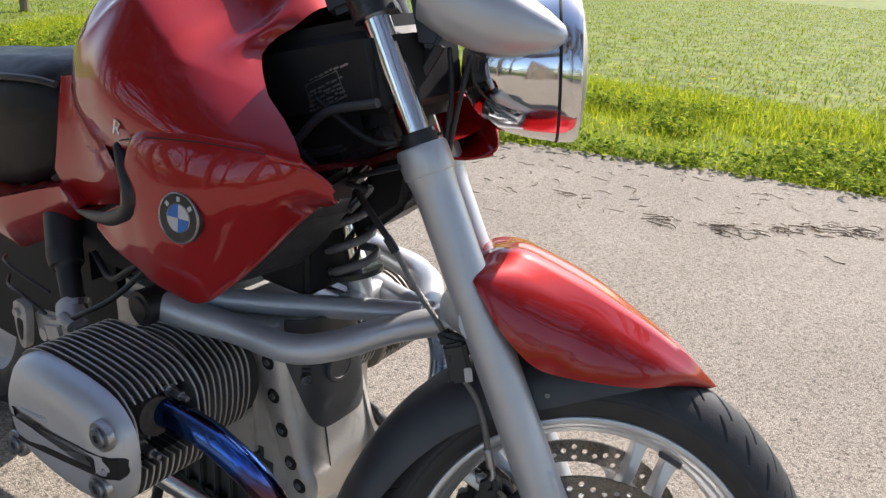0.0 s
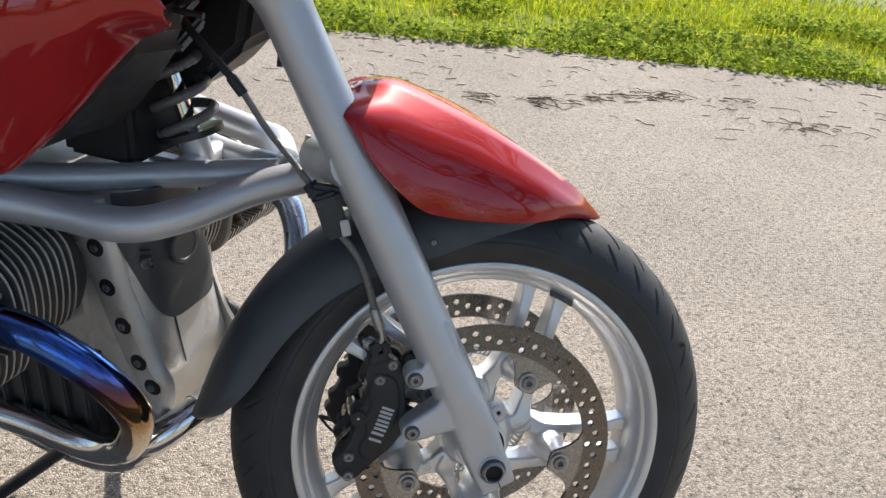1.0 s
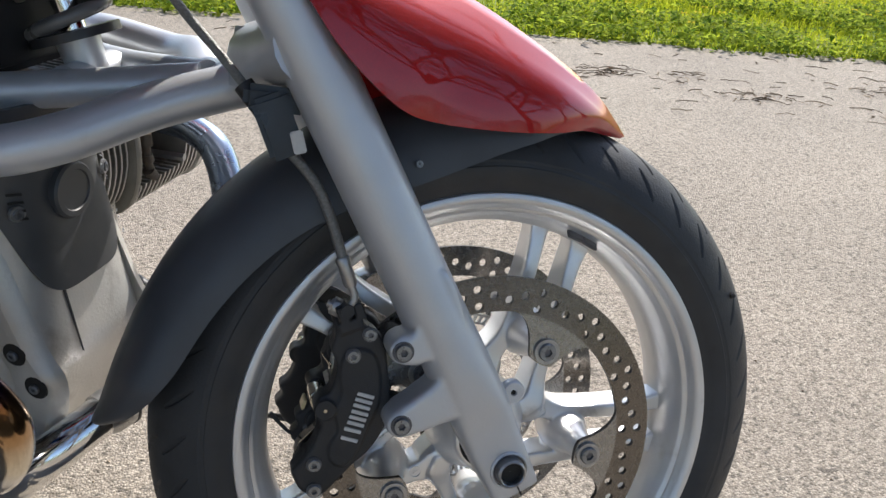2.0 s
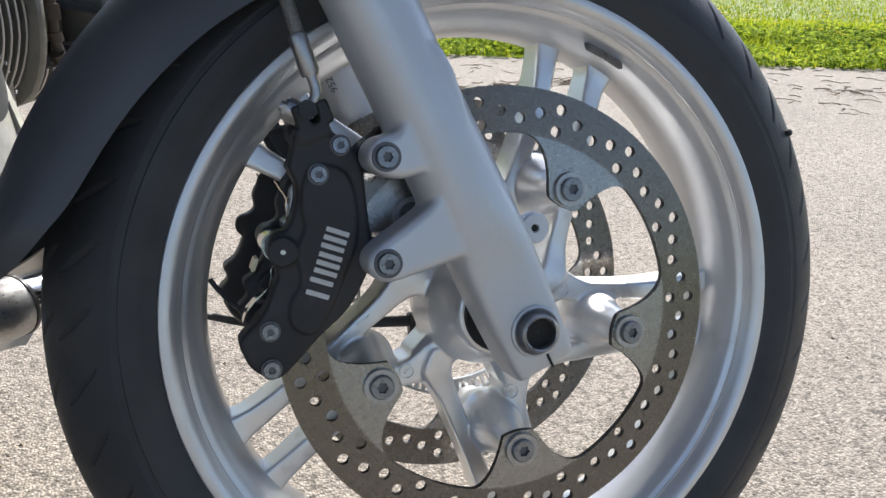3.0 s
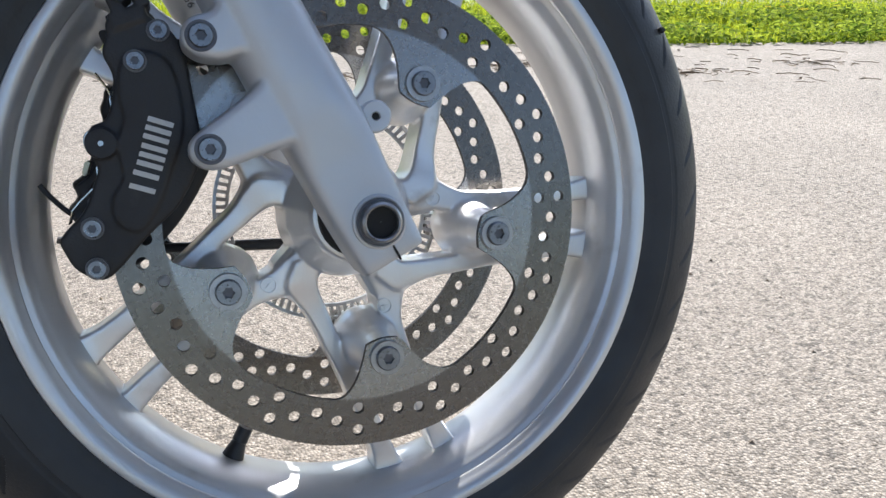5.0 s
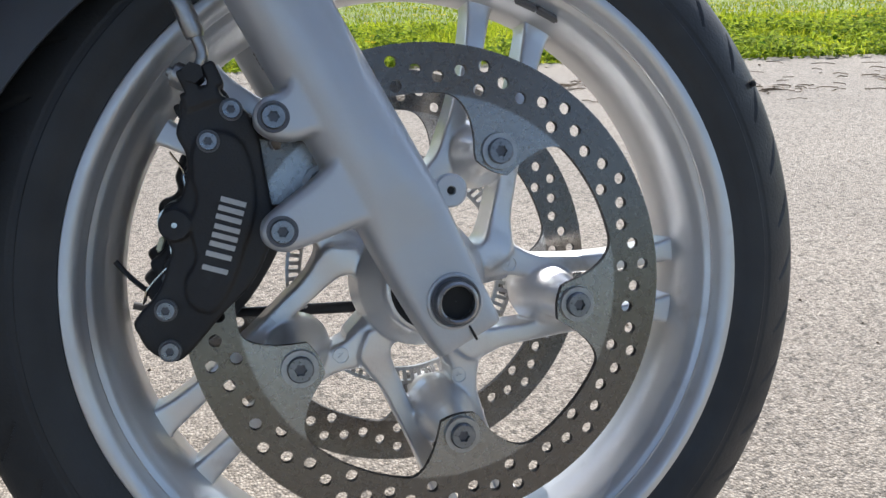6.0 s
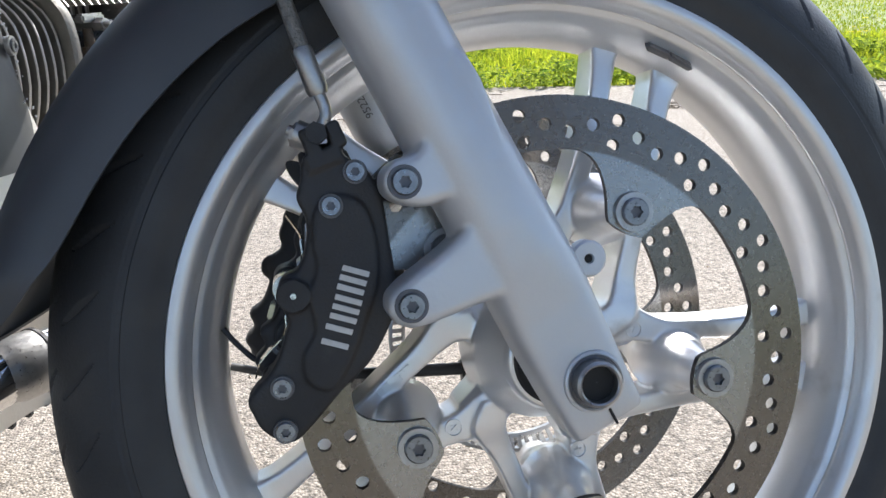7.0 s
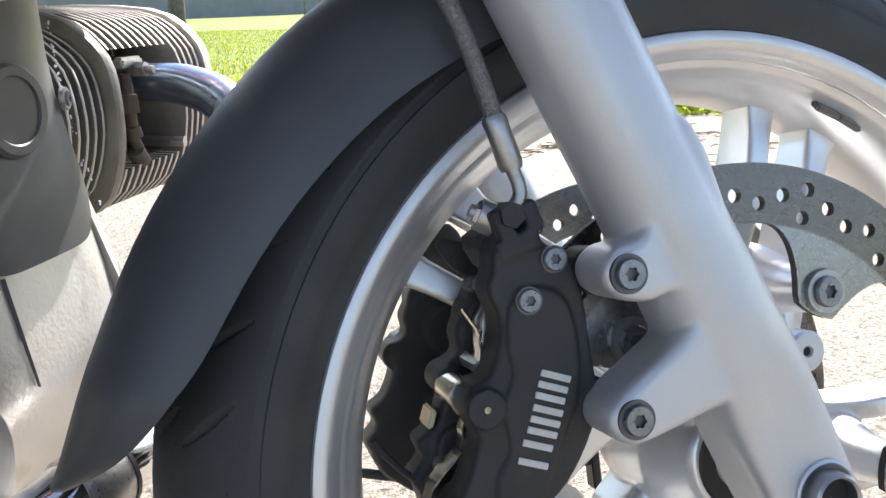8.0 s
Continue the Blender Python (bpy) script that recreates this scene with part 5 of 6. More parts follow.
# seat and the red tail panel below it
bm = bmesh.new()
rows = []
for x, w, zt, zb in ((-0.835, 0.10, 0.850, 0.760), (-0.855, 0.135, 0.872, 0.735), (-0.900, 0.158, 0.878, 0.705), (-0.980, 0.170, 0.874, 0.672), (-1.080, 0.175, 0.865, 0.645), (-1.200, 0.175, 0.842, 0.640), (-1.320, 0.16, 0.832, 0.68), (-1.40, 0.13, 0.82, 0.74)):
    sec = [(x, -w * 0.25, zt + 0.008), (x, -w * 0.65, zt), (x, -w * 0.93, zt - 0.03), (x, -w, zt - 0.07), (x, -w * 1.0, (zt + zb) / 2), (x, -w * 0.97, zb + 0.02), (x, -w * 0.9, zb)]
    rows.append(sec + mirrored(sec[::-1]))
grid_faces(bm, rows, closed_u=True, caps=True)
bmesh.ops.subdivide_edges(bm, edges=bm.edges, cuts=2, smooth=0.6)
part("seat", bm, LEATHER, bike, "black vinyl rider seat", BODY, 70)
bm = bmesh.new()
tube(bm, [(-0.885, -0.142, 0.850), (-0.93, -0.153, 0.853), (-1.03, -0.164, 0.844), (-1.2, -0.167, 0.816)], 0.006, 8)
part("seat_piping", bm, CABLE, bike, "black piping along the seat edge", BODY)
for side in (-1, 1):
    bm = bmesh.new()
    rows = []
    for x, yt, zt, yl, zl in ((-0.782, 0.186, 0.688, 0.186, 0.682), (-0.800, 0.184, 0.698, 0.186, 0.672), (-0.828, 0.180, 0.712, 0.185, 0.656), (-0.886, 0.182, 0.694, 0.188, 0.618), (-0.950, 0.186, 0.672, 0.189, 0.584), (-1.009, 0.190, 0.652, 0.190, 0.556), (-1.100, 0.19, 0.650, 0.185, 0.555), (-1.250, 0.18, 0.66, 0.17, 0.58), (-1.4, 0.14, 0.74, 0.13, 0.68)):
        rows.append([(x, side * (yt - 0.04), zt + 0.006), (x, side * (yt + 0.006), zt - 0.004), (x, side * ((yt + yl) / 2), (zt + zl) / 2), (x, side * (yl - 0.024), zl), (x, side * (yl - 0.05), zl - 0.002)])
    grid_faces(bm, rows)
    bmesh.ops.subdivide_edges(bm, edges=bm.edges, cuts=2, smooth=0.7)
    thicken(part("side_panel", bm, RED, bike, "glossy red side panel below the seat", BODY, 60), 0.003)


# ---- engine ----
def head_outline(grow=0.0, x0=-0.688, x1=-0.447, z0=0.396, z1=0.574):
    x0, x1, z0, z1 = x0 - grow, x1 + grow, z0 - grow, z1 + grow
    return rounded([(x0 + 0.02, z0 + 0.01), (x0, z0 + 0.05), (x0, z1 - 0.055), (x0 + 0.025, z1 - 0.015), (x0 + 0.08, z1), (x1 - 0.055, z1 - 0.004), (x1 - 0.012, z1 - 0.028), (x1, z1 - 0.06), (x1 - 0.004, z0 + 0.05), (x1 - 0.03, z0 + 0.008), (x1 - 0.10, z0 - 0.004)], 3)


def port_outline(side, grow=0.0, notch=True, deep=0.0):
    """A head with the square recess of the exhaust port at its front."""
    ring = head_outline(grow, -0.688, -0.440, 0.424, 0.590) if side > 0 else head_outline(grow)
    if not notch:
        return ring
    lo, hi, back = (0.464, 0.558, -0.500 - deep) if side > 0 else (0.458, 0.548, -0.500 - deep)
    out = []
    for a, b in zip(ring, ring[1:] + ring[:1]):
        inside = lo < a[1] < hi and a[0] > -0.52
        nxt = lo < b[1] < hi and b[0] > -0.52
        if not inside:
            out.append(a)
        if inside != nxt:
            z = (lo if b[1] < 0.49 else hi) if nxt else (lo if a[1] < 0.49 else hi)
            f = (z - a[1]) / (b[1] - a[1])
            x = a[0] + (b[0] - a[0]) * f
            out += [(x, z), (back, z)] if nxt else [(back, z), (x, z)]
    return out


# weathered alloy, darkened further for the shade between the fins
BLACKFIN = material("weathered_shaded_fin_face", (0.21, 0.20, 0.175), 0.55, 0.3, grain=0.3, grain_size=300, spread=0.2, second=(0.10, 0.09, 0.08), second_size=25, second_at=(0.5, 0.8))
for side in (-1, 1):
    bm = bmesh.new()
    if side < 0:
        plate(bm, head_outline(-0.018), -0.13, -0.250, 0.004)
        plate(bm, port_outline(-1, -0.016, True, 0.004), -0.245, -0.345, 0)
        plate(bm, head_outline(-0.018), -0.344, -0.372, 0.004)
    else:
        plate(bm, head_outline(-0.016, -0.650, -0.446, 0.430, 0.586), 0.13, 0.246, 0.004)
        plate(bm, port_outline(1, -0.014, True, 0.004), 0.240, 0.345, 0)
        plate(bm, port_outline(1, -0.014, False), 0.344, 0.392, 0.004)
    # right core far darker than the left: shade between fins put into its colour
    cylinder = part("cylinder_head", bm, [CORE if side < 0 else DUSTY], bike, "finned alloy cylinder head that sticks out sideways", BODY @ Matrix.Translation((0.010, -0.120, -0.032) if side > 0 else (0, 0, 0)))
    fin = barrel = whole = None
    for k in range(21 if side < 0 else 24):
        yy = side * (0.150 + 0.0102 * k)
        m = Matrix.Translation((0, yy, 0))
        small = k < 9
        closed = k > 18 or (side < 0 and k < 11)
        have = barrel if small else whole if closed else fin
        if have is None:
            bm = bmesh.new()
            plate(bm, head_outline(-0.002, -0.650, -0.462 if side < 0 else -0.446, 0.404 if side < 0 else 0.430, 0.572 if side < 0 else 0.586) if small else port_outline(side, 0, not closed), -0.0014, 0.0014, 0.0007, 1)
            # broad faces darker than the edges: shade in the gaps painted on
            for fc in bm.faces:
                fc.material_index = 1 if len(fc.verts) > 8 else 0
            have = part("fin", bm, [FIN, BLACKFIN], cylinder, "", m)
            if small:
                barrel = have
            elif closed:
                whole = have
            else:
                fin = have
        else:
            again(have, m)
    if side > 0:
        # smooth flange between barrel and head
        bm = bmesh.new()
        plate(bm, port_outline(1, 0.001, False), 0.2355, 0.2475, 0.004)
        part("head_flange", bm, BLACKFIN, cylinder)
    # valve cover: cap with a dark slot and two bolts
    bm = bmesh.new()
    rows = []
    for yy, g in ((0.358, 0.002), (0.370, 0.002), (0.380, -0.003), (0.388, -0.010), (0.393, -0.020), (0.395, -0.034)):
        rows.append([(x, side * yy, z) for x, z in head_outline(g, -0.668, -0.427, 0.420, 0.576)] if side < 0 else [(x, yy + 0.024, z) for x, z in port_outline(1, g, False)])
    grid_faces(bm, rows, closed_u=True, caps=True)
    cover = part("valve_cover", bm, CAST if side < 0 else FIN, cylinder, "silver valve cover with a dark slot" if side < 0 else "weathered alloy valve cover", angle=50)
    if side > 0:
        # port flange, its stud nuts and the rusty spacer beside the pipe
        bm = bmesh.new()
        block(bm, (0.008, 0.074, 0.070), Matrix.Translation((-0.488, 0.300, 0.514)), 0.004)
        part("exhaust_flange", bm, RUST, cylinder, "rusty exhaust flange")
        bm = bmesh.new()
        block(bm, (0.010, 0.030, 0.008), Matrix.Translation((-0.450, 0.277, 0.547)), 0.002)
        rod(bm, (-0.490, 0.281, 0.541), (-0.437, 0.281, 0.541), 0.0062, sides=6)
        rod(bm, (-0.440, 0.281, 0.541), (-0.430, 0.281, 0.541), 0.0032, sides=12)
        part("flange_nut", bm, ZINC, cylinder)
        for z, r, h in ((0.529, 0.0050, 0.018), (0.514, 0.0082, 0.015), (0.501, 0.0052, 0.012), (0.491, 0.0070, 0.009), (0.481, 0.0052, 0.012), (0.470, 0.0080, 0.011)):
            bm = bmesh.new()
            rod(bm, (-0.452, 0.274 + 0.25 * (0.50 - z) * (z < 0.5), z - h / 2), (-0.452, 0.274, z + h / 2), r, r * 0.9, 14)
            part("stud_spacer", bm, RUST, cylinder)
        bm = bmesh.new()
        rod(bm, (-0.490, 0.330, 0.474), (-0.440, 0.334, 0.473), 0.0050, sides=6)
        part("flange_nut", bm, ZINC, cylinder)
        continue
    bm = bmesh.new()
    plate(bm, rounded([(-0.662, 0.482), (-0.620, 0.491), (-0.540, 0.503), (-0.470, 0.510), (-0.429, 0.511), (-0.426, 0.498), (-0.429, 0.482), (-0.470, 0.478), (-0.540, 0.466), (-0.620, 0.454), (-0.660, 0.450), (-0.666, 0.465)], 2), side * 0.372, side * 0.3962, 0.002)
    for v in bm.verts:
        if v.co.y < -0.385:
            d = max(0.0, min(-0.425 - v.co.x, v.co.x + 0.670, 0.034)) / 0.034
            v.co.y = -(0.3795 + 0.0160 * d ** 0.5 + (v.co.y < -0.395) * 0.0006)
    part("cover_slot", bm, HOLE, cover)
    for x, z in ((-0.446, 0.540), (-0.461, 0.461), (-0.645, 0.440)):
        m = Matrix.Translation((x, side * 0.392, z)) @ Matrix.Rotation(0 if side < 0 else math.pi, 4, "X") @ Matrix.Scale(1.55, 4)
        o = again(first_bolt, m, cover)
        o.name = "cover_bolt"
    bm = bmesh.new()
    block(bm, (0.06, 0.005, 0.006), Matrix.Translation((-0.585, side * 0.3950, 0.512)) @ Matrix.Rotation(radians(-8), 4, "Y"), 0.001)
    part("raised_bar", bm, CAST, cover)
    # exhaust flange and nuts in the recess at the front of the head
    bm = bmesh.new()
    block(bm, (0.014, 0.080, 0.022), Matrix.Translation((-0.485, -0.298, 0.504)) @ Matrix.Rotation(radians(38), 4, "X"), 0.005)
    rod(bm, (-0.500, -0.298, 0.504), (-0.472, -0.298, 0.508), 0.028, 0.026, 24)
    part("exhaust_flange", bm, RUST, cylinder, "rusty exhaust flange")
    for y, z in ((-0.274, 0.535), (-0.322, 0.474)):
        bm = bmesh.new()
        rod(bm, (-0.480, y, z), (-0.452, y, z), 0.0066, sides=6)
        rod(bm, (-0.455, y, z), (-0.440, y, z), 0.0036, sides=12)
        rod(bm, (-0.478, y, z), (-0.474, y, z), 0.0090, sides=16)
        part("flange_nut", bm, ZINC, cylinder)

# header pipes
bm = bmesh.new()
tube(bm, [(-0.488, -0.284, 0.505), (-0.455, -0.282, 0.507), (-0.420, -0.278, 0.503), (-0.388, -0.271, 0.490), (-0.348, -0.254, 0.452), (-0.331, -0.234, 0.404), (-0.346, -0.210, 0.351), (-0.388, -0.190, 0.287), (-0.455, -0.176, 0.253), (-0.554, -0.166, 0.245), (-0.683, -0.156, 0.232), (-0.850, -0.140, 0.215)], 0.0198, 28)
part("exhaust_pipe", bm, HEAT, bike, "chrome exhaust header blued and browned by heat", BODY)
bm = bmesh.new()
tube(bm, [(-0.480, 0.186, 0.494), (-0.438, 0.187, 0.496), (-0.400, 0.185, 0.492), (-0.362, 0.174, 0.474), (-0.336, 0.150, 0.425), (-0.325, 0.110, 0.355), (-0.325, 0.06, 0.318)], [0.0150, 0.0158, 0.0175, 0.0190, 0.0195, 0.0195, 0.0195], 24)
left_top = bm
bm = bmesh.new()
tube(bm, [(-0.325, 0.062, 0.3195), (-0.325, 0.03, 0.300), (-0.335, -0.035, 0.290), (-0.348, -0.100, 0.292), (-0.385, -0.150, 0.262), (-0.450, -0.140, 0.205), (-0.560, -0.115, 0.165), (-0.720, -0.095, 0.165)], 0.0205, 24)
left_pipe = part("exhaust_pipe", bm, CHROME, bike, "chrome exhaust header that crosses below the engine", BODY)
part("pipe_bend", left_top, PALE_HEAT, left_pipe, "heat-blued upper bend")
bm = bmesh.new()
tube(bm, [(-0.3490, -0.100, 0.2925), (-0.3470, -0.094, 0.2925), (-0.3455, -0.091, 0.2923), (-0.3415, -0.073, 0.2915)], [0.0215, 0.0222, 0.0235, 0.0235], 28, n=1)
part("pipe_clamp", bm, ZINC, left_pipe, "steel pipe clamp")
bm = bmesh.new()
tube(bm, [(-0.3416, -0.0735, 0.2915), (-0.3410, -0.0708, 0.2914)], 0.0243, 28, n=1)
part("clamp_edge", bm, DARK, left_pipe)

# engine block, front cover with its bolts, black belt cover
bm = bmesh.new()
block(bm, (0.36, 0.26, 0.25), Matrix.Translation((-0.640, 0, 0.415)), 0.02)
part("engine_block", bm, ENGINE, bike, "grey cast alloy engine block", BODY)
bm = bmesh.new()
block(bm, (0.42, 0.255, 0.17), Matrix.Translation((-0.660, -0.015, 0.278)), 0.02)
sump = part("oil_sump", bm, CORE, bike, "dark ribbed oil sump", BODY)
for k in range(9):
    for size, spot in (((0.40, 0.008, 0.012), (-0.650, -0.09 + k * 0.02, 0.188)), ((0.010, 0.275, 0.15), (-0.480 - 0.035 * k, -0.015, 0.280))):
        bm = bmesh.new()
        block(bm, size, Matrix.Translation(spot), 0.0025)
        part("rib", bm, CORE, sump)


def cover_x(y, z):
    """Front of the engine cover: a bulge between the two bolt flanges."""
    edge = -0.452 + max(0.0, min(1.0, (0.53 - z) / 0.20)) * 0.063
    nose = -0.402 + 0.024 * max(0.0, min(1.0, (0.50 - z) / 0.16)) - 0.16 * max(0.0, 0.34 - z) ** 0.8
    f = max(0.0, 1 - (abs(y) / 0.080) ** 3.4)
    return edge + (nose - edge) * f ** 0.7


COVER_W, COVER_Y = 0.080, -0.041
rows = []
for k in range(31):
    z = 0.215 + (0.575 - 0.215) * k / 30
    w = COVER_W * min(1.0, 0.45 + 2.2 * max(0.0, z - 0.215) ** 0.5 / 0.9)
    row = []
    for j in range(41):
        y = -w + 2 * w * j / 40
        row.append((cover_x(y * COVER_W / w, z) - (0.02 if j in (0, 40) else 0), y + COVER_Y, z))
    rows.append(row + [(-0.56, w + COVER_Y, z), (-0.56, -w + COVER_Y, z)])
bm = bmesh.new()
grid_faces(bm, rows, closed_u=True, caps=True)
front_cover = part("engine_cover", bm, ENGINE, bike, "grey cast alloy front engine cover", BODY, 50)
for side in (-1, 1):
    # flat flange along the side, with sunk screws
    bm = bmesh.new()
    rows = []
    for x, z in spline4([(-0.466, 0.580), (-0.450, 0.521), (-0.440, 0.469), (-0.424, 0.418), (-0.407, 0.368), (-0.392, 0.335), (-0.402, 0.285), (-0.425, 0.245)], 4):
        yo = side * 0.0865 + COVER_Y
        yi = side * 0.0700 + COVER_Y
        rows.append([(x - 0.024, yi, z), (x - 0.024, yo - side * 0.003, z), (x - 0.019, yo, z), (x + 0.012, yo, z), (x + 0.018, yo - side * 0.004, z), (x + 0.024, yi, z)])
    grid_faces(bm, rows, closed_u=True, caps=True)
    part("cover_flange", bm, ENGINE, front_cover)
    for x, z in ((-0.450, 0.521), (-0.440, 0.469), (-0.424, 0.418), (-0.407, 0.368), (-0.390, 0.335)):
        m = Matrix.Translation((x, side * 0.0868 + COVER_Y, z)) @ Matrix.Rotation(0 if side < 0 else math.pi, 4, "X")
        bm = bmesh.new()
        lathe_y(bm, [(0.0001, -0.0006), (0.0112, -0.0006), (0.0124, 0.0008)], 24)
        part("screw_pocket", bm, HOLE, front_cover, "", m)
        o = again(torx, m @ Matrix.Scale(0.72, 4), front_cover)
        o.name = "cover_screw"
rows = []
for k in range(17):
    f = k / 16
    row = []
    for j in range(41):
        y = -0.075 + 0.150 * j / 40
        low = 0.414 + 0.110 * (abs(y) / 0.075) ** 6
        z = low + (0.590 - low) * f
        row.append((cover_x(y, z) + 0.008, y + COVER_Y, z))
    rows.append(row)
bm = bmesh.new()
grid_faces(bm, rows)
FADED = material("faded_grey_plastic", (0.062, 0.064, 0.067), 0.45, grain=0.06, grain_size=900, spread=0.2, rough_spread=0.1, second=(0.10, 0.10, 0.10), second_size=30, second_at=(0.6, 0.9))
belt = thicken(part("belt_cover", bm, FADED, front_cover, "matt black plastic cover with a round emblem", None, 50), 0.006)
bm = bmesh.new()
lathe_y(bm, [(0.0002, -0.0010), (0.019, -0.0010), (0.020, -0.0024), (0.025, -0.0024), (0.027, 0.0), (0.027, 0.012)], 40)
part("cover_emblem", bm, FADED, front_cover, "embossed round emblem", Matrix.Translation((cover_x(0, 0.495) + 0.0128, COVER_Y, 0.502)) @ Matrix.Rotation(radians(90), 4, "Z"))
for y, z, turn in ((-0.061, 0.500, 70), (0.061, 0.502, 110)):
    o = again(first_bolt, Matrix.Translation((cover_x(y, z) + 0.0150, y + COVER_Y, z)) @ Matrix.Rotation(radians(turn), 4, "Z") @ Matrix.Scale(0.6, 4), front_cover)
    o.name = "cover_screw"

for k in range(7):
    z = 0.552 - 0.0075 * k - (0.012 if k > 2 else 0.0)
    bm = bmesh.new()
    block(bm, (0.0016, 0.0130, 0.0022), Matrix.Translation((cover_x(-0.0600, z) + 0.0145, -0.0600 + COVER_Y, z)) @ Matrix.Rotation(radians(-52), 4, "Z"), 0.0004)
    part("vent_slot", bm, HOLE, front_cover)
bm = bmesh.new()
rows = [[(cover_x(y, 0.412 - 0.0035 * k) + d, y + COVER_Y, 0.412 - 0.0035 * k) for y, d in ((-0.032 - 0.0016 * (1 - k / 20), 0.0004), (-0.032, 0.0026), (-0.032 + 0.0016 * (1 - k / 20), 0.0004))] for k in range(20)]
grid_faces(bm, rows)
part("cover_ridge", bm, FADED, front_cover)

# wishbone from the engine to the fork bridge
for side, lift in ((-1, 0.0), (1, 0.02)):
    bm = bmesh.new()
    tube(bm, [(-0.575, side * 0.205, 0.600), (-0.530, side * 0.190, 0.592), (-0.470, side * 0.160, 0.578 + lift), (-0.390, side * 0.143, 0.572 + lift), (-0.340, side * 0.108, 0.580 + lift), (-0.290, side * 0.045, 0.598), (-0.235, 0, 0.612)], [0.023, 0.022, 0.0205, 0.0205, 0.0205, 0.020, 0.020], 22)
    tube(bm, [(-0.560, side * 0.170, 0.605), (-0.47, side * 0.095, 0.596), (-0.380, side * 0.045, 0.600), (-0.27, side * 0.005, 0.612)], 0.0165, 18)
    arm = part("wishbone", bm, CAST, bike, "silver tubular front wishbone", BODY, 50)
    bm = bmesh.new()
    tube(bm, [(-0.580, side * 0.180, 0.602), (-0.582, side * 0.236, 0.602)], 0.0255, 26, n=1)
    tube(bm, [(-0.582, side * 0.234, 0.602), (-0.582, side * 0.240, 0.602)], [0.019, 0.017], 22, n=1)
    part("bushing", bm, CABLE, arm, "black pivot cap")

# shock absorber with its spring
bm = bmesh.new()
top, low = Vector((-0.446, 0.0, 0.800)), Vector((-0.388, 0.0, 0.610))
ax = (low - top).normalized()
s1 = ax.orthogonal().normalized()
s2 = ax.cross(s1)
pts = []
for i in range(5 * 18 + 1):
    a = 2 * math.pi * i / 18
    pts.append(top + (low - top) * (0.0 + 0.82 * i / (5 * 18)) + 0.035 * (math.cos(a) * s1 + math.sin(a) * s2))
tube(bm, pts, 0.0064, 12, n=1)
spring = part("spring", bm, SPRING, bike, "black coil spring", BODY, 70)
bm = bmesh.new()
tube(bm, [top, low], 0.011, 20, n=1)
part("damper_rod", bm, CHROME, spring)
bm = bmesh.new()
tube(bm, [top + (low - top) * 0.84, top + (low - top) * 0.88], 0.040, 28, n=1)
part("spring_plate", bm, DARK, spring)
bm = bmesh.new()
tube(bm, [top + (low - top) * 0.86, top + (low - top) * 1.1], [0.020, 0.017], 22, n=1)
tube(bm, [low + ax * 0.01 + Vector((0, -0.035, 0)), low + ax * 0.01 + Vector((0, 0.035, 0))], 0.017, 20, n=1)
part("damper_body", bm, CAST, spring, "silver damper body")

# frame, air box and dark parts under the tank
bm = bmesh.new()
block(bm, (0.22, 0.18, 0.13), Matrix.Translation((-0.392, 0, 0.925)) @ Matrix.Rotation(radians(-14), 4, "Y"), 0.025, 3)
block(bm, (0.16, 0.16, 0.08), Matrix.Translation((-0.400, 0, 0.855)) @ Matrix.Rotation(radians(-20), 4, "Y"), 0.015)
head = part("frame_head", bm, DULL, bike, "black frame around the steering head", BODY)
plate_rng = random.Random(4)
for k in range(6):
    q = 0.0
    while q < 0.050:
        w = plate_rng.uniform(0.004, 0.014)
        bm = bmesh.new()
        block(bm, (w, 0.0008, 0.0024), Matrix.Translation((-0.404 + q + w / 2, -0.0905, 0.921 - k * 0.0060 - (0.004 if k else -0.004) + q * 0.50)) @ Matrix.Rotation(radians(-26.5), 4, "Y"), 0)
        part("print_bar", bm, ZINC, head)
        q += w + 0.002
turn = Matrix.Rotation(radians(-26.5), 4, "Y")
for size, off in (((0.058, 0.0008, 0.0009), (0, 0, 0.0165)), ((0.058, 0.0008, 0.0009), (0, 0, -0.0165)), ((0.0009, 0.0008, 0.033), (-0.029, 0, 0)), ((0.0009, 0.0008, 0.033), (0.029, 0, 0))):
    bm = bmesh.new()
    block(bm, size, Matrix.Translation((-0.378, -0.0905, 0.914)) @ turn @ Matrix.Translation(off), 0)
    part("plate_border", bm, ZINC, head)
bm = bmesh.new()
block(bm, (0.110, 0.125, 0.21), Matrix.Translation((-0.482, -0.008, 0.710)), 0.010, 3)
block(bm, (0.32, 0.29, 0.20), Matrix.Translation((-0.785, 0.0, 0.665)), 0.02)
block(bm, (0.30, 0.18, 0.16), Matrix.Translation((-0.60, 0.0, 0.720)), 0.02)
part("air_box", bm, DULL, bike, "black plastic air box", BODY)
bm = bmesh.new()
tube(bm, [(-0.425, -0.102, 0.835), (-0.404, -0.101, 0.858), (-0.387, -0.100, 0.876), (-0.355, -0.10, 0.896), (-0.290, -0.096, 0.915)], 0.0058, 12)
part("frame_tube", bm, FADED, bike, "black frame tube", BODY)
for k in range(4):
    bm = bmesh.new()
    block(bm, (0.085, 0.06, 0.012), Matrix.Translation((-0.395 + k * 0.004, -0.055, 0.840 - 0.026 * k)) @ Matrix.Rotation(radians(-18), 4, "Y") @ Matrix.Rotation(radians(20), 4, "X"), 0.004)
    part("wiring_connector", bm, FADED, bike, "dark wiring connector", BODY)
bm = bmesh.new()
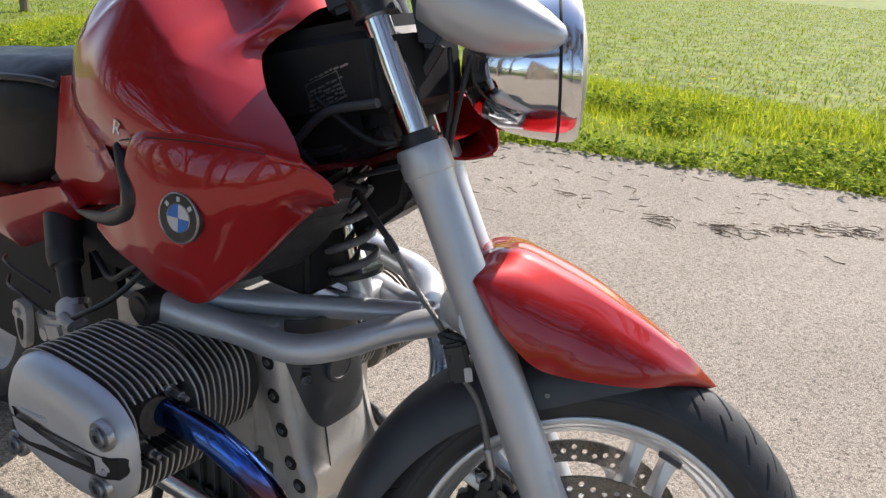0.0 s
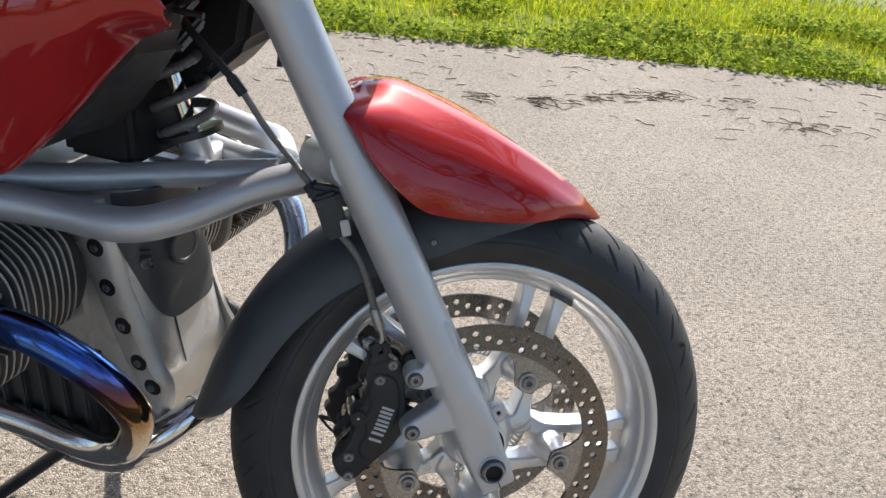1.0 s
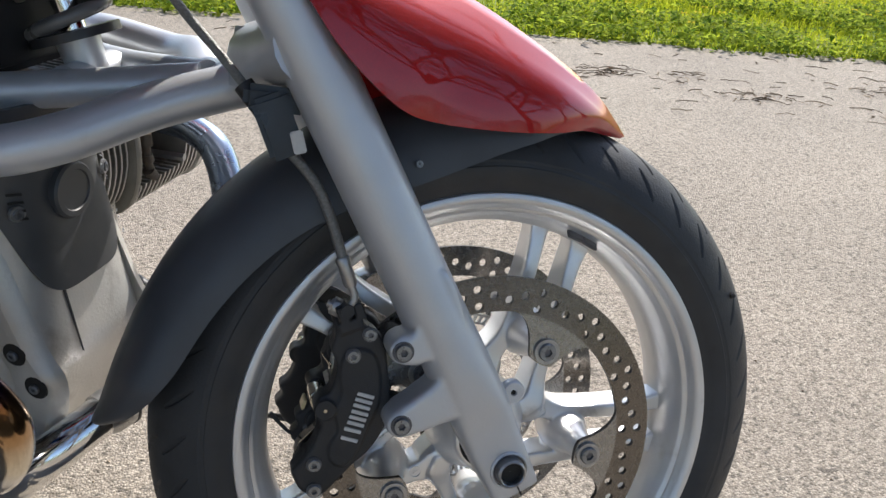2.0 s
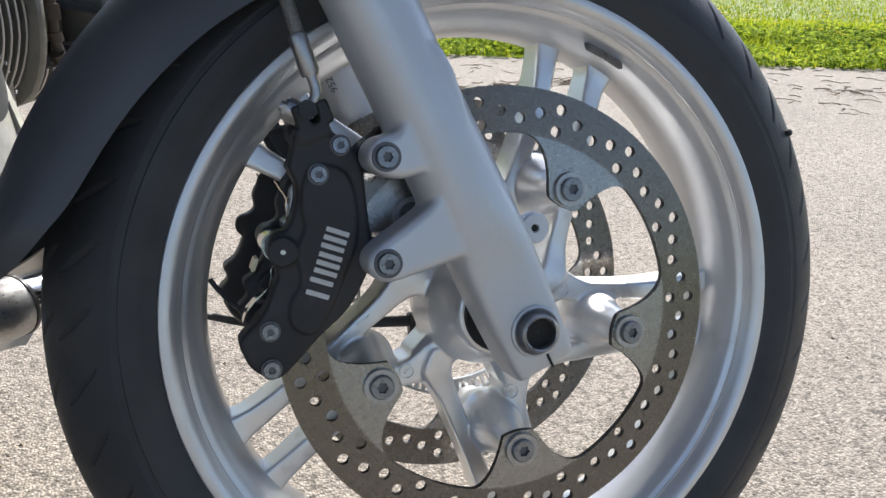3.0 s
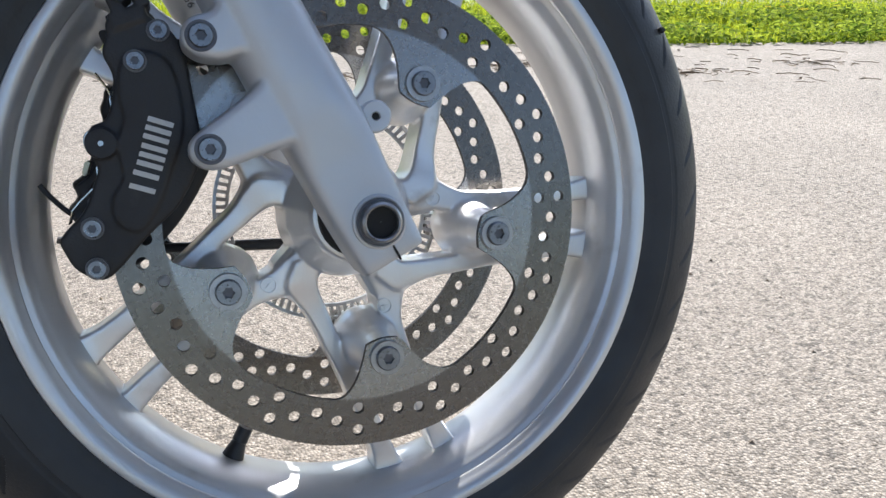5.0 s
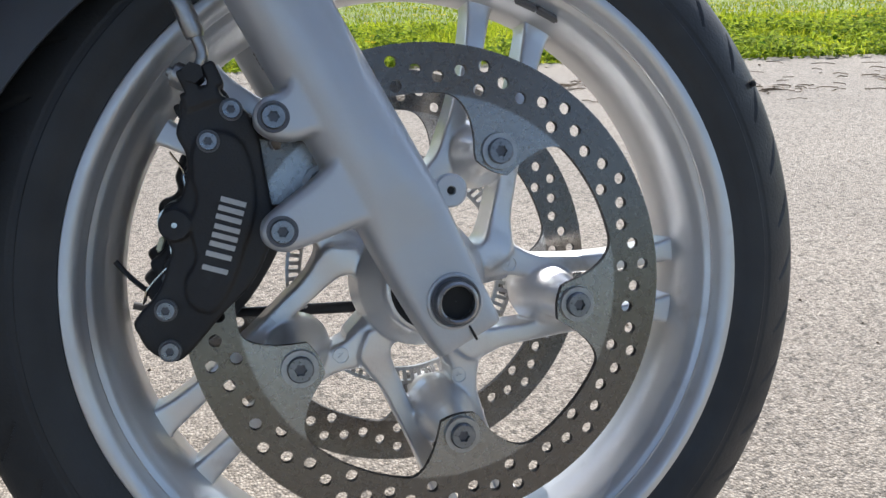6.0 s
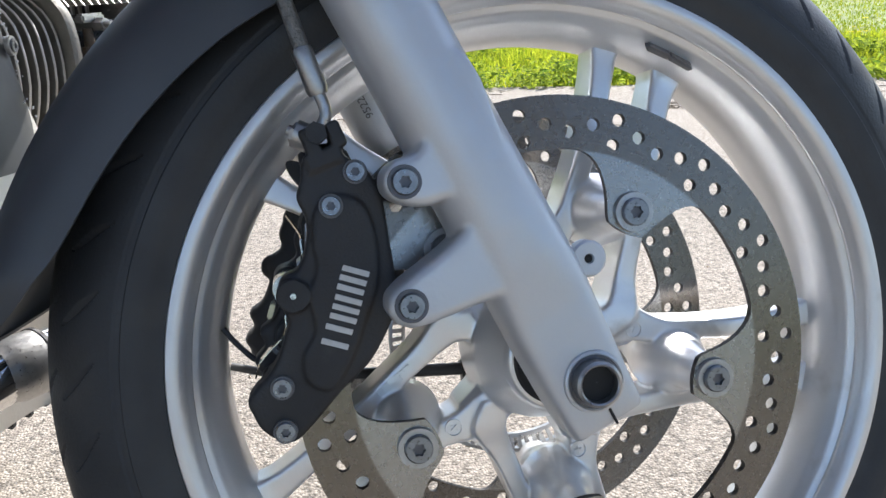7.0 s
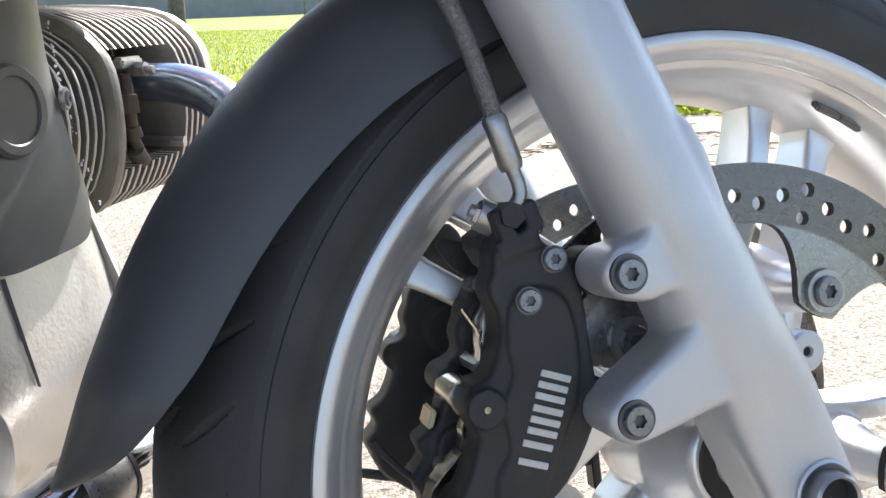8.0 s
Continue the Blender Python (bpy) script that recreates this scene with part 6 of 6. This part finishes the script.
tube(bm, [(-0.440, -0.050, 0.790), (-0.400, -0.058, 0.810), (-0.360, -0.062, 0.832), (-0.298, -0.060, 0.872)], [0.010, 0.016, 0.018, 0.014], 18)
part("air_duct", bm, DARK, bike, "black moulded air duct", BODY)
for pts in ([(-0.420, -0.100, 0.845), (-0.395, -0.104, 0.828), (-0.345, -0.104, 0.812), (-0.300, -0.095, 0.806)], [(-0.400, -0.085, 0.790), (-0.360, -0.092, 0.802), (-0.303, -0.098, 0.826), (-0.255, -0.095, 0.845)], [(-0.385, -0.098, 0.905), (-0.330, -0.100, 0.880), (-0.290, -0.098, 0.868), (-0.262, -0.090, 0.872)]):
    bm = bmesh.new()
    tube(bm, pts, 0.0036, 10)
    part("wiring_loom", bm, CABLE, bike, "thin black wiring loom", BODY)

# throttle body and small hoses behind the cylinder
bm = bmesh.new()
tube(bm, [(-0.700, -0.235, 0.490), (-0.745, -0.238, 0.512), (-0.790, -0.215, 0.530)], [0.022, 0.024, 0.022], 22)
block(bm, (0.048, 0.040, 0.036), Matrix.Translation((-0.748, -0.252, 0.520)) @ Matrix.Rotation(radians(-14), 4, "Y"), 0.007)
block(bm, (0.030, 0.030, 0.024), Matrix.Translation((-0.712, -0.256, 0.538)), 0.006)
rod(bm, (-0.700, -0.266, 0.545), (-0.726, -0.266, 0.552), 0.0095)
rod(bm, (-0.775, -0.272, 0.508), (-0.775, -0.245, 0.508), 0.010)
block(bm, (0.075, 0.014, 0.040), Matrix.Translation((-0.815, -0.235, 0.500)) @ Matrix.Rotation(radians(-10), 4, "Y"), 0.006)
throttle = part("throttle_body", bm, FIN, bike, "cast alloy throttle body", BODY)
bm = bmesh.new()
plate(bm, rounded([(-0.872, 0.528), (-0.846, 0.532), (-0.838, 0.520), (-0.842, 0.490), (-0.852, 0.455), (-0.866, 0.452), (-0.874, 0.480)], 3), -0.262, -0.248, 0.003)
rod(bm, (-0.858, -0.268, 0.515), (-0.858, -0.258, 0.515), 0.0075, sides=18)
part("throttle_pulley_cover", bm, FIN, throttle)
bm = bmesh.new()
plate(bm, rounded([(-0.864, 0.502), (-0.850, 0.502), (-0.851, 0.485), (-0.859, 0.464), (-0.866, 0.480)], 3), -0.2632, -0.258, 0.0006)
part("cover_slot", bm, HOLE, throttle)
bm = bmesh.new()
tube(bm, [(-0.775, -0.214, 0.524), (-0.797, -0.206, 0.548), (-0.822, -0.194, 0.578), (-0.826, -0.192, 0.582), (-0.838, -0.187, 0.597), (-0.843, -0.184, 0.603), (-0.89, -0.15, 0.66)], [0.017, 0.0175, 0.018, 0.026, 0.028, 0.027, 0.031], 22, n=3)
part("intake_boot", bm, CABLE, throttle)
bm = bmesh.new()
tube(bm, [(-0.780, -0.212, 0.529), (-0.786, -0.210, 0.536)], 0.0235, 24, n=1)
part("boot_clip", bm, ZINC, throttle, "bright steel hose clip")
for pts, r in (([(-0.60, -0.20, 0.650), (-0.640, -0.235, 0.600), (-0.690, -0.258, 0.565), (-0.735, -0.262, 0.535)], 0.0042), ([(-0.60, -0.18, 0.665), (-0.645, -0.205, 0.630), (-0.70, -0.20, 0.60), (-0.80, -0.16, 0.60)], 0.005),
               ([(-0.955, -0.22, 0.535), (-0.900, -0.250, 0.545), (-0.850, -0.258, 0.548), (-0.79, -0.255, 0.532)], 0.0026), ([(-0.955, -0.22, 0.570), (-0.900, -0.250, 0.585), (-0.850, -0.250, 0.575), (-0.80, -0.24, 0.560)], 0.0026)):
    bm = bmesh.new()
    tube(bm, pts, r, 10)
    part("hose", bm, CABLE, bike, "thin black hose", BODY)
bm = bmesh.new()
block(bm, (0.80, 0.24, 0.34), Matrix.Translation((-1.18, 0, 0.44)), 0.03)
block(bm, (0.16, 0.28, 0.16), Matrix.Translation((-0.90, 0, 0.58)), 0.03)
block(bm, (0.30, 0.16, 0.10), Matrix.Translation((-1.05, 0, 0.56)), 0.02)
# the near-black colour stands in for deep shade on black plastic
part("gearbox", bm, HOLE, bike, "black gearbox housing, deepened to stand in for shade", BODY)

# rear wheel, swing arm and centre stand
bm = bmesh.new()
lathe_y(bm, [(0.215, -0.075), (0.235, -0.085), (0.27, -0.088), (0.300, -0.06), (0.310, 0.0), (0.300, 0.06), (0.27, 0.088), (0.235, 0.085), (0.215, 0.075)], 80, closed_profile=True)
rear = part("rear_wheel", bm, RUBBER, bike, "black rear tyre on a cast wheel", BODY @ Matrix.Translation((-1.47, 0, 0.316)))
bm = bmesh.new()
lathe_y(bm, [(0.216, -0.06), (0.20, -0.03), (0.05, -0.03), (0.04, -0.06), (0.04, 0.06), (0.05, 0.03), (0.20, 0.03), (0.216, 0.06)], 60, closed_profile=True)
part("rear_rim", bm, SILVER, rear)
bm = bmesh.new()
tube(bm, [(-0.98, 0.11, 0.42), (-1.2, 0.13, 0.36), (-1.47, 0.12, 0.318)], 0.035, 16)
part("swing_arm", bm, CAST, bike, "silver swing arm", BODY)
for side in (-1, 1):
    bm = bmesh.new()
    tube(bm, [(-0.505, side * 0.148, 0.225), (-0.648, side * 0.150, 0.086), (-0.715, side * 0.155, 0.022)], 0.0100, 14)
    tube(bm, [(-0.700, side * 0.155, 0.018), (-0.745, side * 0.160, 0.018)], 0.013, 14, n=1)
    part("stand_leg", bm, DARK, bike, "black tubular leg of the centre stand", BODY)
bm = bmesh.new()
pts = []
for i in range(20 * 10 + 1):
    a = 2 * math.pi * i / 10
    pts.append(Vector((-0.700 - 0.0002 * i, -0.142 + 0.009 * math.cos(a), 0.215 - 0.0006 * i + 0.009 * math.sin(a) * 0.2)) + Vector((0.009 * math.sin(a), 0, 0)))
tube(bm, pts, 0.0016, 6, n=1)
part("stand_spring", bm, CABLE, bike, "dark coil spring of the stand", BODY)

# headlamp, its silver shell and the clamps, which turn with the fork
bm = bmesh.new()
AXH = Matrix.Rotation(radians(-82), 4, "Z")
prof = [(0.0002, 0.120), (0.030, 0.116), (0.058, 0.100), (0.078, 0.070), (0.088, 0.030), (0.092, 0.0), (0.0935, -0.004), (0.0935, -0.024), (0.090, -0.030), (0.086, -0.030)]
lathe_y(bm, prof, 56)
LAMP = WHEEL @ Matrix.Translation((-0.185, 0.0, 0.655)) @ Matrix.Rotation(radians(-12), 4, "Y") @ Matrix.Rotation(radians(90), 4, "Z")
lamp = part("headlamp", bm, CHROME, bike, "chrome headlamp shell", LAMP, 40)
bm = bmesh.new()
lathe_y(bm, [(0.0002, -0.042), (0.04, -0.040), (0.075, -0.034), (0.088, -0.026)], 48)
part("headlamp_lens", bm, ZINC, lamp, "domed headlamp lens")
bm = bmesh.new()
lathe_y(bm, [(0.0936, -0.002), (0.0941, -0.004), (0.0936, -0.006)], 56)
part("lamp_seam", bm, HOLE, lamp)
bm = bmesh.new()
rows = []
for x, z, h, w in ((-0.360, 0.720, 0.050, 0.035), (-0.320, 0.705, 0.052, 0.044), (-0.280, 0.694, 0.047, 0.045), (-0.240, 0.688, 0.037, 0.038), (-0.205, 0.685, 0.024, 0.026), (-0.185, 0.684, 0.013, 0.014), (-0.178, 0.684, 0.002, 0.002)):
    rows.append([(x, -0.085 + w * math.cos(2 * math.pi * k / 24), z + h * math.sin(2 * math.pi * k / 24)) for k in range(24)])
bm = bmesh.new()
grid_faces(bm, rows, closed_u=True, caps=True)
bmesh.ops.subdivide_edges(bm, edges=bm.edges, cuts=1, smooth=0.8)
pod = part("indicator_pod", bm, CAST, bike, "silver teardrop indicator pod", WHEEL, 70)
for side in (-1, 1):
    bm = bmesh.new()
    c = fork_axis(0.80, side * 0.0995)
    tube(bm, [fork_axis(0.775, side * 0.0995), fork_axis(0.83, side * 0.0995)], 0.027, 28, n=1)
    block(bm, (0.07, 0.10, 0.03), Matrix.Translation(c + Vector((-0.02, -side * 0.05, 0))) @ Matrix.Rotation(radians(-31), 4, "Y"), 0.008)
    part("fork_clamp", bm, DARK, bike, "black fork clamp", WHEEL)
bm = bmesh.new()
rows = [[(x, y, z) for x, z in ((-0.385, 0.720), (-0.345, 0.745), (-0.315, 0.690), (-0.330, 0.640), (-0.350, 0.640))] for y in (-0.085, -0.055)]
grid_faces(bm, rows, closed_u=True, caps=True)
bmesh.ops.bevel(bm, geom=list(bm.edges), offset=0.006, segments=2, affect="EDGES")
part("lamp_bracket", bm, DARK, bike, "black headlamp bracket", WHEEL)
for pts, r in (([(-0.330, -0.060, 0.650), (-0.345, -0.055, 0.610), (-0.365, -0.045, 0.560), (-0.385, -0.03, 0.530)], 0.009),
               ([(-0.318, -0.045, 0.650), (-0.305, -0.045, 0.600), (-0.300, -0.05, 0.560), (-0.296, -0.05, 0.42)], 0.0035),
               ([(-0.290, -0.05, 0.645), (-0.292, -0.05, 0.55), (-0.288, -0.05, 0.43)], 0.0035)):
    bm = bmesh.new()
    tube(bm, pts, r, 10)
    part("cable", bm, CABLE, bike, "black control cable", WHEEL)

# brake hose with its fittings, line clip and the line up to the handlebar
bm = bmesh.new()
tube(bm, [(-0.216, -0.085, 0.258), (-0.190, -0.088, 0.232), (-0.175, -0.090, 0.206), (-0.1605, -0.092, 0.170)], 0.0044, 14)
hose = part("brake_hose", bm, BRAID, bike, "braided steel brake hose", WHEEL)
bm = bmesh.new()
tube(bm, [(-0.1620, -0.092, 0.1730), (-0.1612, -0.092, 0.1710), (-0.1590, -0.092, 0.166), (-0.1530, -0.092, 0.152), (-0.1520, -0.092, 0.149)], [0.0052, 0.0061, 0.0057, 0.0061, 0.0050], 14, n=1)
tube(bm, [(-0.1525, -0.092, 0.151), (-0.1485, -0.092, 0.142), (-0.1485, -0.092, 0.136), (-0.1530, -0.090, 0.128)], 0.0034, 12)
part("hose_fitting", bm, ZINC, hose, "steel hose fitting")
bm = bmesh.new()
tube(bm, [(-0.412, -0.030, 0.462), (-0.382, -0.045, 0.434), (-0.337, -0.06, 0.395), (-0.303, -0.06, 0.354), (-0.262, -0.06, 0.313), (-0.233, -0.07, 0.281), (-0.218, -0.085, 0.258)], 0.0038, 12)
line = part("brake_line", bm, BRAID, bike, "steel brake line with black sleeves", WHEEL)
bm = bmesh.new()
tube(bm, [(-0.412, -0.030, 0.462), (-0.382, -0.045, 0.434), (-0.340, -0.06, 0.398)], 0.0046, 12)
tube(bm, [(-0.345, -0.06, 0.402), (-0.330, -0.06, 0.386)], 0.0062, 12, n=1)
part("line_sleeve", bm, CABLE, line)
bm = bmesh.new()
tube(bm, [(-0.250, -0.064, 0.300), (-0.233, -0.07, 0.281), (-0.222, -0.080, 0.264)], 0.0085, 12)
part("line_sleeve", bm, CABLE, line)
bm = bmesh.new()
block(bm, (0.028, 0.022, 0.050), Matrix.Translation((-0.222, -0.085, 0.272)) @ Matrix.Rotation(radians(-25), 4, "Y"), 0.004)
block(bm, (0.05, 0.03, 0.02), Matrix.Translation((-0.225, -0.07, 0.292)), 0.005)
clip = part("hose_bracket", bm, DARK, bike, "black hose bracket", WHEEL)
bm = bmesh.new()
block(bm, (0.010, 0.003, 0.018), Matrix.Translation((-0.206, -0.0975, 0.262)) @ Matrix.Rotation(radians(-18), 4, "Y"), 0.001)
part("clip_tag", bm, WHITE, clip, "pale metal clip")
bm = bmesh.new()
tube(bm, [(-0.56, 0.13, 0.315), (-0.482, 0.150, 0.288), (-0.437, 0.155, 0.256), (-0.420, 0.158, 0.240)], [0.012, 0.012, 0.011, 0.009], 14)
part("stand_bracket", bm, DARK, bike, "black bracket below the engine", BODY)

bm = bmesh.new()
tube(bm, [(-0.1530, -0.074, 0.1285), (-0.1530, -0.0980, 0.1285)], 0.0062, 6, n=1)
part("banjo_bolt", bm, BLACK, hose, "dark hollow bolt")

# water drops on the black belt cover: opaque beads, white glint put into the colour
DROP = material("water_drop", (0.75, 0.77, 0.80), 0.06, 0.0, coat=1.0)
drop_rng = random.Random(12)
bm = bmesh.new()
for _ in range(40):
    y = 0.048 + 0.018 * drop_rng.random() ** 0.6
    z = drop_rng.uniform(0.425, 0.56)
    r = drop_rng.uniform(0.0005, 0.0012)
    bmesh.ops.create_icosphere(bm, subdivisions=1, radius=r, matrix=Matrix.Translation((cover_x(y, z) + 0.0140, y + COVER_Y, z)))
tagged(part("water_drops", bm, DROP, front_cover, "water drops with their white glint painted in"), kind="stuff")

# ---- surroundings: bare trees, far wall, posts ----
BARK = material("grey_bark", (0.13, 0.105, 0.085), 0.9, grain=1.0, grain_size=30, spread=0.35, spread_size=9, second=(0.22, 0.21, 0.17), second_size=4, second_at=(0.55, 0.8))
CONCRETE = material("grey_wall", (0.20, 0.21, 0.22), 0.85, grain=0.4, grain_size=20, spread=0.12, spread_size=1.5)
WOOD = material("weathered_post_wood", (0.20, 0.16, 0.12), 0.85, grain=0.6, grain_size=60, spread=0.25, spread_size=8)


def bare_tree(place, height, girth, seed, label):
    """A leafless tree: tapered trunk, limbs and fine twigs."""
    rnd = random.Random(seed)
    root = tagged(new("bare_tree"), label, "tree", "bare trees beside the meadow")
    root.location = place
    trunk, crown = bmesh.new(), bmesh.new()
    low = 0.42 if seed < 20 else 0.25
    top = height * low
    line = [Vector((0, 0, -0.05)), Vector((rnd.uniform(-0.1, 0.1), rnd.uniform(-0.1, 0.1), top * 0.5)), Vector((rnd.uniform(-0.25, 0.25), rnd.uniform(-0.25, 0.25), top)), Vector((rnd.uniform(-0.5, 0.5), rnd.uniform(-0.5, 0.5), height * 0.75))]
    tube(trunk, line, [girth * 1.25, girth, girth * 0.8, girth * 0.25], 12, n=5)

    def grow(p, d, length, r, depth):
        q1 = p + d * length * 0.5 + Vector((rnd.uniform(-1, 1), rnd.uniform(-1, 1), rnd.uniform(-0.4, 1))) * length * 0.08
        q2 = p + d * length + Vector((rnd.uniform(-1, 1), rnd.uniform(-1, 1), rnd.uniform(-0.3, 1))) * length * 0.12
        tube(crown, [p, q1, q2], [r, r * 0.75, r * 0.5], 5 if depth > 2 else 3, n=2 if depth > 2 else 1, caps=False)
        if depth == 0:
            return
        for _ in range(4 if depth > 1 else 3):
            f = rnd.uniform(0.35, 1)
            s = p + (q1 - p) * f * 2 if f < 0.5 else q1 + (q2 - q1) * (f * 2 - 1)
            nd = (d + Vector((rnd.uniform(-1, 1), rnd.uniform(-1, 1), rnd.uniform(-0.5, 0.9))) * 0.85).normalized()
            grow(s, nd, length * rnd.uniform(0.5, 0.75), r * 0.6, depth - 1)

    for k in range(9):
        f = k / 9
        a = k * 2.4 + rnd.uniform(-0.5, 0.5)
        s = line[2] + (line[3] - line[2]) * f
        grow(s, Vector((math.cos(a), math.sin(a), rnd.uniform(0.35, 1.1))).normalized(), height * rnd.uniform(0.26, 0.36), girth * 0.55, 4 if seed > 10 else 3)
    part("trunk", trunk, BARK, root)
    part("crown", crown, BARK, root, "leafless branches and twigs")
    return root


for spot, h, gth, sd in (((-11.0, -5.0, 0), 10.0, 0.20, 21), ((-8.5, -10.5, 0), 11.0, 0.24, 2), ((-11.5, -0.8, 0), 11.0, 0.22, 23), ((-9.5, 1.0, 0), 9.5, 0.20, 28), ((-7.2, -1.6, 0), 8.5, 0.18, 29), ((-9.0, -3.0, 0), 10.0, 0.20, 24), ((8.8, 0.2, 0), 10.5, 0.20, 25), ((7.5, -5.5, 0), 10.5, 0.20, 26), ((10.5, -2.6, 0), 10.0, 0.20, 27), ((-4.0, -13.0, 0), 12.0, 0.25, 4), ((3.0, -14.0, 0), 11.0, 0.22, 5), ((-13, -12, 0), 13.0, 0.25, 8), ((-2.2, -5.2, 0), 10.0, 0.20, 11), ((1.9, -6.0, 0), 11.0, 0.20, 12), ((-5.6, -4.6, 0), 11.0, 0.20, 13)):
    bare_tree(spot, h, gth, sd, "tall bare grey tree behind the pavement")
bare_tree((-0.7, 24.0, 0), 9.0, 0.20, 6, "bare grey tree at the far side of the meadow")

# dense leafless hedge along the back of the pavement, unseen, added to darken reflections
hedge_rng = np.random.default_rng(5)
verts, faces = [], []
for _ in range(26000):
    x = hedge_rng.uniform(-34, 30)
    high = 2.6 + 1.5 * min(1.0, max(0.0, x / 6)) + 1.1 * noise.noise((x * 0.35, 2.0, 5.0)) + 0.4 * noise.noise((x * 1.7, 2.0, 9.0))
    z = hedge_rng.uniform(0.0, 1.0) ** 0.8 * high
    y = -15.5 - 0.12 * x + hedge_rng.normal(0, 0.55) * (1.15 - 0.6 * z / high)
    if x > -14 and hedge_rng.uniform() < 0.3:
        # the arm that turns the corner beside the pavement, added for the same purpose
        x, y, z = -13.5 + hedge_rng.normal(0, 0.5), hedge_rng.uniform(-14, 3.5), z * 1.25
    a, b, h = hedge_rng.uniform(0, 6.28), hedge_rng.uniform(-0.5, 0.9), hedge_rng.uniform(0.15, 0.5)
    w, k = hedge_rng.uniform(0.02, 0.07), len(verts)
    dx, dy, dz = math.cos(a) * h * 0.6, math.sin(a) * h * 0.6, h * b
    verts += [(x, y, z), (x + dx * 0.5 - dy * w / h, y + dy * 0.5 + dx * w / h, z + dz * 0.5 + w), (x + dx, y + dy, z + dz), (x + dx * 0.5 + dy * w / h, y + dy * 0.5 - dx * w / h, z + dz * 0.5 - w)]
    faces.append((k, k + 1, k + 2, k + 3))
scatter_mesh("hedge", leaf_material("hedge_twig_and_leaf", (0.035, 0.032, 0.022), (0.075, 0.080, 0.030), 0.15), verts, faces, "unseen dark hedge behind the pavement, added to darken reflections")

bm = bmesh.new()
a, b2 = Vector((-28, 20, 0)), Vector((24, 66, 0))
mid, along = (a + b2) / 2, (b2 - a)
block(bm, (along.length, 0.3, 3.2), Matrix.Translation(mid + Vector((0, 0, 1.5))) @ Matrix.Rotation(math.atan2(along.y, along.x), 4, "Z"), 0.02)
tagged(part("wall_far", bm, CONCRETE, None, "long grey wall beyond the meadow"), kind="structure")
for p in ((-5.6, 7.6, 0), (4.4, 36.0, 0)):
    bm = bmesh.new()
    tube(bm, [(p[0], p[1], -0.05), (p[0] + 0.01, p[1], 1.2)], [0.05, 0.045], 10, n=1)
    tagged(part("fence_post", bm, WOOD, None, "weathered round wooden post in the grass"), category="post", group="posts in the meadow")
